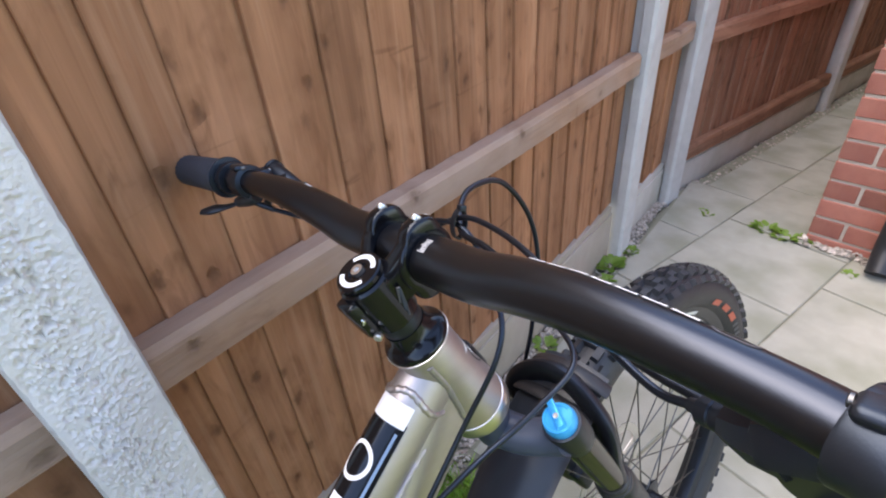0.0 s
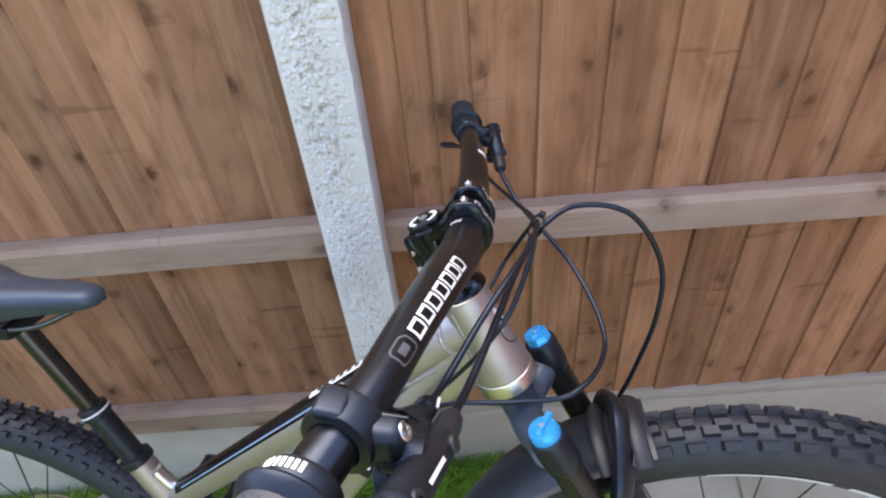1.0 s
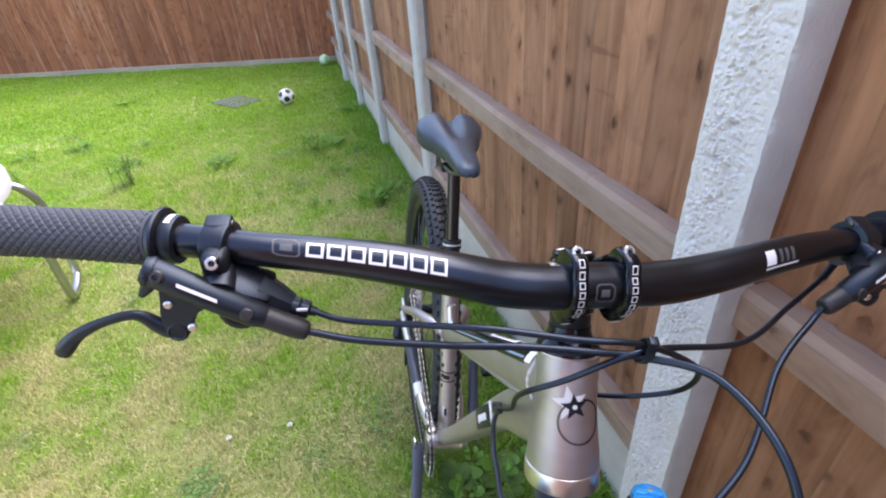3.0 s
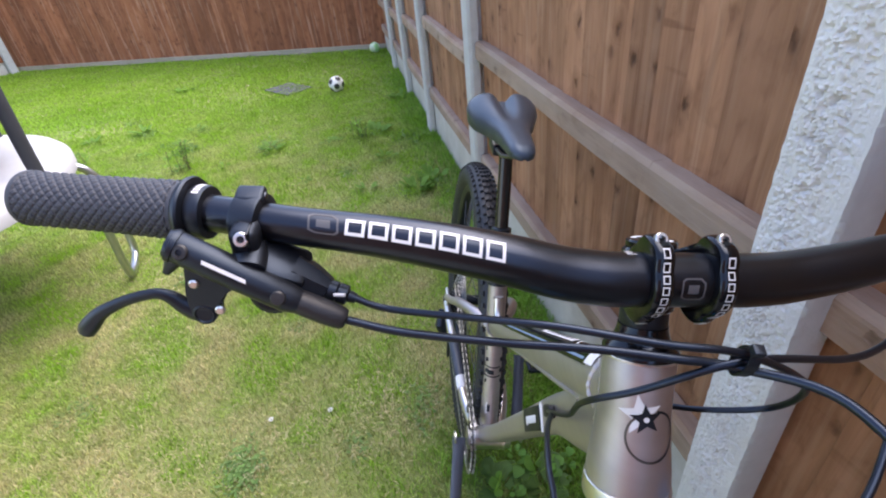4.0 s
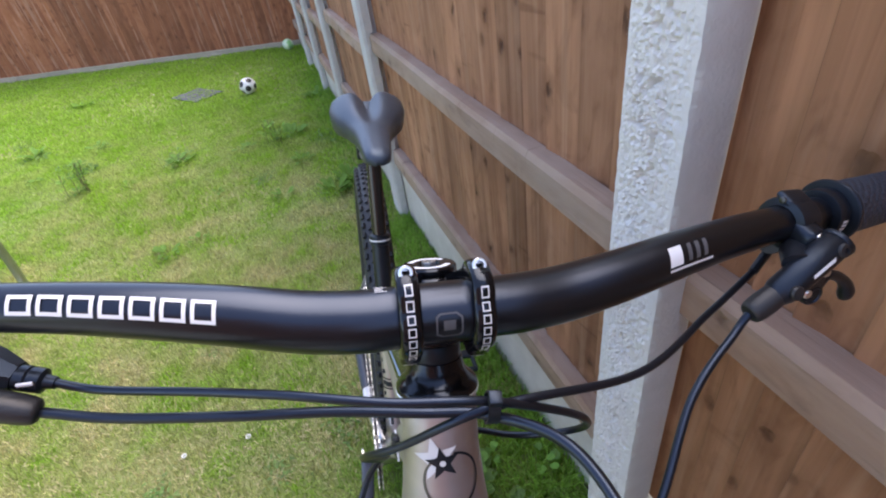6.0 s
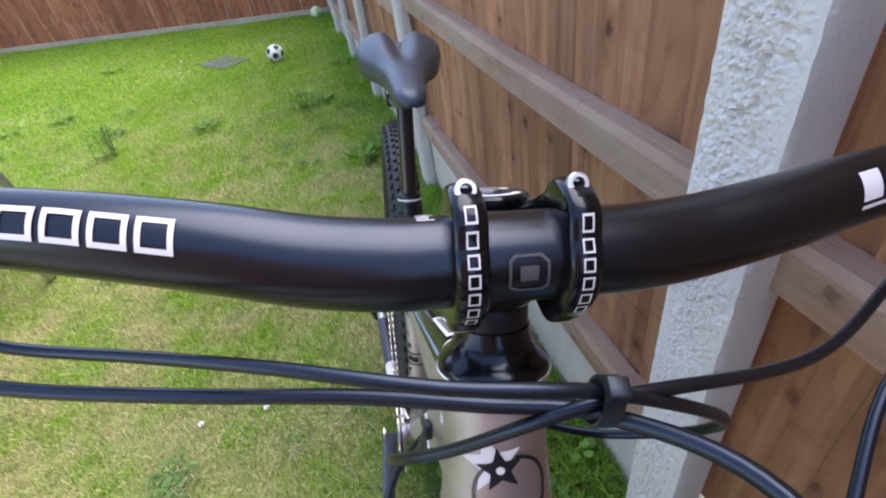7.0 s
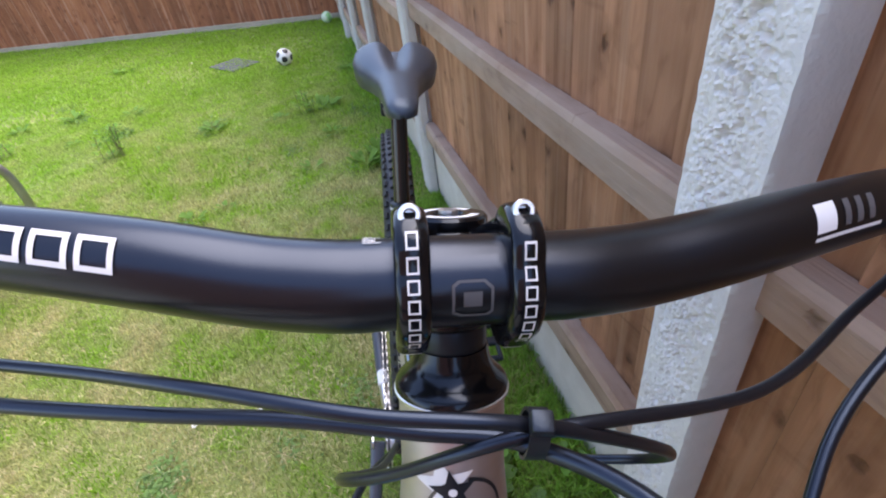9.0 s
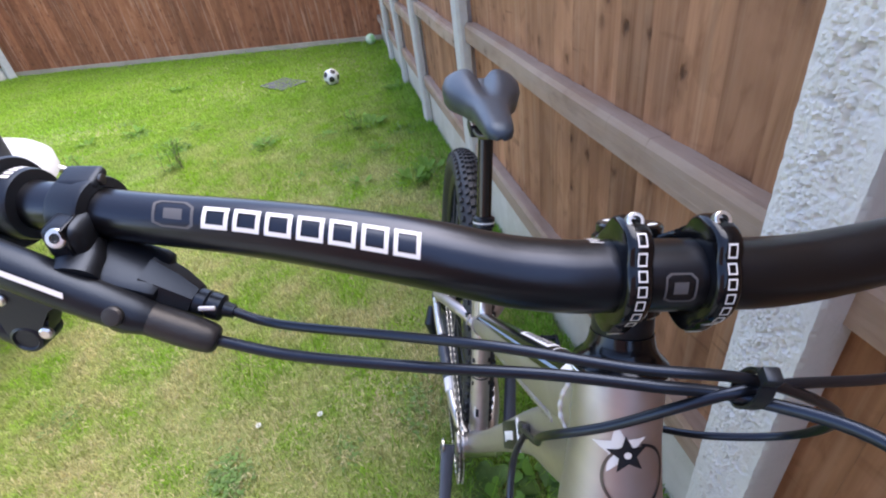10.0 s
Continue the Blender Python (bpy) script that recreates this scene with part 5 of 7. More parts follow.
# grips ----------------------------------------------------------------
def grip(sgn):
    v_in, v_out = (0.326, 0.446) if sgn < 0 else (0.292, 0.418)
    c0, _ = bar_at(sgn * v_in)
    c1, _ = bar_at(sgn * v_out)
    m = along(c0, c1)
    ln = (c1 - c0).length
    bm = bmesh.new()
    nz, na = 230, 288
    rings = []
    for i in range(nz + 1):
        t = i / nz
        z = 0.006 + t * (ln - 0.006)
        r = 0.0182 + 0.0012 * math.cos(t * math.pi) * (1 - t)
        if t > 0.93:
            r += 0.0010 - 0.007 * ((t - 0.93) / 0.07) ** 3
        row = []
        for k in range(na):
            a = 2 * math.pi * k / na
            dd = 0.0
            if 0.03 < t < 0.93:
                u1, u2 = math.pi * z / 0.0062 + 9 * a, math.pi * z / 0.0062 - 9 * a
                dd = 0.0009 * min(1.0, 1.5 * abs(math.sin(u1))) * min(1.0, 1.5 * abs(math.sin(u2)))
            row.append(bm.verts.new(m @ Vector(((r + dd) * math.cos(a), (r + dd) * math.sin(a), z))))
        rings.append(row)
    for a, c in zip(rings, rings[1:]):
        for k in range(na):
            bm.faces.new((a[k], a[(k + 1) % na], c[(k + 1) % na], c[k]))
    bm.faces.new(list(reversed(rings[0])))
    bm.faces.new(rings[-1])
    bmesh.ops.recalc_face_normals(bm, faces=bm.faces[:])
    g = part("grip", bm, "grip", bike, "dark grey rubber lock-on grip with a diamond tread", smooth=50)
    part("flange", turned([(0.0185, 0.0), (0.0228, 0.0006), (0.0236, 0.002), (0.0230, 0.0042), (0.0195, 0.0075), (0.0185, 0.0085)], m @ Matrix.Translation((0, 0, -0.001)), 48), "satin", g)
    part("lock_ring", turned([(0.0150, -0.0115), (0.0176, -0.011), (0.0182, -0.0095), (0.0182, -0.0035), (0.0178, -0.0015), (0.0155, -0.001)], m, 40), "satin", g)
    bm = bmesh.new()
    for k in range(10):
        a0 = radians(-20 + k * 9) if sgn < 0 else radians(160 - k * 9)
        q = [bm.verts.new(m @ Vector((0.0185 * math.cos(a0 + b), 0.0185 * math.sin(a0 + b), z))) for b, z in ((0, -0.0090), (0.10, -0.0090), (0.10, -0.0045), (0, -0.0045))]
        bm.faces.new(q)
    part("ring_print", bm, "white", g)
    return g


grip(-1)
grip(1)

# controls ---------------------------------------------------------------
def brake_lever(sgn):
    """Clamp, master cylinder, lever blade, hose boot. sgn -1: the near lever, +1: the one by the fence."""
    dv = 0.016 if sgn < 0 else -0.016

    def at(u, v, w):
        # the lever by the fence is turned further in
        if sgn < 0:
            return (u, -v - 0.010, w + 0.003)
        return (u + 0.015 - 0.06 * (v - 0.214), 0.200 + (v - 0.214) * 0.60, 1.044 + (w - 1.026) * 0.78)

    body = bmesh.new()
    sweep(body, [(*at(0.002, 0.3185, 1.0800), 0.0085), (*at(0.002, 0.3160, 1.0788), 0.0100), (*at(0.005, 0.282, 1.0600), 0.0102), (*at(0.008, 0.250, 1.0430), 0.0098), (*at(0.008, 0.244, 1.0398), 0.0082)], 24)
    # flat pivot housing below the outer end
    shape = [(0.310, 1.069), (0.313, 1.046), (0.314, 1.033), (0.311, 1.022), (0.304, 1.020), (0.297, 1.028), (0.292, 1.038), (0.290, 1.047), (0.273, 1.054), (0.272, 1.066)]
    faces = [[body.verts.new(at(u, v, w)) for v, w in shape] for u in (-0.006, 0.0085)]
    n = len(shape)
    rim = [body.faces.new(faces[0]), body.faces.new(list(reversed(faces[1])))]
    for i in range(n):
        j = (i + 1) % n
        rim.append(body.faces.new((faces[0][j], faces[0][i], faces[1][i], faces[1][j])))
    bmesh.ops.bevel(body, geom=list({e for f in rim for e in f.edges}), offset=0.0016, segments=2, affect="EDGES")
    c, r = bar_at(sgn * (0.270 + dv))
    # bracket between the body and the clamp
    sweep(body, [(*at(0.004, 0.274, 1.062), 0.0090), *[(*(Vector(at(0.000, 0.272, 1.062)).lerp(c + Vector((0.016, 0, -0.010)), k)), 0.0085) for k in (0.5, 1.0)]], 16, squash=(1.3, 0.9))
    bmesh.ops.recalc_face_normals(body, faces=body.faces[:])
    lev = part("brake_lever", body, "satin", bike, "black hydraulic brake lever", smooth=40)
    # clamp round the bar, with a nose that carries the bolt
    c2, _ = bar_at(sgn * (0.29 + dv))
    m = along(c, c2)
    hw = 0.0095
    part("clamp", turned([(r + 0.0006, -hw), (r + 0.0054, -hw + 0.0012), (r + 0.0060, -hw + 0.003), (r + 0.0052, 0), (r + 0.0060, hw - 0.003), (r + 0.0054, hw - 0.0012), (r + 0.0006, hw)], m, 36, True), "satin", lev)
    part("clamp_nose", boxed((0.006, -hw * 0.95, -0.0105), (0.0285, hw * 0.95, 0.0095), 0.0062, 4, Matrix.Translation(c) @ Matrix.Rotation(radians(6), 4, "Y")), "satin", lev)
    hinge = part("hinge_cap", boxed((-0.0145, -hw * 1.0, 0.0120), (0.0010, hw * 1.0, 0.0186), 0.0032, 4, Matrix.Translation(c) @ Matrix.Rotation(radians(14), 4, "Y")), "satin", lev)
    part("hinge_screw", turned([(0.0026, 0), (0.0026, 0.0012), (0.0018, 0.0016)], along(c + Vector((-0.002, hw * sgn * -0.98, 0.0165)), c + Vector((-0.002, -sgn, 0.0165))), 14), "dark_steel", hinge)
    part("clamp_rib", boxed((0.0130, hw * 0.30, -0.0080), (0.0292, hw * 0.52, 0.0100), 0.0010, 2, Matrix.Translation(c) @ Matrix.Rotation(radians(6), 4, "Y")), "gloss", lev)
    part("knuckle", turned([(0.0050, -0.0085), (0.0074, -0.0078), (0.0078, -0.006), (0.0078, 0.006), (0.0074, 0.0078), (0.0060, 0.0084), (0.0052, 0.0074)], along(at(0.0015, 0.3045, 1.0285), tuple(np.array(at(0.0015, 0.3045, 1.0285)) + (0.1, 0, 0.012))), 24), "satin", lev)
    part("lever_fin", tube([(*at(0.004, 0.3125, 1.0740), 0.0050), (*at(0.004, 0.3175, 1.0670), 0.0040), (*at(0.004, 0.3235, 1.0585), 0.0018)], 0, 12, 5, squash=(0.7, 1.2)), "satin", lev)
    part("end_cap", turned([(0.0088, 0.0), (0.0106, 0.0004), (0.0108, 0.0020), (0.0104, 0.0036), (0.0080, 0.0042)], along(at(0.0025, 0.3130, 1.0772), at(0.0018, 0.3300, 1.0865)), 20), "satin", lev)
    p = Vector(c) + Vector((0.0265, 0, 0.0010))
    part("clamp_bolt", turned([(0.0042, 0), (0.0047, 0.0008), (0.0047, 0.0026), (0.0041, 0.0032), (0.0024, 0.0033), (0.0020, 0.0012), (0.0004, 0.0011)], along(p, p + Vector((0.85, 0, 0.5))), 20), "steel", lev)
    part("bleed_screw", turned([(0.0046, 0), (0.0050, 0.001), (0.0050, 0.003), (0.0040, 0.004), (0.0020, 0.0042), (0.0018, 0.002)], along(at(0.009, 0.308, 1.0775), at(0.022, 0.308, 1.0855)), 18), "plastic", lev)
    part("end_screw", turned([(0.0044, 0), (0.0048, 0.001), (0.0048, 0.003), (0.0040, 0.004), (0.0020, 0.0042)], along(at(0.015, 0.254, 1.0485), at(0.030, 0.254, 1.056)), 18), "plastic", lev)
    for a, rr in ((at(0.0080, 0.306, 1.054), 0.0030), (at(0.0080, 0.294, 1.033), 0.0032)):
        part("pivot_pin", turned([(rr, 0), (rr, 0.0016), (rr * 0.7, 0.0024)], along(a, tuple(np.array(a) + (0.02, 0, 0.003))), 16), "steel", lev)
    blade = bmesh.new()
    sweep(blade, [tuple(r_) for r_ in spline([(*at(0.001, 0.303, 1.029), 0.0066), (*at(0.001, 0.311, 1.026), 0.0068), (*at(0.001, 0.319, 1.030), 0.0056), (*at(0.001, 0.327, 1.0375), 0.0042), (*at(0.001, 0.335, 1.040), 0.0034), (*at(0.001, 0.348, 1.037), 0.0033),
                                              (*at(0.001, 0.360, 1.032), 0.0034), (*at(0.001, 0.374, 1.0235), 0.0042), (*at(0.001, 0.384, 1.0130), 0.0054), (*at(0.001, 0.388, 1.0070), 0.0048)], 5)], 14, squash=(0.9, 1.15))
    bmesh.ops.recalc_face_normals(blade, faces=blade.faces[:])
    part("lever_blade", blade, "satin", lev, "", smooth=60)
    part("hose_boot", tube([(*at(0.0080, 0.246, 1.0410), 0.0080), (*at(0.0086, 0.234, 1.0350), 0.0084), (*at(0.0094, 0.222, 1.0295), 0.0081), (*at(0.0099, 0.2155, 1.0266), 0.0068), (*at(0.0100, 0.2140, 1.0260), 0.0035)], 0, 18, 4), "plastic", lev)
    # print as a plain bar
    a, b_ = Vector(at(0.0130, 0.296, 1.0735)), Vector(at(0.0150, 0.272, 1.0605))
    bm = bmesh.new()
    d = (b_ - a)
    upv = Vector((-0.5, 0, 0.85)).normalized() * 0.0013
    g = [[bm.verts.new(a + d * t + upv * s_ + Vector((0.0006, 0, 0.0004))) for s_ in (-1, 1)] for t in np.linspace(0, 1, 6)]
    for x, y in zip(g, g[1:]):
        bm.faces.new((x[0], y[0], y[1], x[1]))
    part("print_bar", bm, "white", lev, smooth=180)
    return lev


brake_lever(-1)
brake_lever(1)

# trigger shifter: an angular housing tapering to the cable
bm = bmesh.new()
box(bm, (-0.015, -0.019, -0.010), (0.015, 0.015, 0.010), 0.005, 2, Matrix.Translation((-0.012, -0.247, 1.052)) @ Matrix.Rotation(radians(-22), 4, "X") @ Matrix.Rotation(radians(18), 4, "Y"))
sweep(bm, [(-0.012, -0.243, 1.048, 0.0150), (-0.010, -0.230, 1.042, 0.0125), (-0.007, -0.219, 1.038, 0.0085)], 8)
lathe(bm, [(0.014, -0.006), (0.017, -0.004), (0.017, 0.004), (0.014, 0.006)], Matrix.Translation((-0.012, -0.256, 1.035)) @ Matrix.Rotation(radians(70), 4, "Y"), 24)
bmesh.ops.recalc_face_normals(bm, faces=bm.faces[:])
bmesh.ops.translate(bm, vec=(0, -0.018, 0.003), verts=bm.verts[:])
shifter = part("shifter", bm, "satin", bike, "black trigger shifter under the bar", smooth=30)
part("barrel_adjuster", turned([(0.0062, 0.0), (0.0072, 0.001), (0.0072, 0.006), (0.0064, 0.0068), (0.0072, 0.0076), (0.0070, 0.0135), (0.0042, 0.0148), (0.0034, 0.020)], along((-0.0065, -0.2375, 1.0415), (-0.002, -0.214, 1.0355)), 20), "satin", shifter)
part("shift_paddle", tube([(-0.014, -0.276, 1.033, 0.004), (-0.026, -0.286, 1.021, 0.006), (-0.038, -0.294, 1.015, 0.007)], 0, 12, 6, squash=(1.2, 0.5)), "plastic", shifter)
part("display_bar", boxed((0.0025, -0.2325, 1.0435), (0.0042, -0.2245, 1.0455), 0.0004), "white", shifter)

bm = tube([(-0.020, 0.245, 1.066, 0.008), (-0.026, 0.256, 1.062, 0.0085), (-0.034, 0.272, 1.058, 0.006)], 0, 14, 6)
remote = part("dropper_remote", bm, "plastic", bike, "black dropper post remote lever")
part("paddle", tube([(-0.034, 0.268, 1.058, 0.004), (-0.046, 0.282, 1.055, 0.006), (-0.058, 0.294, 1.054, 0.0095), (-0.068, 0.302, 1.054, 0.006)], 0, 14, 6, squash=(1.2, 0.45)), "satin", remote)
part("cable_noodle", tube([(-0.026, 0.256, 1.060, 0.0035), (-0.012, 0.232, 1.048, 0.0032)], 0, 12, smooth=False), "satin", remote)

for name, pts, r in (
    ("brake_hose", [(0.010, -0.2245, 1.029), (0.0185, -0.186, 1.0255), (0.033, -0.122, 1.030), (0.045, -0.068, 1.036), (0.057, -0.025, 1.0400), (0.067, 0.013, 1.0415), (0.106, 0.042, 1.057), (0.163, 0.052, 1.044), (0.201, 0.052, 0.987), (0.205, 0.050, 0.919), (0.192, 0.060, 0.830), (0.180, 0.070, 0.770)], 0.0029),
    ("gear_cable", [(-0.0036, -0.222, 1.0376), (0.002, -0.196, 1.0315), (0.022, -0.140, 1.041), (0.043, -0.092, 1.0525), (0.061, -0.038, 1.0560), (0.067, 0.013, 1.0525), (0.060, 0.070, 1.018), (0.032, 0.092, 0.962), (0.008, 0.060, 0.930), (-0.030, 0.030, 0.895)], 0.0025),
    ("dropper_cable", [(-0.012, 0.232, 1.048), (0.012, 0.182, 1.036), (0.047, 0.112, 1.031), (0.0655, 0.016, 1.0465), (0.052, -0.033, 1.006), (0.030, -0.056, 0.968), (-0.016, -0.040, 0.895), (-0.086, -0.0275, 0.812)], 0.0025),
    ("rear_brake_hose", [(0.0245, 0.2005, 1.044), (0.030, 0.190, 1.034), (0.055, 0.150, 1.008), (0.113, 0.092, 0.960), (0.142, 0.005, 0.918), (0.106, -0.070, 0.912), (0.047, -0.070, 0.893), (-0.015, -0.055, 0.872), (-0.074, -0.0275, 0.826)], 0.0027),
):
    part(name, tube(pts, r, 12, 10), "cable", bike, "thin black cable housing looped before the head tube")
bm = bmesh.new()
rings = []
for k in range(28):
    a = 2 * math.pi * k / 28
    cu, cw = math.cos(a), math.sin(a)
    rings.append([bm.verts.new((g * (0.0062 + o) * cu, y, g * (0.0125 + o) * cw)) for g, o, y in ((1, 0, -0.0031), (1, 0.0012, -0.0031), (1, 0.0012, 0.0031), (1, 0, 0.0031))])
for p, q in zip(rings, rings[1:] + rings[:1]):
    for k in range(4):
        bm.faces.new((p[k], p[(k + 1) % 4], q[(k + 1) % 4], q[k]))
bmesh.ops.recalc_face_normals(bm, faces=bm.faces[:])
tie = part("cable_tie", bm, "satin", bike, "dark plastic cable tie", smooth=30)
tie.matrix_basis = Matrix.Translation((0.0662, 0.013, 1.0470)) @ Matrix.Rotation(radians(-8), 4, "Z") @ Matrix.Rotation(radians(18), 4, "Y")
part("tie_head", boxed((-0.0034, -0.0034, -0.0028), (0.0034, 0.0034, 0.0030), 0.0009, 2, Matrix.Translation((0.001, 0, 0.0140))), "satin", tie)
part("cable_port", boxed((-0.012, -0.004, -0.007), (0.012, 0.004, 0.007), 0.003, 2, Matrix.Translation((-0.083, -0.0265, 0.815)) @ Matrix.Rotation(radians(-47), 4, "Y")), "plastic", down_tube)

# badge on the head tube: a star over a ring, as plain raised shapes
def on_head(s, ang, lift=0.0):
    """A place on the head tube: s metres down from its top, ang degrees from straight ahead."""
    r = float(np.interp(s, (0, 0.042, 0.074, 0.094, 0.1075), (0.0275, 0.0275, 0.0302, 0.0328, 0.0337))) + lift
    fwd = Vector((-_ax.z, 0, _ax.x)).normalized()
    if fwd.x < 0:
        fwd = -fwd
    return STEER[0] + _ax * s + r * (fwd * math.cos(radians(ang)) + Vector((0, 1, 0)) * math.sin(radians(ang)))


def head_shape(pts2, mat, name, lift):
    """A flat print that follows the round of the head tube."""
    bm = bmesh.new()
    n = len(pts2)
    cs, ca = sum(p[0] for p in pts2) / n, sum(p[1] for p in pts2) / n
    edge = [(a[0] + (c[0] - a[0]) * k / 4, a[1] + (c[1] - a[1]) * k / 4) for a, c in zip(pts2, pts2[1:] + pts2[:1]) for k in range(4)]
    mid = bm.verts.new(on_head(cs, ca, lift))
    rings = [[bm.verts.new(on_head(cs + (p[0] - cs) * f, ca + (p[1] - ca) * f, lift)) for p in edge] for f in (0.2, 0.4, 0.6, 0.8, 1.0)]
    m = len(edge)
    for i in range(m):
        j = (i + 1) % m
        bm.faces.new((mid, rings[0][i], rings[0][j]))
        for p, q in zip(rings, rings[1:]):
            bm.faces.new((p[i], q[i], q[j], p[j]))
    bmesh.ops.recalc_face_normals(bm, faces=bm.faces[:])
    return part(name, bm, mat, head_tube, smooth=180)


def star2(cs, ca, R_, r_, turn):
    out = []
    for k in range(10):
        rr = R_ if k % 2 == 0 else r_
        a = turn + k * math.pi / 5
        out.append((cs - rr * math.cos(a), ca + math.degrees(rr * math.sin(a) / 0.028)))
    return out


head_shape(star2(0.0395, -17, 0.0170, 0.0072, -0.2), "white", "star_print", 0.0004)
head_shape(star2(0.0425, -8, 0.0125, 0.0054, -0.15), "satin", "star_print", 0.0008)
head_shape([(0.0425 - 0.0022 * math.cos(a), -8 + 4.5 * math.sin(a)) for a in np.linspace(0, 6.28, 11)[:-1]], "white", "dot_print", 0.0012)
for a0, a1, mt in ((0.1, 2.9, "satin"), (2.9, 5.9, "dark_steel")):
    bm = bmesh.new()
    g = []
    for a in np.linspace(a0, a1, 26):
        g.append([bm.verts.new(on_head(0.0565 - rr * math.cos(a), 4 + math.degrees(rr * math.sin(a) / 0.029), 0.0005)) for rr in (0.0192, 0.0211)])
    for x, y in zip(g, g[1:]):
        bm.faces.new((x[0], y[0], y[1], x[1]))
    bmesh.ops.recalc_face_normals(bm, faces=bm.faces[:])
    part("ring_print", bm, mt, head_tube, smooth=180)

# fork -------------------------------------------------------------------
LEG = Vector((0.45, 0, -0.893)).normalized()
TOP_L, TOP_R = Vector((0.076, 0.070, 0.864)), Vector((0.079, -0.071, 0.852))
bm = bmesh.new()
lathe(bm, [(0.026, 0.0), (0.0290, 0.003), (0.026, 0.014), (0.0225, 0.030), (0.0225, 0.05)], along(STEER[1] + _ax * 0.001, STEER[1] + _ax), 36)
for s in (-1, 1):
    sweep(bm, [tuple(r_) for r_ in spline([(0.056, 0.0, 0.818, 0.022), (0.066, s * 0.030, 0.816, 0.0205), (0.078, s * 0.055, 0.822, 0.020), (0.084, s * 0.070, 0.830, 0.0215)], 6)], 20, squash=(0.95, 0.95))
bmesh.ops.recalc_face_normals(bm, faces=bm.faces[:])
fork = part("fork", bm, "crown", bike, "black suspension fork with blue top caps", smooth=45)
for s in (-1, 1):
    t = TOP_R if s < 0 else TOP_L
    part("leg_crown", turned([(0.0180, -0.046), (0.0198, -0.042), (0.0202, -0.030), (0.0202, -0.0035), (0.0192, -0.0005), (0.0172, 0.0)], along(t, t - LEG), 32), "satin", fork)
    part("stanchion", tube([tuple(t + LEG * 0.03), tuple(t + LEG * 0.25)], 0.0178, 28, smooth=False), "stanchion", fork)
    axle = Vector((FA[0], s * 0.062, FA[2]))
    part("lower_leg", tube([(*(t + LEG * 0.190), 0.0215), (*(t + LEG * 0.205), 0.0245), (*(t + LEG * 0.24), 0.0240), (*(t + LEG * 0.42), 0.0215), (*(axle + Vector((-0.006, 0, 0.0))), 0.0185), (*(axle + LEG * 0.02), 0.014)], 0, 26, 6), "satin", fork)
    part("wiper_seal", turned([(0.0180, -0.004), (0.0222, -0.003), (0.0228, 0.0), (0.0222, 0.003), (0.0208, 0.0042), (0.0214, 0.0060), (0.0214, 0.0095), (0.0200, 0.012), (0.0186, 0.0135)], along(t + LEG * 0.190, t), 28), "plastic", fork)
    part("axle_end", turned([(0.010, 0), (0.012, 0.001), (0.012, 0.006), (0.009, 0.008)], along(axle + Vector((0, s * 0.012, 0)), axle + Vector((0, s, 0))), 20), "satin", fork)
    # blue adjuster caps
    cap = part("top_cap", turned([(0.0165, 0), (0.0168, 0.002), (0.0160, 0.0075), (0.0150, 0.0095), (0.0135, 0.0100)], along(t, t - LEG), 8 if s > 0 else 32), "blue", fork, "blue anodised cap")
    m = along(t - LEG * 0.0098, t - LEG)
    to = m.to_3x3().inverted() @ Vector((math.cos(1.0), math.sin(1.0), 0.2))
    m = m @ Matrix.Rotation(math.atan2(to.y, to.x), 4, "Z")
    part("cap_rim", turned([(0.0135, -0.0006), (0.0150, -0.0002), (0.0146, 0.0012), (0.0125, 0.0014), (0.0120, 0.0)], m, 36), "blue", cap)
    part("cap_lever", boxed((-0.0105, -0.0036, 0), (0.0195 if s < 0 else 0.012, 0.0036, 0.0040), 0.0014, 2, m), "blue", cap)
    part("cap_pointer", boxed((-0.0120, -0.0050, 0), (-0.0020, 0.0050, 0.0024), 0.0008, 1, m), "blue", cap)
    part("cap_dot", turned([(0.0028, 0), (0.0026, 0.0008)], m @ Matrix.Translation((0.001, 0, 0.0040)), 14), "steel", cap)
# arch of the lowers over the tyre
bm = tube([tuple(TOP_R + LEG * 0.225), (0.166, -0.064, 0.715), (0.166, -0.052, 0.772), (0.168, 0.0, 0.806), (0.166, 0.052, 0.772), (0.166, 0.064, 0.715), tuple(TOP_L + LEG * 0.225)], 0.0125, 18, 6, squash=(2.0, 0.9))
part("arch", bm, "satin", fork)
# mudguard sheet behind the arch
bm = bmesh.new()
g = []
for i in range(19):
    a = radians(110 + 57 * i / 18)
    row = []
    half = 0.050 * (1.0 if i > 3 else 0.90 + 0.03 * i) * (1 - 0.25 * max(0, (i - 13) / 5))
    for j in range(11):
        y = (j / 10 - 0.5) * 2 * half
        rr = FR + 0.018 - 7.0 * y * y
        row.append((FA[0] + rr * math.cos(a), y, FA[2] + rr * math.sin(a)))
    g.append(row)
va = [[bm.verts.new(p) for p in r_] for r_ in g]
for i in range(18):
    for j in range(10):
        bm.faces.new((va[i][j], va[i][j + 1], va[i + 1][j + 1], va[i + 1][j]))
bmesh.ops.solidify(bm, geom=bm.faces[:], thickness=0.0030)
bmesh.ops.recalc_face_normals(bm, faces=bm.faces[:])
guard = part("mudguard", bm, "guard", bike, "black flexible plastic mudguard strapped to the fork", smooth=60)
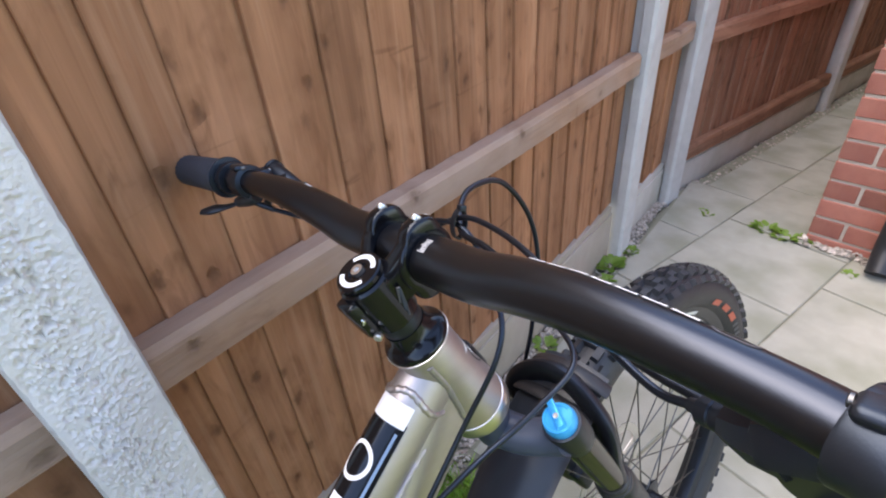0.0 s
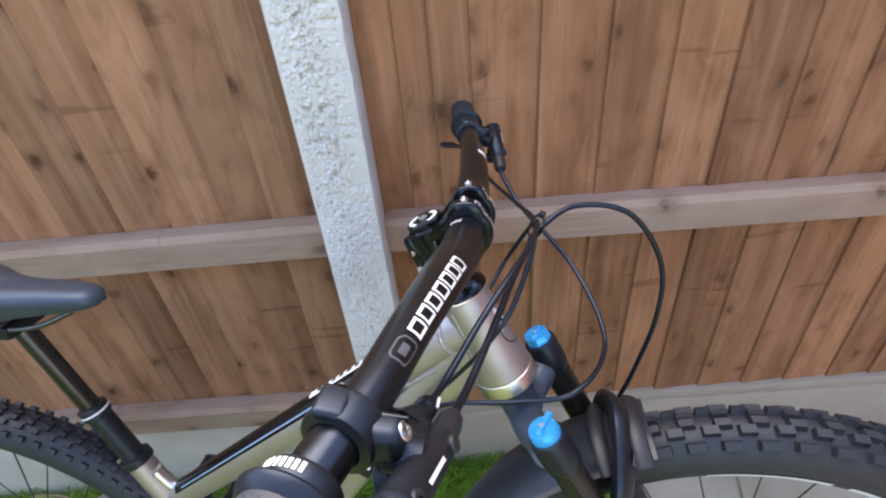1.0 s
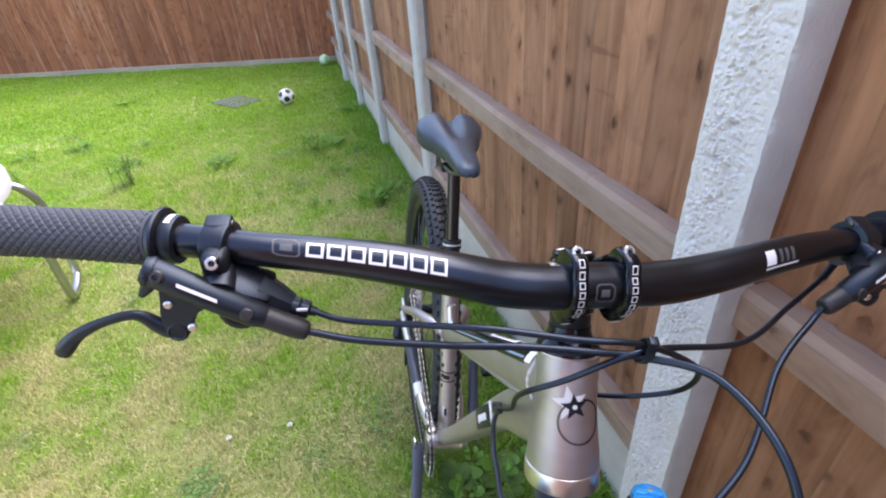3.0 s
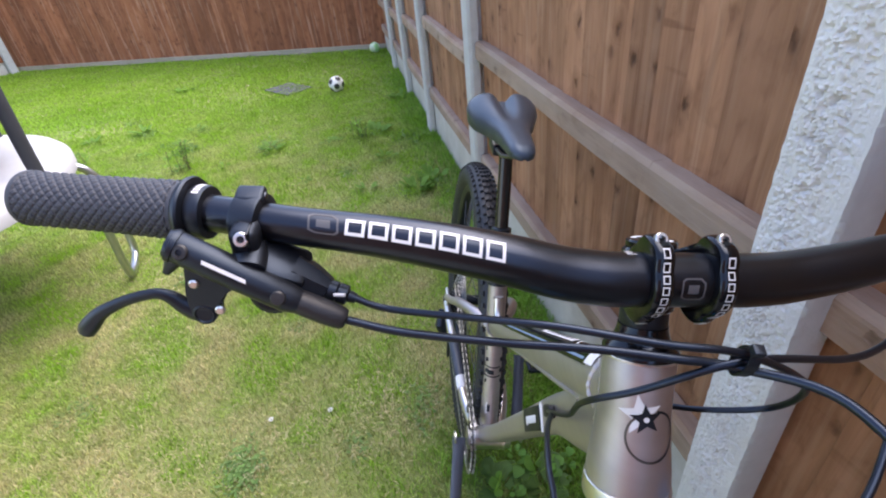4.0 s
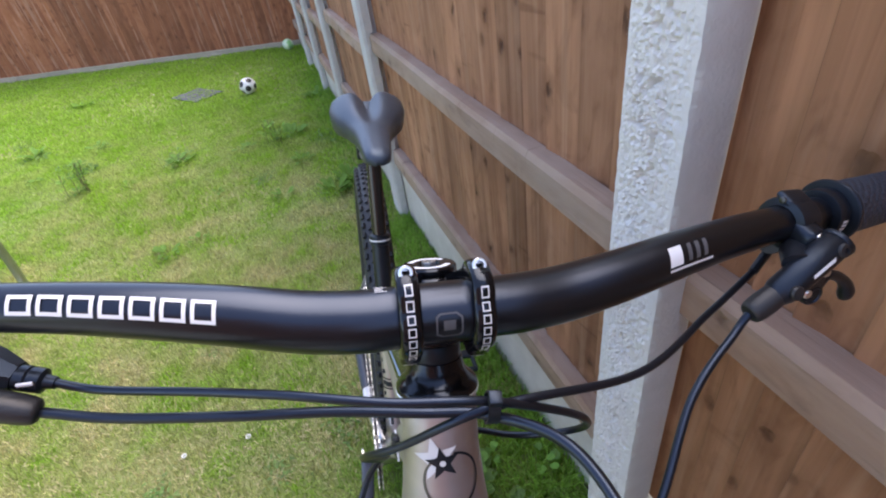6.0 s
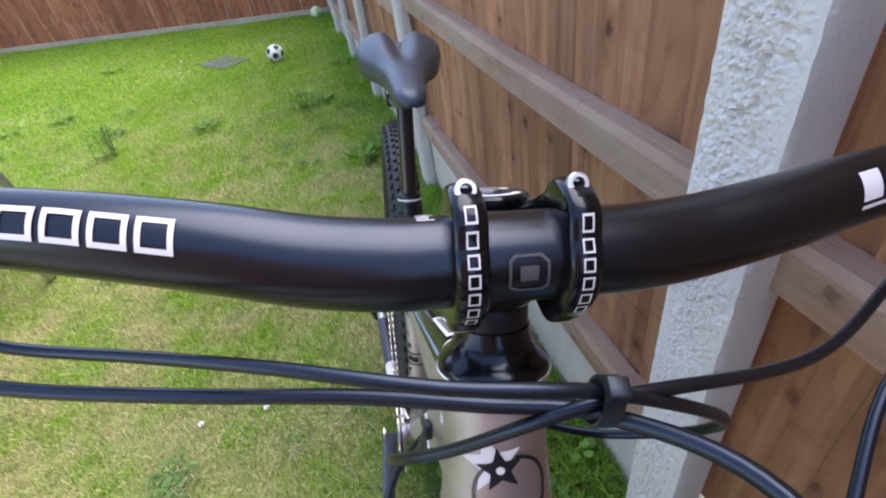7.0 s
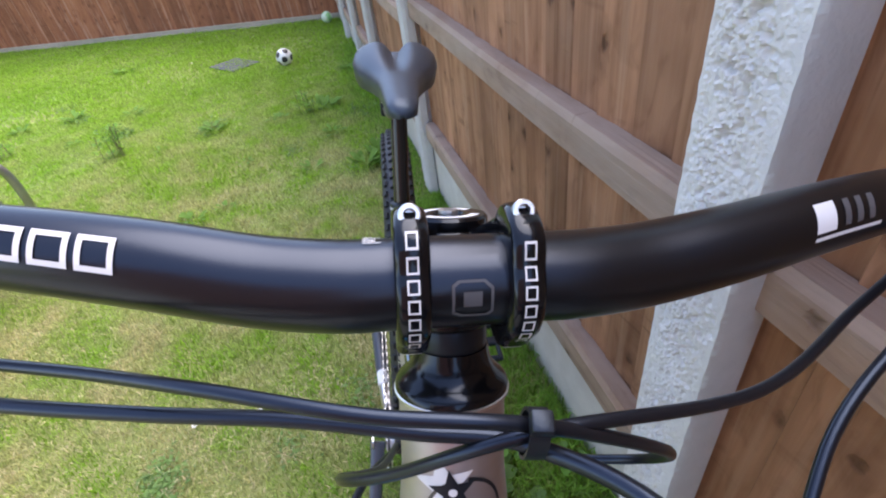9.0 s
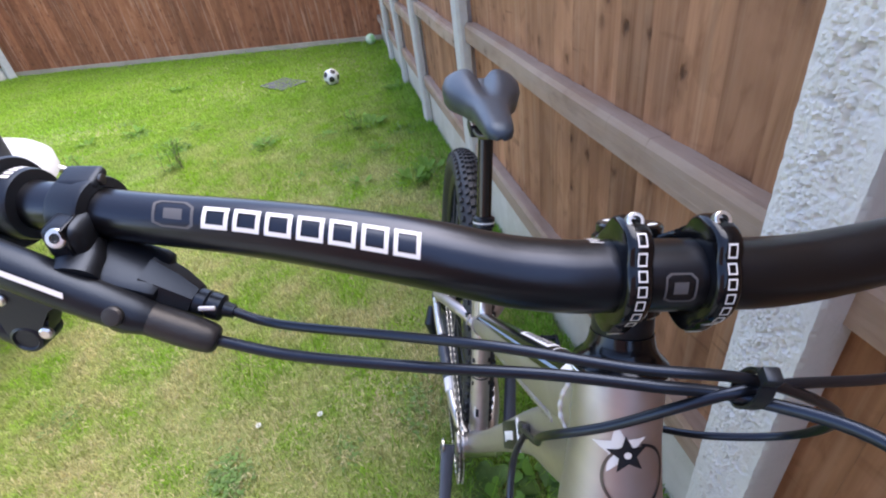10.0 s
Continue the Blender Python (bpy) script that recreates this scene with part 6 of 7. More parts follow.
for k, a in enumerate((102, 96)):
    bm = bmesh.new()
    g = []
    for j in range(17):
        y = (j / 16 - 0.5) * 0.104
        rr = FR + 0.0215 - 7.5 * y * y
        g.append((FA[0] + (rr) * math.cos(radians(a + 16)), y, FA[2] + rr * math.sin(radians(a + 16)), 0.0058))
    sweep(bm, g, 12, squash=(1.8, 0.7))
    bmesh.ops.recalc_face_normals(bm, faces=bm.faces[:])
    part("strap", bm, "plastic", guard)
part("brake_caliper", boxed((-0.02, -0.014, -0.030), (0.022, 0.014, 0.030), 0.007, 3, Matrix.Translation((0.262, 0.048, 0.500)) @ Matrix.Rotation(radians(-25), 4, "Y")), "satin", fork)

# seatpost and saddle ----------------------------------------------------
part("seatpost", tube([tuple(SEAT(0.745)), tuple(SEAT(0.918))], 0.0128, 28, smooth=False), "stanchion", bike, "black dropper seatpost")
part("post_sleeve", tube([(*SEAT(0.672), 0.0160), (*SEAT(0.690), 0.0158), (*SEAT(0.755), 0.0158), (*SEAT(0.757), 0.0190), (*SEAT(0.772), 0.0190), (*SEAT(0.774), 0.0150)], 0, 28, smooth=False), "satin", bike)
part("sleeve_print", tube([(*SEAT(0.7632), 0.01925), (*SEAT(0.7658), 0.01925)], 0, 28, smooth=False), "white", bike)
clampr = part("seat_clamp", turned([(0.0190, 0), (0.0218, 0.001), (0.0218, 0.013), (0.0190, 0.014)], along(SEAT(0.664), SEAT(0.70)), 32), "satin", bike)
part("clamp_bolt", tube([tuple(SEAT(0.670) + Vector((-0.022, -0.010, 0))), tuple(SEAT(0.670) + Vector((-0.022, 0.010, 0)))], 0.004, 12, smooth=False), "steel", clampr)

bm = bmesh.new()
N_U, N_V = 34, 22
top, bot = [], []
for i in range(N_U + 1):
    t = (i / N_U) ** 1.5
    u = -0.450 - 0.270 * t
    half = float(np.interp(t, (0, 0.012, 0.035, 0.07, 0.2, 0.4, 0.55, 0.68, 0.80, 0.90, 0.96, 1.0), (0.003, 0.012, 0.0185, 0.0215, 0.025, 0.030, 0.042, 0.060, 0.071, 0.072, 0.064, 0.042)))
    crown = float(np.interp(t, (0, 0.012, 0.035, 0.08, 0.2, 0.5, 0.8, 0.95, 1.0), (0.956, 0.962, 0.967, 0.970, 0.972, 0.974, 0.986, 0.990, 0.980)))
    depth = float(np.interp(t, (0, 0.03, 0.1, 0.4, 0.7, 0.95, 1.0), (0.001, 0.007, 0.014, 0.024, 0.034, 0.028, 0.016)))
    ra, rb = [], []
    for j in range(N_V + 1):
        f = j / N_V * 2 - 1
        v = half * f
        groove = 0.0
        if t > 0.45:
            groove = 0.022 * min(1, (t - 0.45) / 0.35) * math.exp(-(v / 0.013) ** 2)
        back = 0.0
        if t > 0.86:
            back = 0.030 * ((t - 0.86) / 0.14) * math.exp(-(v / 0.022) ** 2)
        dome = (0.36 * half) * abs(f) ** 3
        ra.append(bm.verts.new((u + back, v, crown - dome - groove)))
        rb.append(bm.verts.new((u + back, v * 0.93, crown - dome - depth * (0.35 + 0.65 * abs(f) ** 1.5) - 0.006)))
    top.append(ra)
    bot.append(rb)
for i in range(N_U):
    for j in range(N_V):
        bm.faces.new((top[i][j], top[i][j + 1], top[i + 1][j + 1], top[i + 1][j]))
        bm.faces.new((bot[i][j + 1], bot[i][j], bot[i + 1][j], bot[i + 1][j + 1]))
    for j in (0, N_V):
        bm.faces.new((top[i][j], top[i + 1][j], bot[i + 1][j], bot[i][j]))
for i in (0, N_U):
    for j in range(N_V):
        bm.faces.new((top[i][j], bot[i][j], bot[i][j + 1], top[i][j + 1]))
bmesh.ops.recalc_face_normals(bm, faces=bm.faces[:])
for _ in range(2):
    bmesh.ops.smooth_vert(bm, verts=bm.verts[:], factor=0.5, use_axis_x=True, use_axis_y=True, use_axis_z=True)
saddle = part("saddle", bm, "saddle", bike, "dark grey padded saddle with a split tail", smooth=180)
for s in (-1, 1):
    part("saddle_rail", tube([(-0.490, s * 0.010, 0.940), (-0.54, s * 0.018, 0.922), (-0.60, s * 0.022, 0.918), (-0.66, s * 0.022, 0.920), (-0.695, s * 0.036, 0.942)], 0.0036, 12, 6), "dark_steel", saddle)
part("rail_clamp", boxed((-0.030, -0.028, -0.010), (0.024, 0.028, 0.010), 0.005, 2, Matrix.Translation((-0.600, 0, 0.914))), "satin", saddle)
part("rail_clamp_top", boxed((-0.016, -0.026, 0.006), (0.016, 0.026, 0.012), 0.003, 2, Matrix.Translation((-0.600, 0, 0.914))), "steel", saddle)

# drivetrain ---------------------------------------------------------------
ring_m = Matrix.Translation(BB + Vector((0, -0.041, 0))) @ Matrix.Rotation(radians(90), 4, "X")
bm = bmesh.new()
lathe(bm, [(0.052, -0.002), (0.064, -0.002), (0.064, 0.002), (0.052, 0.002)], None, 64, True)
for k in range(32):
    a = 2 * math.pi * k / 32
    box(bm, (0.063, -0.0032, -0.0012), (0.0705, 0.0032, 0.0012), m=Matrix.Rotation(a, 4, "Z"))
for k in range(4):
    box(bm, (0.012, -0.007, -0.0018), (0.056, 0.007, 0.0018), m=Matrix.Rotation(k * math.pi / 2 + 0.4, 4, "Z"))
bmesh.ops.transform(bm, matrix=ring_m, verts=bm.verts[:])
cranks = part("crankset", bm, "dark_steel", bike, "chainring with black cranks")
PED = Vector((0.130, 0, -0.114))
for s in (-1, 1):
    d = PED * (1 if s < 0 else -1)
    a = BB + Vector((0, s * 0.062, 0))
    b_ = BB + d + Vector((0, s * 0.078, 0))
    arm = part("crank_arm", tube([(*a, 0.0155), (*(a.lerp(b_, 0.2)), 0.013), (*(a.lerp(b_, 0.85)), 0.0115), (*b_, 0.0135)], 0, 16, 6, squash=(0.62, 1.0), up=(0, 1, 0)), "crank", cranks)
    part("axle_cap", turned([(0.014, 0), (0.014, 0.003), (0.011, 0.004)], along(a + Vector((0, s * 0.008, 0)), a + Vector((0, s, 0))), 24), "steel", arm)
    pedal = bmesh.new()
    pc = b_ + Vector((0, s * 0.062, 0))
    for x0, x1, y0, y1 in ((-0.050, -0.040, -0.046, 0.046), (0.040, 0.050, -0.046, 0.046), (-0.050, 0.050, -0.050, -0.042), (-0.050, 0.050, 0.042, 0.050), (-0.010, 0.010, -0.046, 0.046)):
        box(pedal, (x0, y0, -0.006), (x1, y1, 0.006), 0.0025, 1, Matrix.Translation(pc))
    for x in (-0.045, 0.045):
        for y in (-0.040, -0.014, 0.014, 0.040):
            box(pedal, (x - 0.0015, y - 0.0015, -0.010), (x + 0.0015, y + 0.0015, 0.010), m=Matrix.Translation(pc))
    part("pedal", pedal, "satin", cranks, "black flat pedal with pins")
# chain as two runs of links
def chain_run(a, b_, n, odd):
    bm = bmesh.new()
    a, b_ = Vector(a), Vector(b_)
    m0 = along(a, b_)
    ln = (b_ - a).length
    for k in range(odd, n, 2):
        z = ln * k / n
        wd = 0.0024 if k % 2 else 0.0040
        for sg in (-1, 1):
            box(bm, (-0.0040, sg * wd - 0.0009, z), (0.0040, sg * wd + 0.0009, z + ln / n * 1.05), m=m0)
    return bm


for a, b_ in ((BB + Vector((0.006, -0.041, 0.068)), Vector((RA[0], -0.044, RA[2] + 0.058))), (BB + Vector((0.0, -0.041, -0.068)), Vector((RA[0] + 0.03, -0.046, 0.235)))):
    chain = part("chain", chain_run(a, b_, 46, 0), "steel", cranks, "dark steel chain with bright links")
    part("inner_links", chain_run(a, b_, 46, 1), "dark_steel", chain)
# the chain's links round the front of the chainring
bm = bmesh.new()
for k in range(17):
    m = ring_m @ Matrix.Rotation(radians(-96 + 12 * k), 4, "Z")
    for sg in (-1, 1):
        box(bm, (0.0645, -0.0042, sg * 0.0040 - 0.0009), (0.0725, 0.0042, sg * 0.0040 + 0.0009), m=m)
part("chain", bm, "steel", cranks)
bm = turned([(0.018, 0.0), (0.082, 0.002), (0.078, 0.006), (0.020, 0.036), (0.016, 0.037)], Matrix.Translation((RA[0], -0.0225, RA[2])) @ Matrix.Rotation(radians(90), 4, "X"), 36)
part("sprocket_carrier", bm, "satin", bike)
bm = bmesh.new()
for k in range(10):
    r = 0.022 + 0.0075 * k
    y = -0.024 - 0.0034 * (9 - k)
    lathe(bm, [(r - 0.006, -0.0008), (r, -0.0008), (r, 0.0008), (r - 0.006, 0.0008)], Matrix.Translation((RA[0], y, RA[2])) @ Matrix.Rotation(radians(90), 4, "X"), 36, True)
    for q in range(14 + 2 * k):
        box(bm, (r - 0.001, -0.0018, -0.0008), (r + 0.0035, 0.0018, 0.0008), m=Matrix.Translation((RA[0], y, RA[2])) @ Matrix.Rotation(radians(90), 4, "X") @ Matrix.Rotation(2 * math.pi * q / (14 + 2 * k), 4, "Z"))
part("cassette", bm, "steel", bike, "stack of steel sprockets")
bm = bmesh.new()
sweep(bm, [(RA[0] + 0.005, -0.075, RA[2] - 0.03, 0.012), (RA[0] + 0.03, -0.080, RA[2] - 0.065, 0.017), (RA[0] + 0.035, -0.070, RA[2] - 0.10, 0.012)], 14)
box(bm, (-0.010, -0.004, -0.045), (0.010, 0.004, 0.045), 0.004, 2, Matrix.Translation((RA[0] + 0.030, -0.056, 0.255)) @ Matrix.Rotation(radians(-18), 4, "Y"))
bmesh.ops.recalc_face_normals(bm, faces=bm.faces[:])
part("derailleur", bm, "satin", bike, "black rear derailleur")
part("stay_decal", tube([(-0.515, -0.0462, 0.350, 0.0126), (-0.532, -0.0475, 0.352, 0.0126), (-0.548, -0.0485, 0.354, 0.0126)], 0, 16, 5), "white", bike, "white stay protector")
part("stay_guard", tube([(-0.548, -0.0485, 0.354, 0.0140), (-0.61, -0.053, 0.362, 0.0145), (-0.665, -0.0585, 0.369, 0.0135)], 0, 16, 5), "crank", bike, "dark grey rubber stay guard")

# ---------------------------------------------------------------- things on the lawn
def ico_centres():
    g = (1 + 5 ** 0.5) / 2
    return [Vector(v).normalized() for a in (-1, 1) for b_ in (-g, g) for v in ((0, a, b_), (a, b_, 0), (b_, 0, a))]


def football():
    R_ = 0.073
    bm = bmesh.new()
    bmesh.ops.create_icosphere(bm, subdivisions=5, radius=R_)
    cs = ico_centres()
    for f in bm.faces:
        d = max(f.calc_center_median().normalized().dot(c) for c in cs)
        f.material_index = 1 if d > 0.935 else 0
    ob = mesh_object("football", bm, ["ball_white", "ball_black"], smooth=180)
    ob.matrix_basis = pose(-4.45, -0.70, R_ - 0.006, 20, 35, 10)
    return tagged(ob, "white football with black panels lying on the grass", "ball", "balls")


football()
bm = bmesh.new()
bmesh.ops.create_icosphere(bm, subdivisions=4, radius=0.062)
ob = mesh_object("play_ball", bm, "ball_green", smooth=180)
ob.matrix_basis = pose(-5.97, -0.19, 0.056)
tagged(ob, "pale green ball in the corner of the fences", "ball", "balls")

bm = boxed((-0.21, -0.15, 0.0), (0.21, 0.15, 0.010), 0.003, 2)
mat_ob = mesh_object("drain_cover", bm, "mat", smooth=30)
mat_ob.matrix_basis = pose(-4.83, -1.19, -0.008, 0, 0, 36)
tagged(mat_ob, "flat grey slab cover set in the lawn", "cover")


def trampoline():
    c, R_, z = Vector((-1.64, -2.54, 0)), 0.74, 0.56
    tr = thing("trampoline", "round garden trampoline with white edge padding and dark safety net", "trampoline", at=Matrix.Translation(c))
    prof = [(R_ - 0.30, z + 0.01), (R_ - 0.27, z + 0.028), (R_ - 0.15, z + 0.035), (R_ - 0.02, z + 0.022), (R_ + 0.005, z - 0.005), (R_ + 0.004, z - 0.05), (R_ - 0.012, z - 0.055), (R_ - 0.015, z - 0.01), (R_ - 0.28, z + 0.0)]
    part("edge_pad", turned(prof, None, 80, True), "pad", tr, "white padded skirt", smooth=50)
    part("jump_mat", turned([(R_ - 0.29, z), (R_ - 0.29, z + 0.008)], None, 64), "jump", tr)
    part("frame_ring", turned([(R_ - 0.02 + 0.02 * math.cos(a), z - 0.03 + 0.02 * math.sin(a)) for a in np.linspace(0, 6.283, 9)[:-1]], None, 72, True), "galv", tr)
    for k in range(3):
        a = radians(101 + 120 * k)
        p = [(math.cos(a + d) * r_, math.sin(a + d) * r_, h) for d, r_, h in ((-0.16, R_ - 0.02, z - 0.04), (-0.16, R_ + 0.03, z - 0.09), (-0.16, R_ + 0.06, 0.36), (-0.15, R_ + 0.05, 0.07), (-0.08, R_ + 0.04, 0.018), (0.08, R_ + 0.04, 0.018), (0.15, R_ + 0.05, 0.07), (0.16, R_ + 0.06, 0.36), (0.16, R_ + 0.03, z - 0.09), (0.16, R_ - 0.02, z - 0.04))]
        part("leg", tube(p, 0.017, 12, 6), "galv", tr, "bent galvanised steel leg")
    for k in range(5):
        a = radians(90 + 72 * k)
        part("net_pole", tube([(math.cos(a) * (R_ - 0.06), math.sin(a) * (R_ - 0.06), z - 0.02), (math.cos(a) * (R_ - 0.04), math.sin(a) * (R_ - 0.04), 1.3), (math.cos(a) * (R_ - 0.16), math.sin(a) * (R_ - 0.16), 2.1)], 0.026, 14, 6), "foam", tr, "foam-covered pole")
    bm = bmesh.new()
    n = 72
    lo = [bm.verts.new(((R_ - 0.27) * math.cos(2 * math.pi * k / n), (R_ - 0.27) * math.sin(2 * math.pi * k / n), z + 0.02)) for k in range(n)]
    mi = [bm.verts.new(((R_ - 0.14) * math.cos(2 * math.pi * k / n), (R_ - 0.14) * math.sin(2 * math.pi * k / n), z + 0.32)) for k in range(n)]
    hi = [bm.verts.new(((R_ - 0.14) * math.cos(2 * math.pi * k / n), (R_ - 0.14) * math.sin(2 * math.pi * k / n), 2.05)) for k in range(n)]
    for a, c_ in ((lo, mi), (mi, hi)):
        for k in range(n):
            bm.faces.new((a[k], a[(k + 1) % n], c_[(k + 1) % n], c_[k]))
    part("safety_net", bm, "net", tr, "dark mesh safety net", smooth=180)
    return tr


trampoline()

# ---------------------------------------------------------------- gravel, weeds, grass
def pebbles(spots, seed):
    rng = random.Random(seed)
    base = bmesh.new()
    bmesh.ops.create_icosphere(base, subdivisions=1, radius=1.0)
    bv = [v.co.copy() for v in base.verts]
    bf = [[v.index for v in f.verts] for f in base.faces]
    base.free()
    verts, faces = [], []
    for x, y, z, s in spots:
        m = Matrix.Rotation(rng.uniform(0, 6.28), 3, "Z") @ Matrix.Rotation(rng.uniform(-0.6, 0.6), 3, "X")
        sc = Vector((s * rng.uniform(0.7, 1.5), s * rng.uniform(0.7, 1.1), s * rng.uniform(0.45, 0.8)))
        o = len(verts)
        for v in bv:
            q = Vector((v.x * sc.x, v.y * sc.y, v.z * sc.z)) * rng.uniform(0.85, 1.12)
            q = m @ q
            verts.append((q.x + x, q.y + y, q.z + z))
        faces += [[i + o for i in f] for f in bf]
    return verts, faces


_rng = random.Random(17)
spots = []
for _ in range(2400):
    x = _rng.uniform(0.50, 2.40)
    spots.append((x, -0.035 - 0.10 * _rng.random() ** 1.3 * (0.8 + 0.4 * math.sin(x * 5)), 0.006 + 0.012 * _rng.random(), _rng.uniform(0.004, 0.009)))
for _ in range(800):
    s = _rng.uniform(0.1, 4.6)
    p = on_turn(s, -0.04 - 0.07 * _rng.random())
    spots.append((p[0], p[1], 0.010 + 0.012 * _rng.random(), _rng.uniform(0.004, 0.009)))
for _ in range(330):
    y = -0.64 - 1.2 * _rng.random()
    spots.append((2.31 + (y + 0.66) * 0.14 - 0.02 - 0.09 * _rng.random(), y, 0.026 + 0.010 * _rng.random(), _rng.uniform(0.006, 0.013)))
v_, f_ = pebbles(spots, 3)
tagged(raw("gravel", v_, f_, "pebble"), "loose mixed pebbles along the foot of the fence", "gravel", kind="stuff")
bm = boxed((0.5, -0.16, -0.03), (2.45, -0.03, -0.002), 0.0)
tagged(mesh_object("soil_strip", bm, "joint"), "strip of dark soil under the gravel", "soil", kind="structure")


def leaf_rows(rng, size, up, long, spread):
    """Root, direction and form of one pointed leaf."""
    a = rng.uniform(0, 6.28)
    ln = size * (rng.uniform(0.33, 0.75) if long < 1 else rng.uniform(0.14, 0.34))
    rise = up * rng.uniform(0.4, 1.3)
    wd = ln * rng.uniform(0.16, 0.26) / long
    d = Vector((math.cos(a), math.sin(a), 0))
    s_ = Vector((-d.y, d.x, 0))
    o = Vector((rng.gauss(0, 0.62), rng.gauss(0, 0.45), 0)) * size if spread else d * (size * 0.5 * rng.random() ** 0.6)
    rows = []
    for t, w in ((0, 0.12), (0.25, 0.7), (0.55, 1.0), (0.8, 0.65), (1.0, 0.02)):
        c = o + d * (ln * t * (1 - 0.25 * rise * t)) + Vector((0, 0, ln * rise * (t - 0.45 * t * t)))
        fold = Vector((0, 0, wd * 0.35 * w))
        rows.append((c + s_ * wd * w + fold, c, c - s_ * wd * w + fold))
    return rows


def add_leaf(bm, rows, at=Vector((0, 0, 0))):
    vs_ = [[bm.verts.new(q + at) for q in r] for r in rows]
    for p, q in zip(vs_, vs_[1:]):
        bm.faces.new((p[0], p[1], q[1], q[0]))
        bm.faces.new((p[1], p[2], q[2], q[1]))


def weed(at, size, n, mat, seed, label, up, slim=0.55):
    """A tuft of broad leaves, each a part."""
    rng = random.Random(seed)
    w = thing("weed", label, "weed", "weeds", at=Matrix.Translation(at))
    for k in range(n):
        bm = bmesh.new()
        add_leaf(bm, leaf_rows(rng, size, up, slim, False))
        part("leaf", bm, mat, w, smooth=60)
    return w


bm = bmesh.new()
for k, (x, y, s, n, up) in enumerate(((-4.0, -2.32, 0.11, 34, 0.35), (-3.42, -1.87, 0.10, 40, 1.4), (-3.22, -1.24, 0.11, 36, 0.4), (-0.50, -1.11, 0.075, 90, 0.55), (-1.10, -0.96, 0.06, 20, 0.5),
                                      (-0.50, -0.775, 0.06, 18, 0.35), (-3.88, -1.86, 0.08, 18, 0.3), (-3.18, -0.47, 0.12, 36, 0.45), (-3.62, -2.02, 0.10, 30, 0.4), (-4.41, -2.56, 0.10, 28, 0.4),
                                      (-0.58, -0.56, 0.085, 34, 0.5), (-2.14, -0.22, 0.10, 40, 0.8), (-2.5, -0.7, 0.08, 26, 0.4), (-1.6, -1.5, 0.07, 22, 0.4), (-0.9, -1.7, 0.07, 26, 0.4), (-2.9, -0.25, 0.11, 30, 0.8))):
    rng = random.Random(100 + k)
    for _ in range(n * 3):
        add_leaf(bm, leaf_rows(rng, s * 0.95, up, 1.0, True), Vector((x, y, 0)))
tagged(mesh_object("lawn_weeds", bm, "leaf", smooth=60), "low small-leaved green weeds scattered in the lawn", "weeds", kind="stuff")
for k, (x, y, s, n) in enumerate(((-0.22, -0.30, 0.10, 34), (-0.26, -0.40, 0.08, 24), (-0.10, -0.22, 0.07, 22), (0.05, -0.33, 0.05, 16), (0.40, -0.14, 0.08, 26), (0.36, -0.08, 0.06, 18))):
    weed((x, y, 0.01), s, n, "leaf", 140 + k, "broad-leaved green weed beside the fence foot", 0.7)
for k, (x, y, s, n) in enumerate(((-0.317, -0.346, 0.055, 9), (-0.254, -0.285, 0.060, 10), (-0.258, -0.225, 0.045, 8), (-0.241, -0.385, 0.055, 9), (-0.396, -0.322, 0.045, 8), (-0.20, -0.10, 0.05, 8), (-0.04, -0.12, 0.045, 7), (-0.12, -0.30, 0.05, 8))):
    weed((x, y, 0.03), s, n, "broad_leaf", 180 + k, "broad-leaved bright green weed growing under the bicycle", 0.9, 0.5)
for k, (x, y, s, n) in enumerate(((1.66, -0.07, 0.085, 34), (1.80, -0.10, 0.055, 16), (1.10, -0.08, 0.060, 14), (1.285, -0.675, 0.05, 16), (2.39, -0.06, 0.05, 12), (2.26, -0.277, 0.04, 10), (2.27, -0.512, 0.075, 20), (1.95, 0.06, 0.06, 12), (2.235, -0.600, 0.07, 12), (2.245, -0.655, 0.055, 14), (2.08, -0.83, 0.045, 12), (2.30, -0.25, 0.03, 14), (1.55, -0.10, 0.05, 14))):
    weed((x, y, 0.02), s * 0.85, n * 2, "leaf_light", 160 + k, "bright green weed growing from the gravel", 0.75, 0.85)
def stalk_weed(at, height, n, seed):
    """Thin branching dry stems with small leaves up them."""
    rng = random.Random(seed)
    w = thing("stalk_weed", "tall thin dark weed stems standing in the lawn", "weed", "weeds", at=Matrix.Translation(at))
    for k in range(n):
        a, h, ln = rng.uniform(0, 6.28), height * rng.uniform(0.6, 1.0), rng.uniform(0.1, 0.35)
        d, o = Vector((math.cos(a), math.sin(a), 0)), Vector((rng.gauss(0, 0.03), rng.gauss(0, 0.03), 0))
        path = [o + Vector((0, 0, -0.01)), o + d * h * ln * 0.4 + Vector((0, 0, h * 0.5)), o + d * h * ln + Vector((0, 0, h))]
        part("stem", tube([tuple(p) for p in path], 0.0022, 8, 5), "stem", w)
        bm = bmesh.new()
        for j in range(9):
            t = rng.uniform(0.25, 1.0)
            p = o + d * h * ln * t * t + Vector((0, 0, h * t))
            add_leaf(bm, leaf_rows(rng, 0.055, 0.9, 0.8, False), p)
        part("leaves", bm, "lawn_leaf", w, smooth=60)
    return w


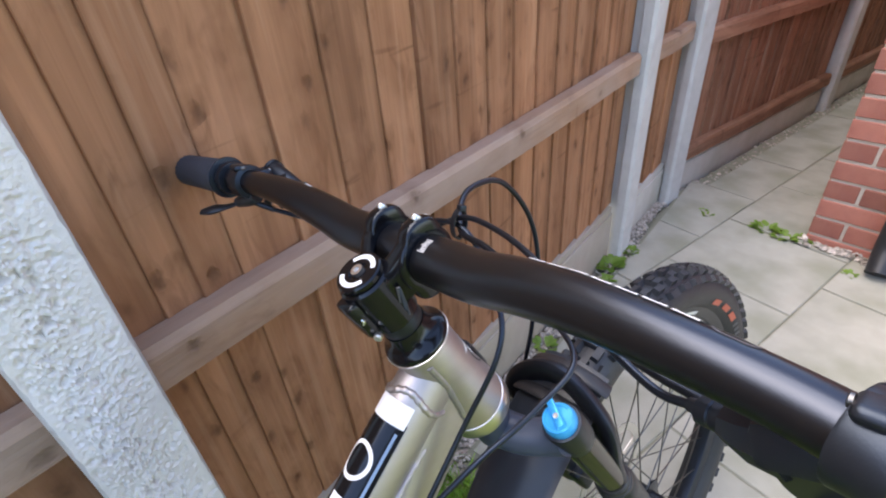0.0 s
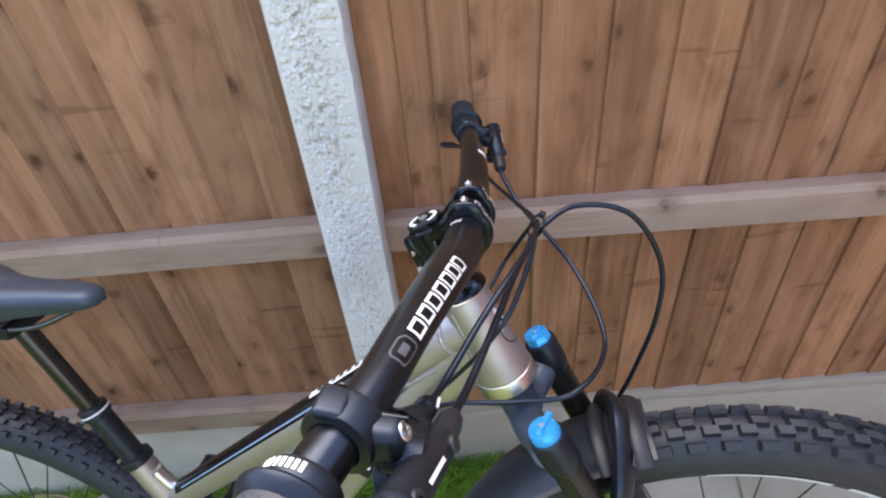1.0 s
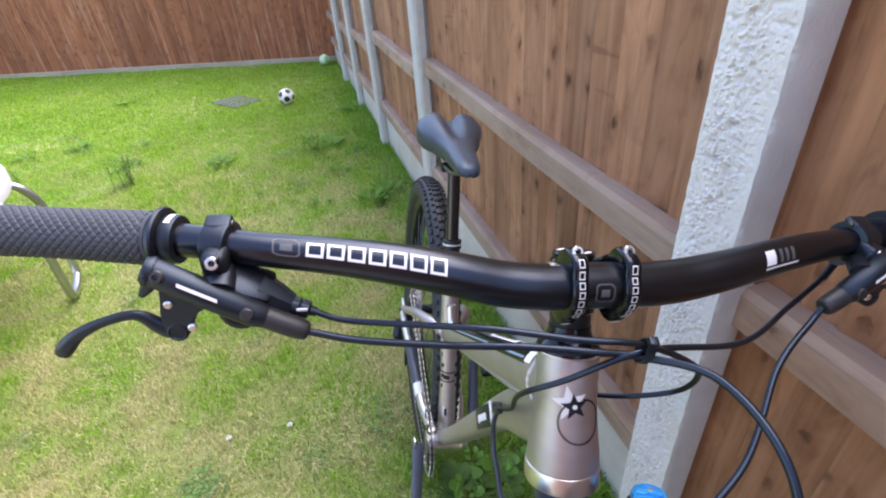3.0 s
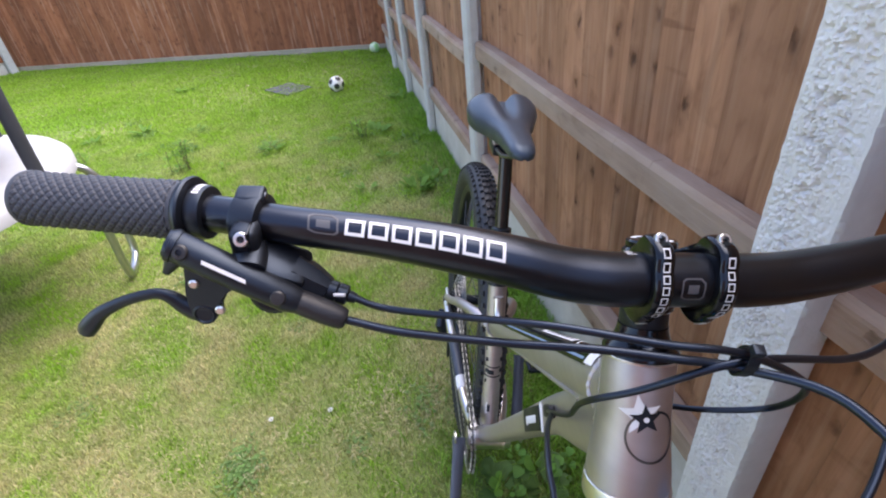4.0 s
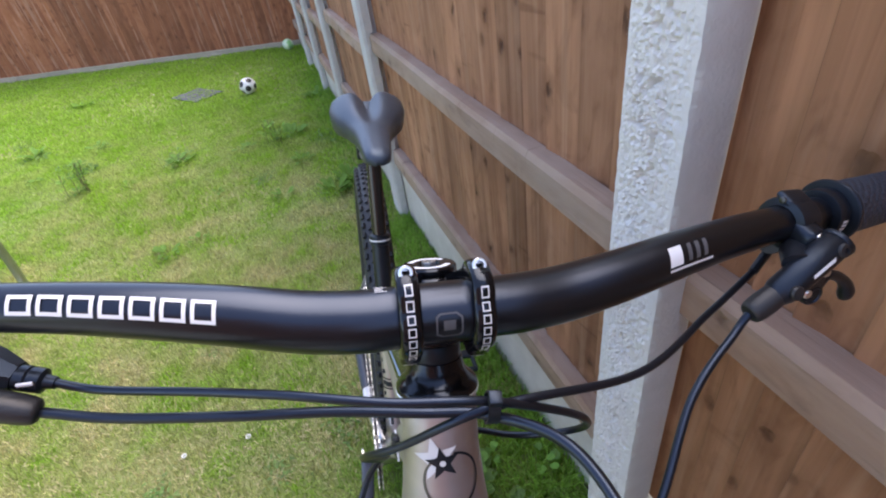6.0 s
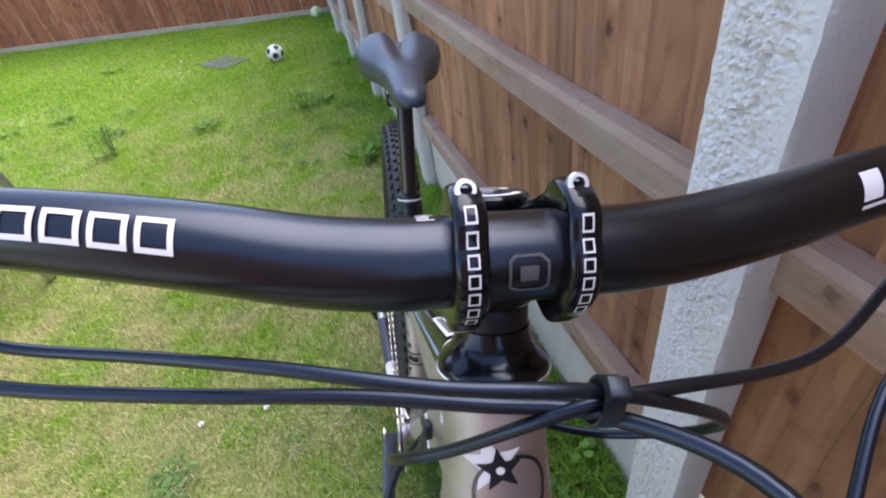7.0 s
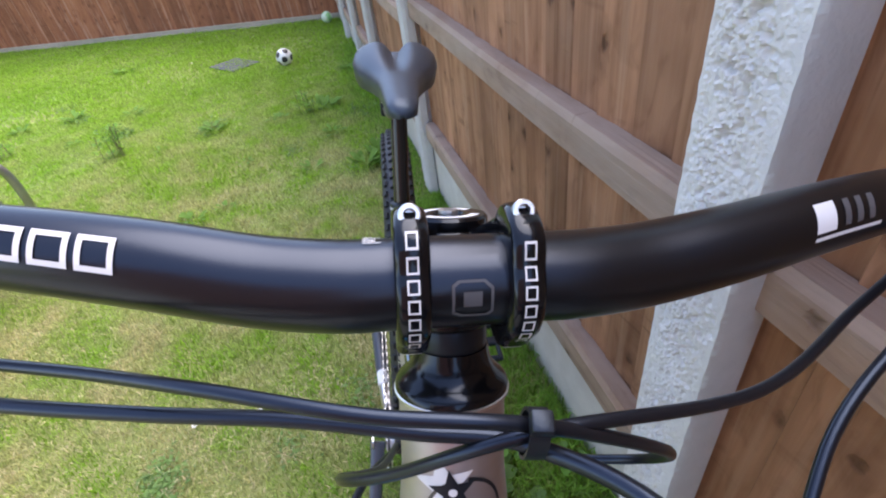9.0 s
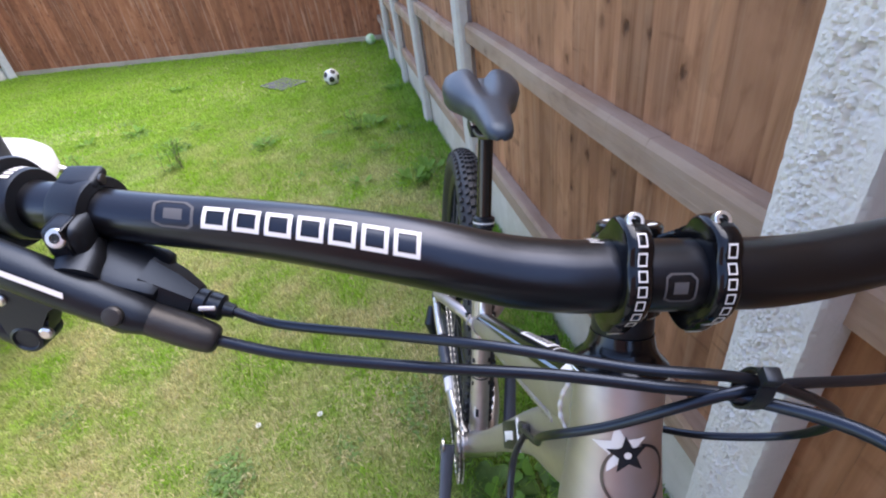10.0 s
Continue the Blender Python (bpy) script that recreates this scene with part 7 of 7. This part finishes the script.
for k, (x, y, s, n, up) in enumerate(((-4.06, -2.38, 0.16, 22, 0.7), (-3.99, -2.74, 0.13, 14, 0.8), (-5.40, -2.30, 0.17, 18, 0.6), (-3.15, -1.22, 0.14, 22, 0.7), (-3.88, -1.89, 0.13, 14, 0.4), (-3.13, -0.47, 0.17, 22, 0.8),
                                      (-2.64, -0.45, 0.13, 14, 0.7), (-3.10, -0.79, 0.11, 12, 0.3), (-2.20, -0.60, 0.10, 10, 0.6), (-2.10, -0.32, 0.17, 26, 0.9), (-2.18, -0.22, 0.14, 18, 1.0), (-1.92, -1.20, 0.11, 16, 0.6),
                                      (-3.50, -2.67, 0.10, 10, 0.7), (-1.97, -1.04, 0.09, 10, 0.5), (-3.90, -0.16, 0.16, 16, 1.0), (-2.47, -0.97, 0.08, 9, 0.4), (-3.44, -2.21, 0.09, 9, 0.4), (-2.95, -1.54, 0.08, 9, 0.4), (-3.06, -1.86, 0.12, 14, 0.5))):
    weed((x, y, 0.0), s * 0.82, n, "lawn_leaf", 200 + k, "low green narrow-leaved weed in the lawn", up, 0.99)
stalk_weed((-3.04, -1.80, 0), 0.20, 9, 301)
stalk_weed((-3.07, -0.56, 0), 0.16, 6, 302)
stalk_weed((-3.50, -2.66, 0), 0.11, 4, 303)
for x, y in ((-0.641, -1.03), (-0.625, -0.846), (-5.1, -1.60)):
    d = thing("daisy", "small white flower head in the grass", "flower", "daisies", at=pose(x, y, 0.022))
    bm = bmesh.new()
    for k in range(10):
        a = k * 0.628
        vs_ = [bm.verts.new((r_ * math.cos(a + da), r_ * math.sin(a + da), 0.003 + 0.002 * (r_ > 0.004))) for r_, da in ((0.002, 0), (0.007, 0.25), (0.009, 0), (0.007, -0.25))]
        bm.faces.new(vs_)
    part("petals", bm, "white", d)
    part("stalk", tube([(0, 0, -0.02), (0, 0, 0.003)], 0.0008, 6, smooth=False), "leaf", d)


def blades(count, x0, x1, y0, y1, hmin, hmax, width, seed, keep=None):
    r = np.random.RandomState(seed)
    x, y = r.uniform(x0, x1, count), r.uniform(y0, y1, count)
    if keep is not None:
        ok = keep(x, y)
        x, y = x[ok], y[ok]
    n = len(x)
    a = r.uniform(0, 2 * np.pi, n)
    lean = r.uniform(0.2, 1.5, n)
    la = r.uniform(0, 2 * np.pi, n)
    patch = 0.75 + 0.30 * np.sin(x * 3.1 + 1.3 * np.sin(y * 2.3)) * np.sin(y * 3.7 + x) + 0.22 * np.sin(x * 23.0 + 2 * np.sin(y * 11.0)) * np.sin(y * 27.0 + 2 * np.sin(x * 9.0))
    h = r.uniform(hmin, hmax, n) * patch
    w = width * r.uniform(0.7, 1.3, n)
    cx, cy = np.cos(a) * w / 2, np.sin(a) * w / 2
    z0 = np.full(n, -0.012)
    p0 = np.stack([x - cx, y - cy, z0], 1)
    p1 = np.stack([x + cx, y + cy, z0], 1)
    mid = np.stack([x + np.cos(la) * lean * h * 0.3, y + np.sin(la) * lean * h * 0.3, h * 0.65 - 0.01], 1)
    p2 = mid + np.stack([cx, cy, np.zeros(n)], 1) * 0.7
    p3 = mid - np.stack([cx, cy, np.zeros(n)], 1) * 0.7
    tip = np.stack([x + np.cos(la) * lean * h * 0.9, y + np.sin(la) * lean * h * 0.9, h * (1.0 - 0.25 * lean) - 0.008], 1)
    v = np.stack([p0, p1, p2, p3, tip], 1).reshape(-1, 3)
    i = np.arange(n)[:, None] * 5
    return v, (i + np.array([[0, 1, 2, 3]])), (i + np.array([[3, 2, 4]]))


def lawn():
    V, F = [], []
    off = 0
    ok = lambda x, y: (x < 0.62) & (y < -0.035)
    toss = lambda x, y: (np.sin(x * 1293.8 + y * 7823.3) * 43758.5) % 1.0
    mid = lambda x, y: ok(x, y) & (toss(x, y) < np.clip((x + 4.9) / 1.2, 0, 1))
    far = lambda x, y: (y < -0.035) & (y - 2.456 * (x + 6.15) < 0.0) & (toss(x, y) > np.clip((x + 4.9) / 1.2, 0, 1))
    edge = lambda x, y: ok(x, y) & (toss(x, y) < np.clip((y + 0.30) / 0.22, 0, 1))
    clump = lambda x, y: 0.55 + 0.45 * np.sin(x * 17.0 + 2.0 * np.sin(y * 9.0)) * np.sin(y * 21.0 + 1.5 * np.sin(x * 13.0))
    under = lambda x, y: ok(x, y) & (toss(x, y) < clump(x, y) * np.exp(-((x + 0.18) / 0.42) ** 2 - ((y + 0.34) / 0.24) ** 2))
    fresh = []
    for args in ((125000, -1.7, 0.62, -1.85, -0.03, 0.012, 0.032, 0.0027, 1, ok), (150000, -4.9, -1.7, -2.6, -0.03, 0.013, 0.034, 0.0036, 2, mid), (260000, -9.5, -3.7, -6.0, -0.03, 0.014, 0.036, 0.0060, 3, far),
                 (70000, -4.2, -1.7, -5.0, -2.6, 0.014, 0.036, 0.0045, 4, ok), (145000, -1.7, 0.62, -4.0, -1.85, 0.012, 0.032, 0.0028, 5, ok),
                 (9000, -1.6, 0.4, -0.30, -0.035, 0.03, 0.085, 0.0040, 6, edge), (7000, -4.8, -1.2, -0.26, -0.035, 0.022, 0.06, 0.005, 7, edge), (15000, -1.15, 0.55, -0.95, -0.1, 0.03, 0.075, 0.0036, 8, under), (40000, -6.0, 0.62, -7.0, -4.0, 0.014, 0.036, 0.006, 10, ok), (9000, -0.05, 0.56, -0.50, -0.035, 0.05, 0.12, 0.004, 9, ok)):
        v, q, t = blades(*args)
        if args[8] in (6, 7, 8, 9):
            fresh.append((v, q, t))
            continue
        V.append(v)
        F += (q + off).tolist() + (t + off).tolist()
        off += len(v)
    me = bpy.data.meshes.new("grass")
    me.from_pydata(np.concatenate(V).tolist(), [], F)
    me.materials.append(M["grass"])
    tagged(new("grass", me), "short patchy lawn grass with dry straw-coloured patches", "grass", kind="stuff")
    V, F, off = [], [], 0
    for v, q, t in fresh:
        V.append(v)
        F += (q + off).tolist() + (t + off).tolist()
        off += len(v)
    me = bpy.data.meshes.new("long_grass")
    me.from_pydata(np.concatenate(V).tolist(), [], F)
    me.materials.append(M["grass_long"])
    tagged(new("long_grass", me), "long fresh green grass growing along the fence foot", "grass", kind="stuff")


def straw():
    """Dead cut stalks lying flat in the worn patches, and a thin scatter elsewhere."""
    r = np.random.RandomState(41)
    spots = ((-0.64, -1.39, 0.20, 3000), (-0.60, -0.98, 0.13, 1500), (-0.60, -0.73, 0.12, 1500), (-1.50, -1.80, 0.26, 2200), (-1.20, -1.66, 0.2, 1800), (-1.20, -1.10, 0.24, 1400), (-0.60, -0.62, 0.09, 700), (-0.68, -1.76, 0.16, 1300),
             (-1.60, -1.35, 0.25, 1200), (-0.95, -0.55, 0.12, 600), (-0.15, -1.20, 0.25, 1600), (0.15, -0.85, 0.2, 1200), (-2.2, -1.6, 0.35, 1200))
    xy = np.concatenate([np.stack([r.normal(x, sd * 1.3, n), r.normal(y, sd, n)], 1) for x, y, sd, n in ((x, y, sd * 0.85, n * 2 // 5) for x, y, sd, n in spots)] + [np.stack([r.uniform(-2.6, 0.5, 1200), r.uniform(-2.4, -0.2, 1200)], 1)])
    xy = xy[(xy[:, 0] < 0.6) & (xy[:, 1] < -0.06)]
    n = len(xy)
    a, ln, w = r.uniform(0, 2 * np.pi, n), r.uniform(0.006, 0.024, n), r.uniform(0.0007, 0.0015, n)
    z0, z1 = r.uniform(-0.004, 0.016, n), r.uniform(-0.004, 0.018, n)
    d, e = np.stack([np.cos(a), np.sin(a)], 1) * ln[:, None] / 2, np.stack([-np.sin(a), np.cos(a)], 1) * w[:, None] / 2
    bend = e * r.uniform(-3, 3, n)[:, None]
    rows = [np.column_stack([p, z]) for p, z in ((xy - d - e, z0), (xy - d + e, z0), (xy + bend + e, (z0 + z1) / 2 + 0.002), (xy + bend - e, (z0 + z1) / 2 + 0.002), (xy + d + e * 0.3, z1), (xy + d - e * 0.3, z1))]
    v = np.stack(rows, 1).reshape(-1, 3)
    i = np.arange(n)[:, None] * 6
    me = bpy.data.meshes.new("straw")
    me.from_pydata(v.tolist(), [], (i + np.array([[0, 1, 2, 3]])).tolist() + (i + np.array([[3, 2, 4, 5]])).tolist())
    me.materials.append(M["straw"])
    tagged(new("straw", me), "dry straw-coloured stalks lying in worn lawn patches", "straw", kind="stuff")


lawn()
straw()
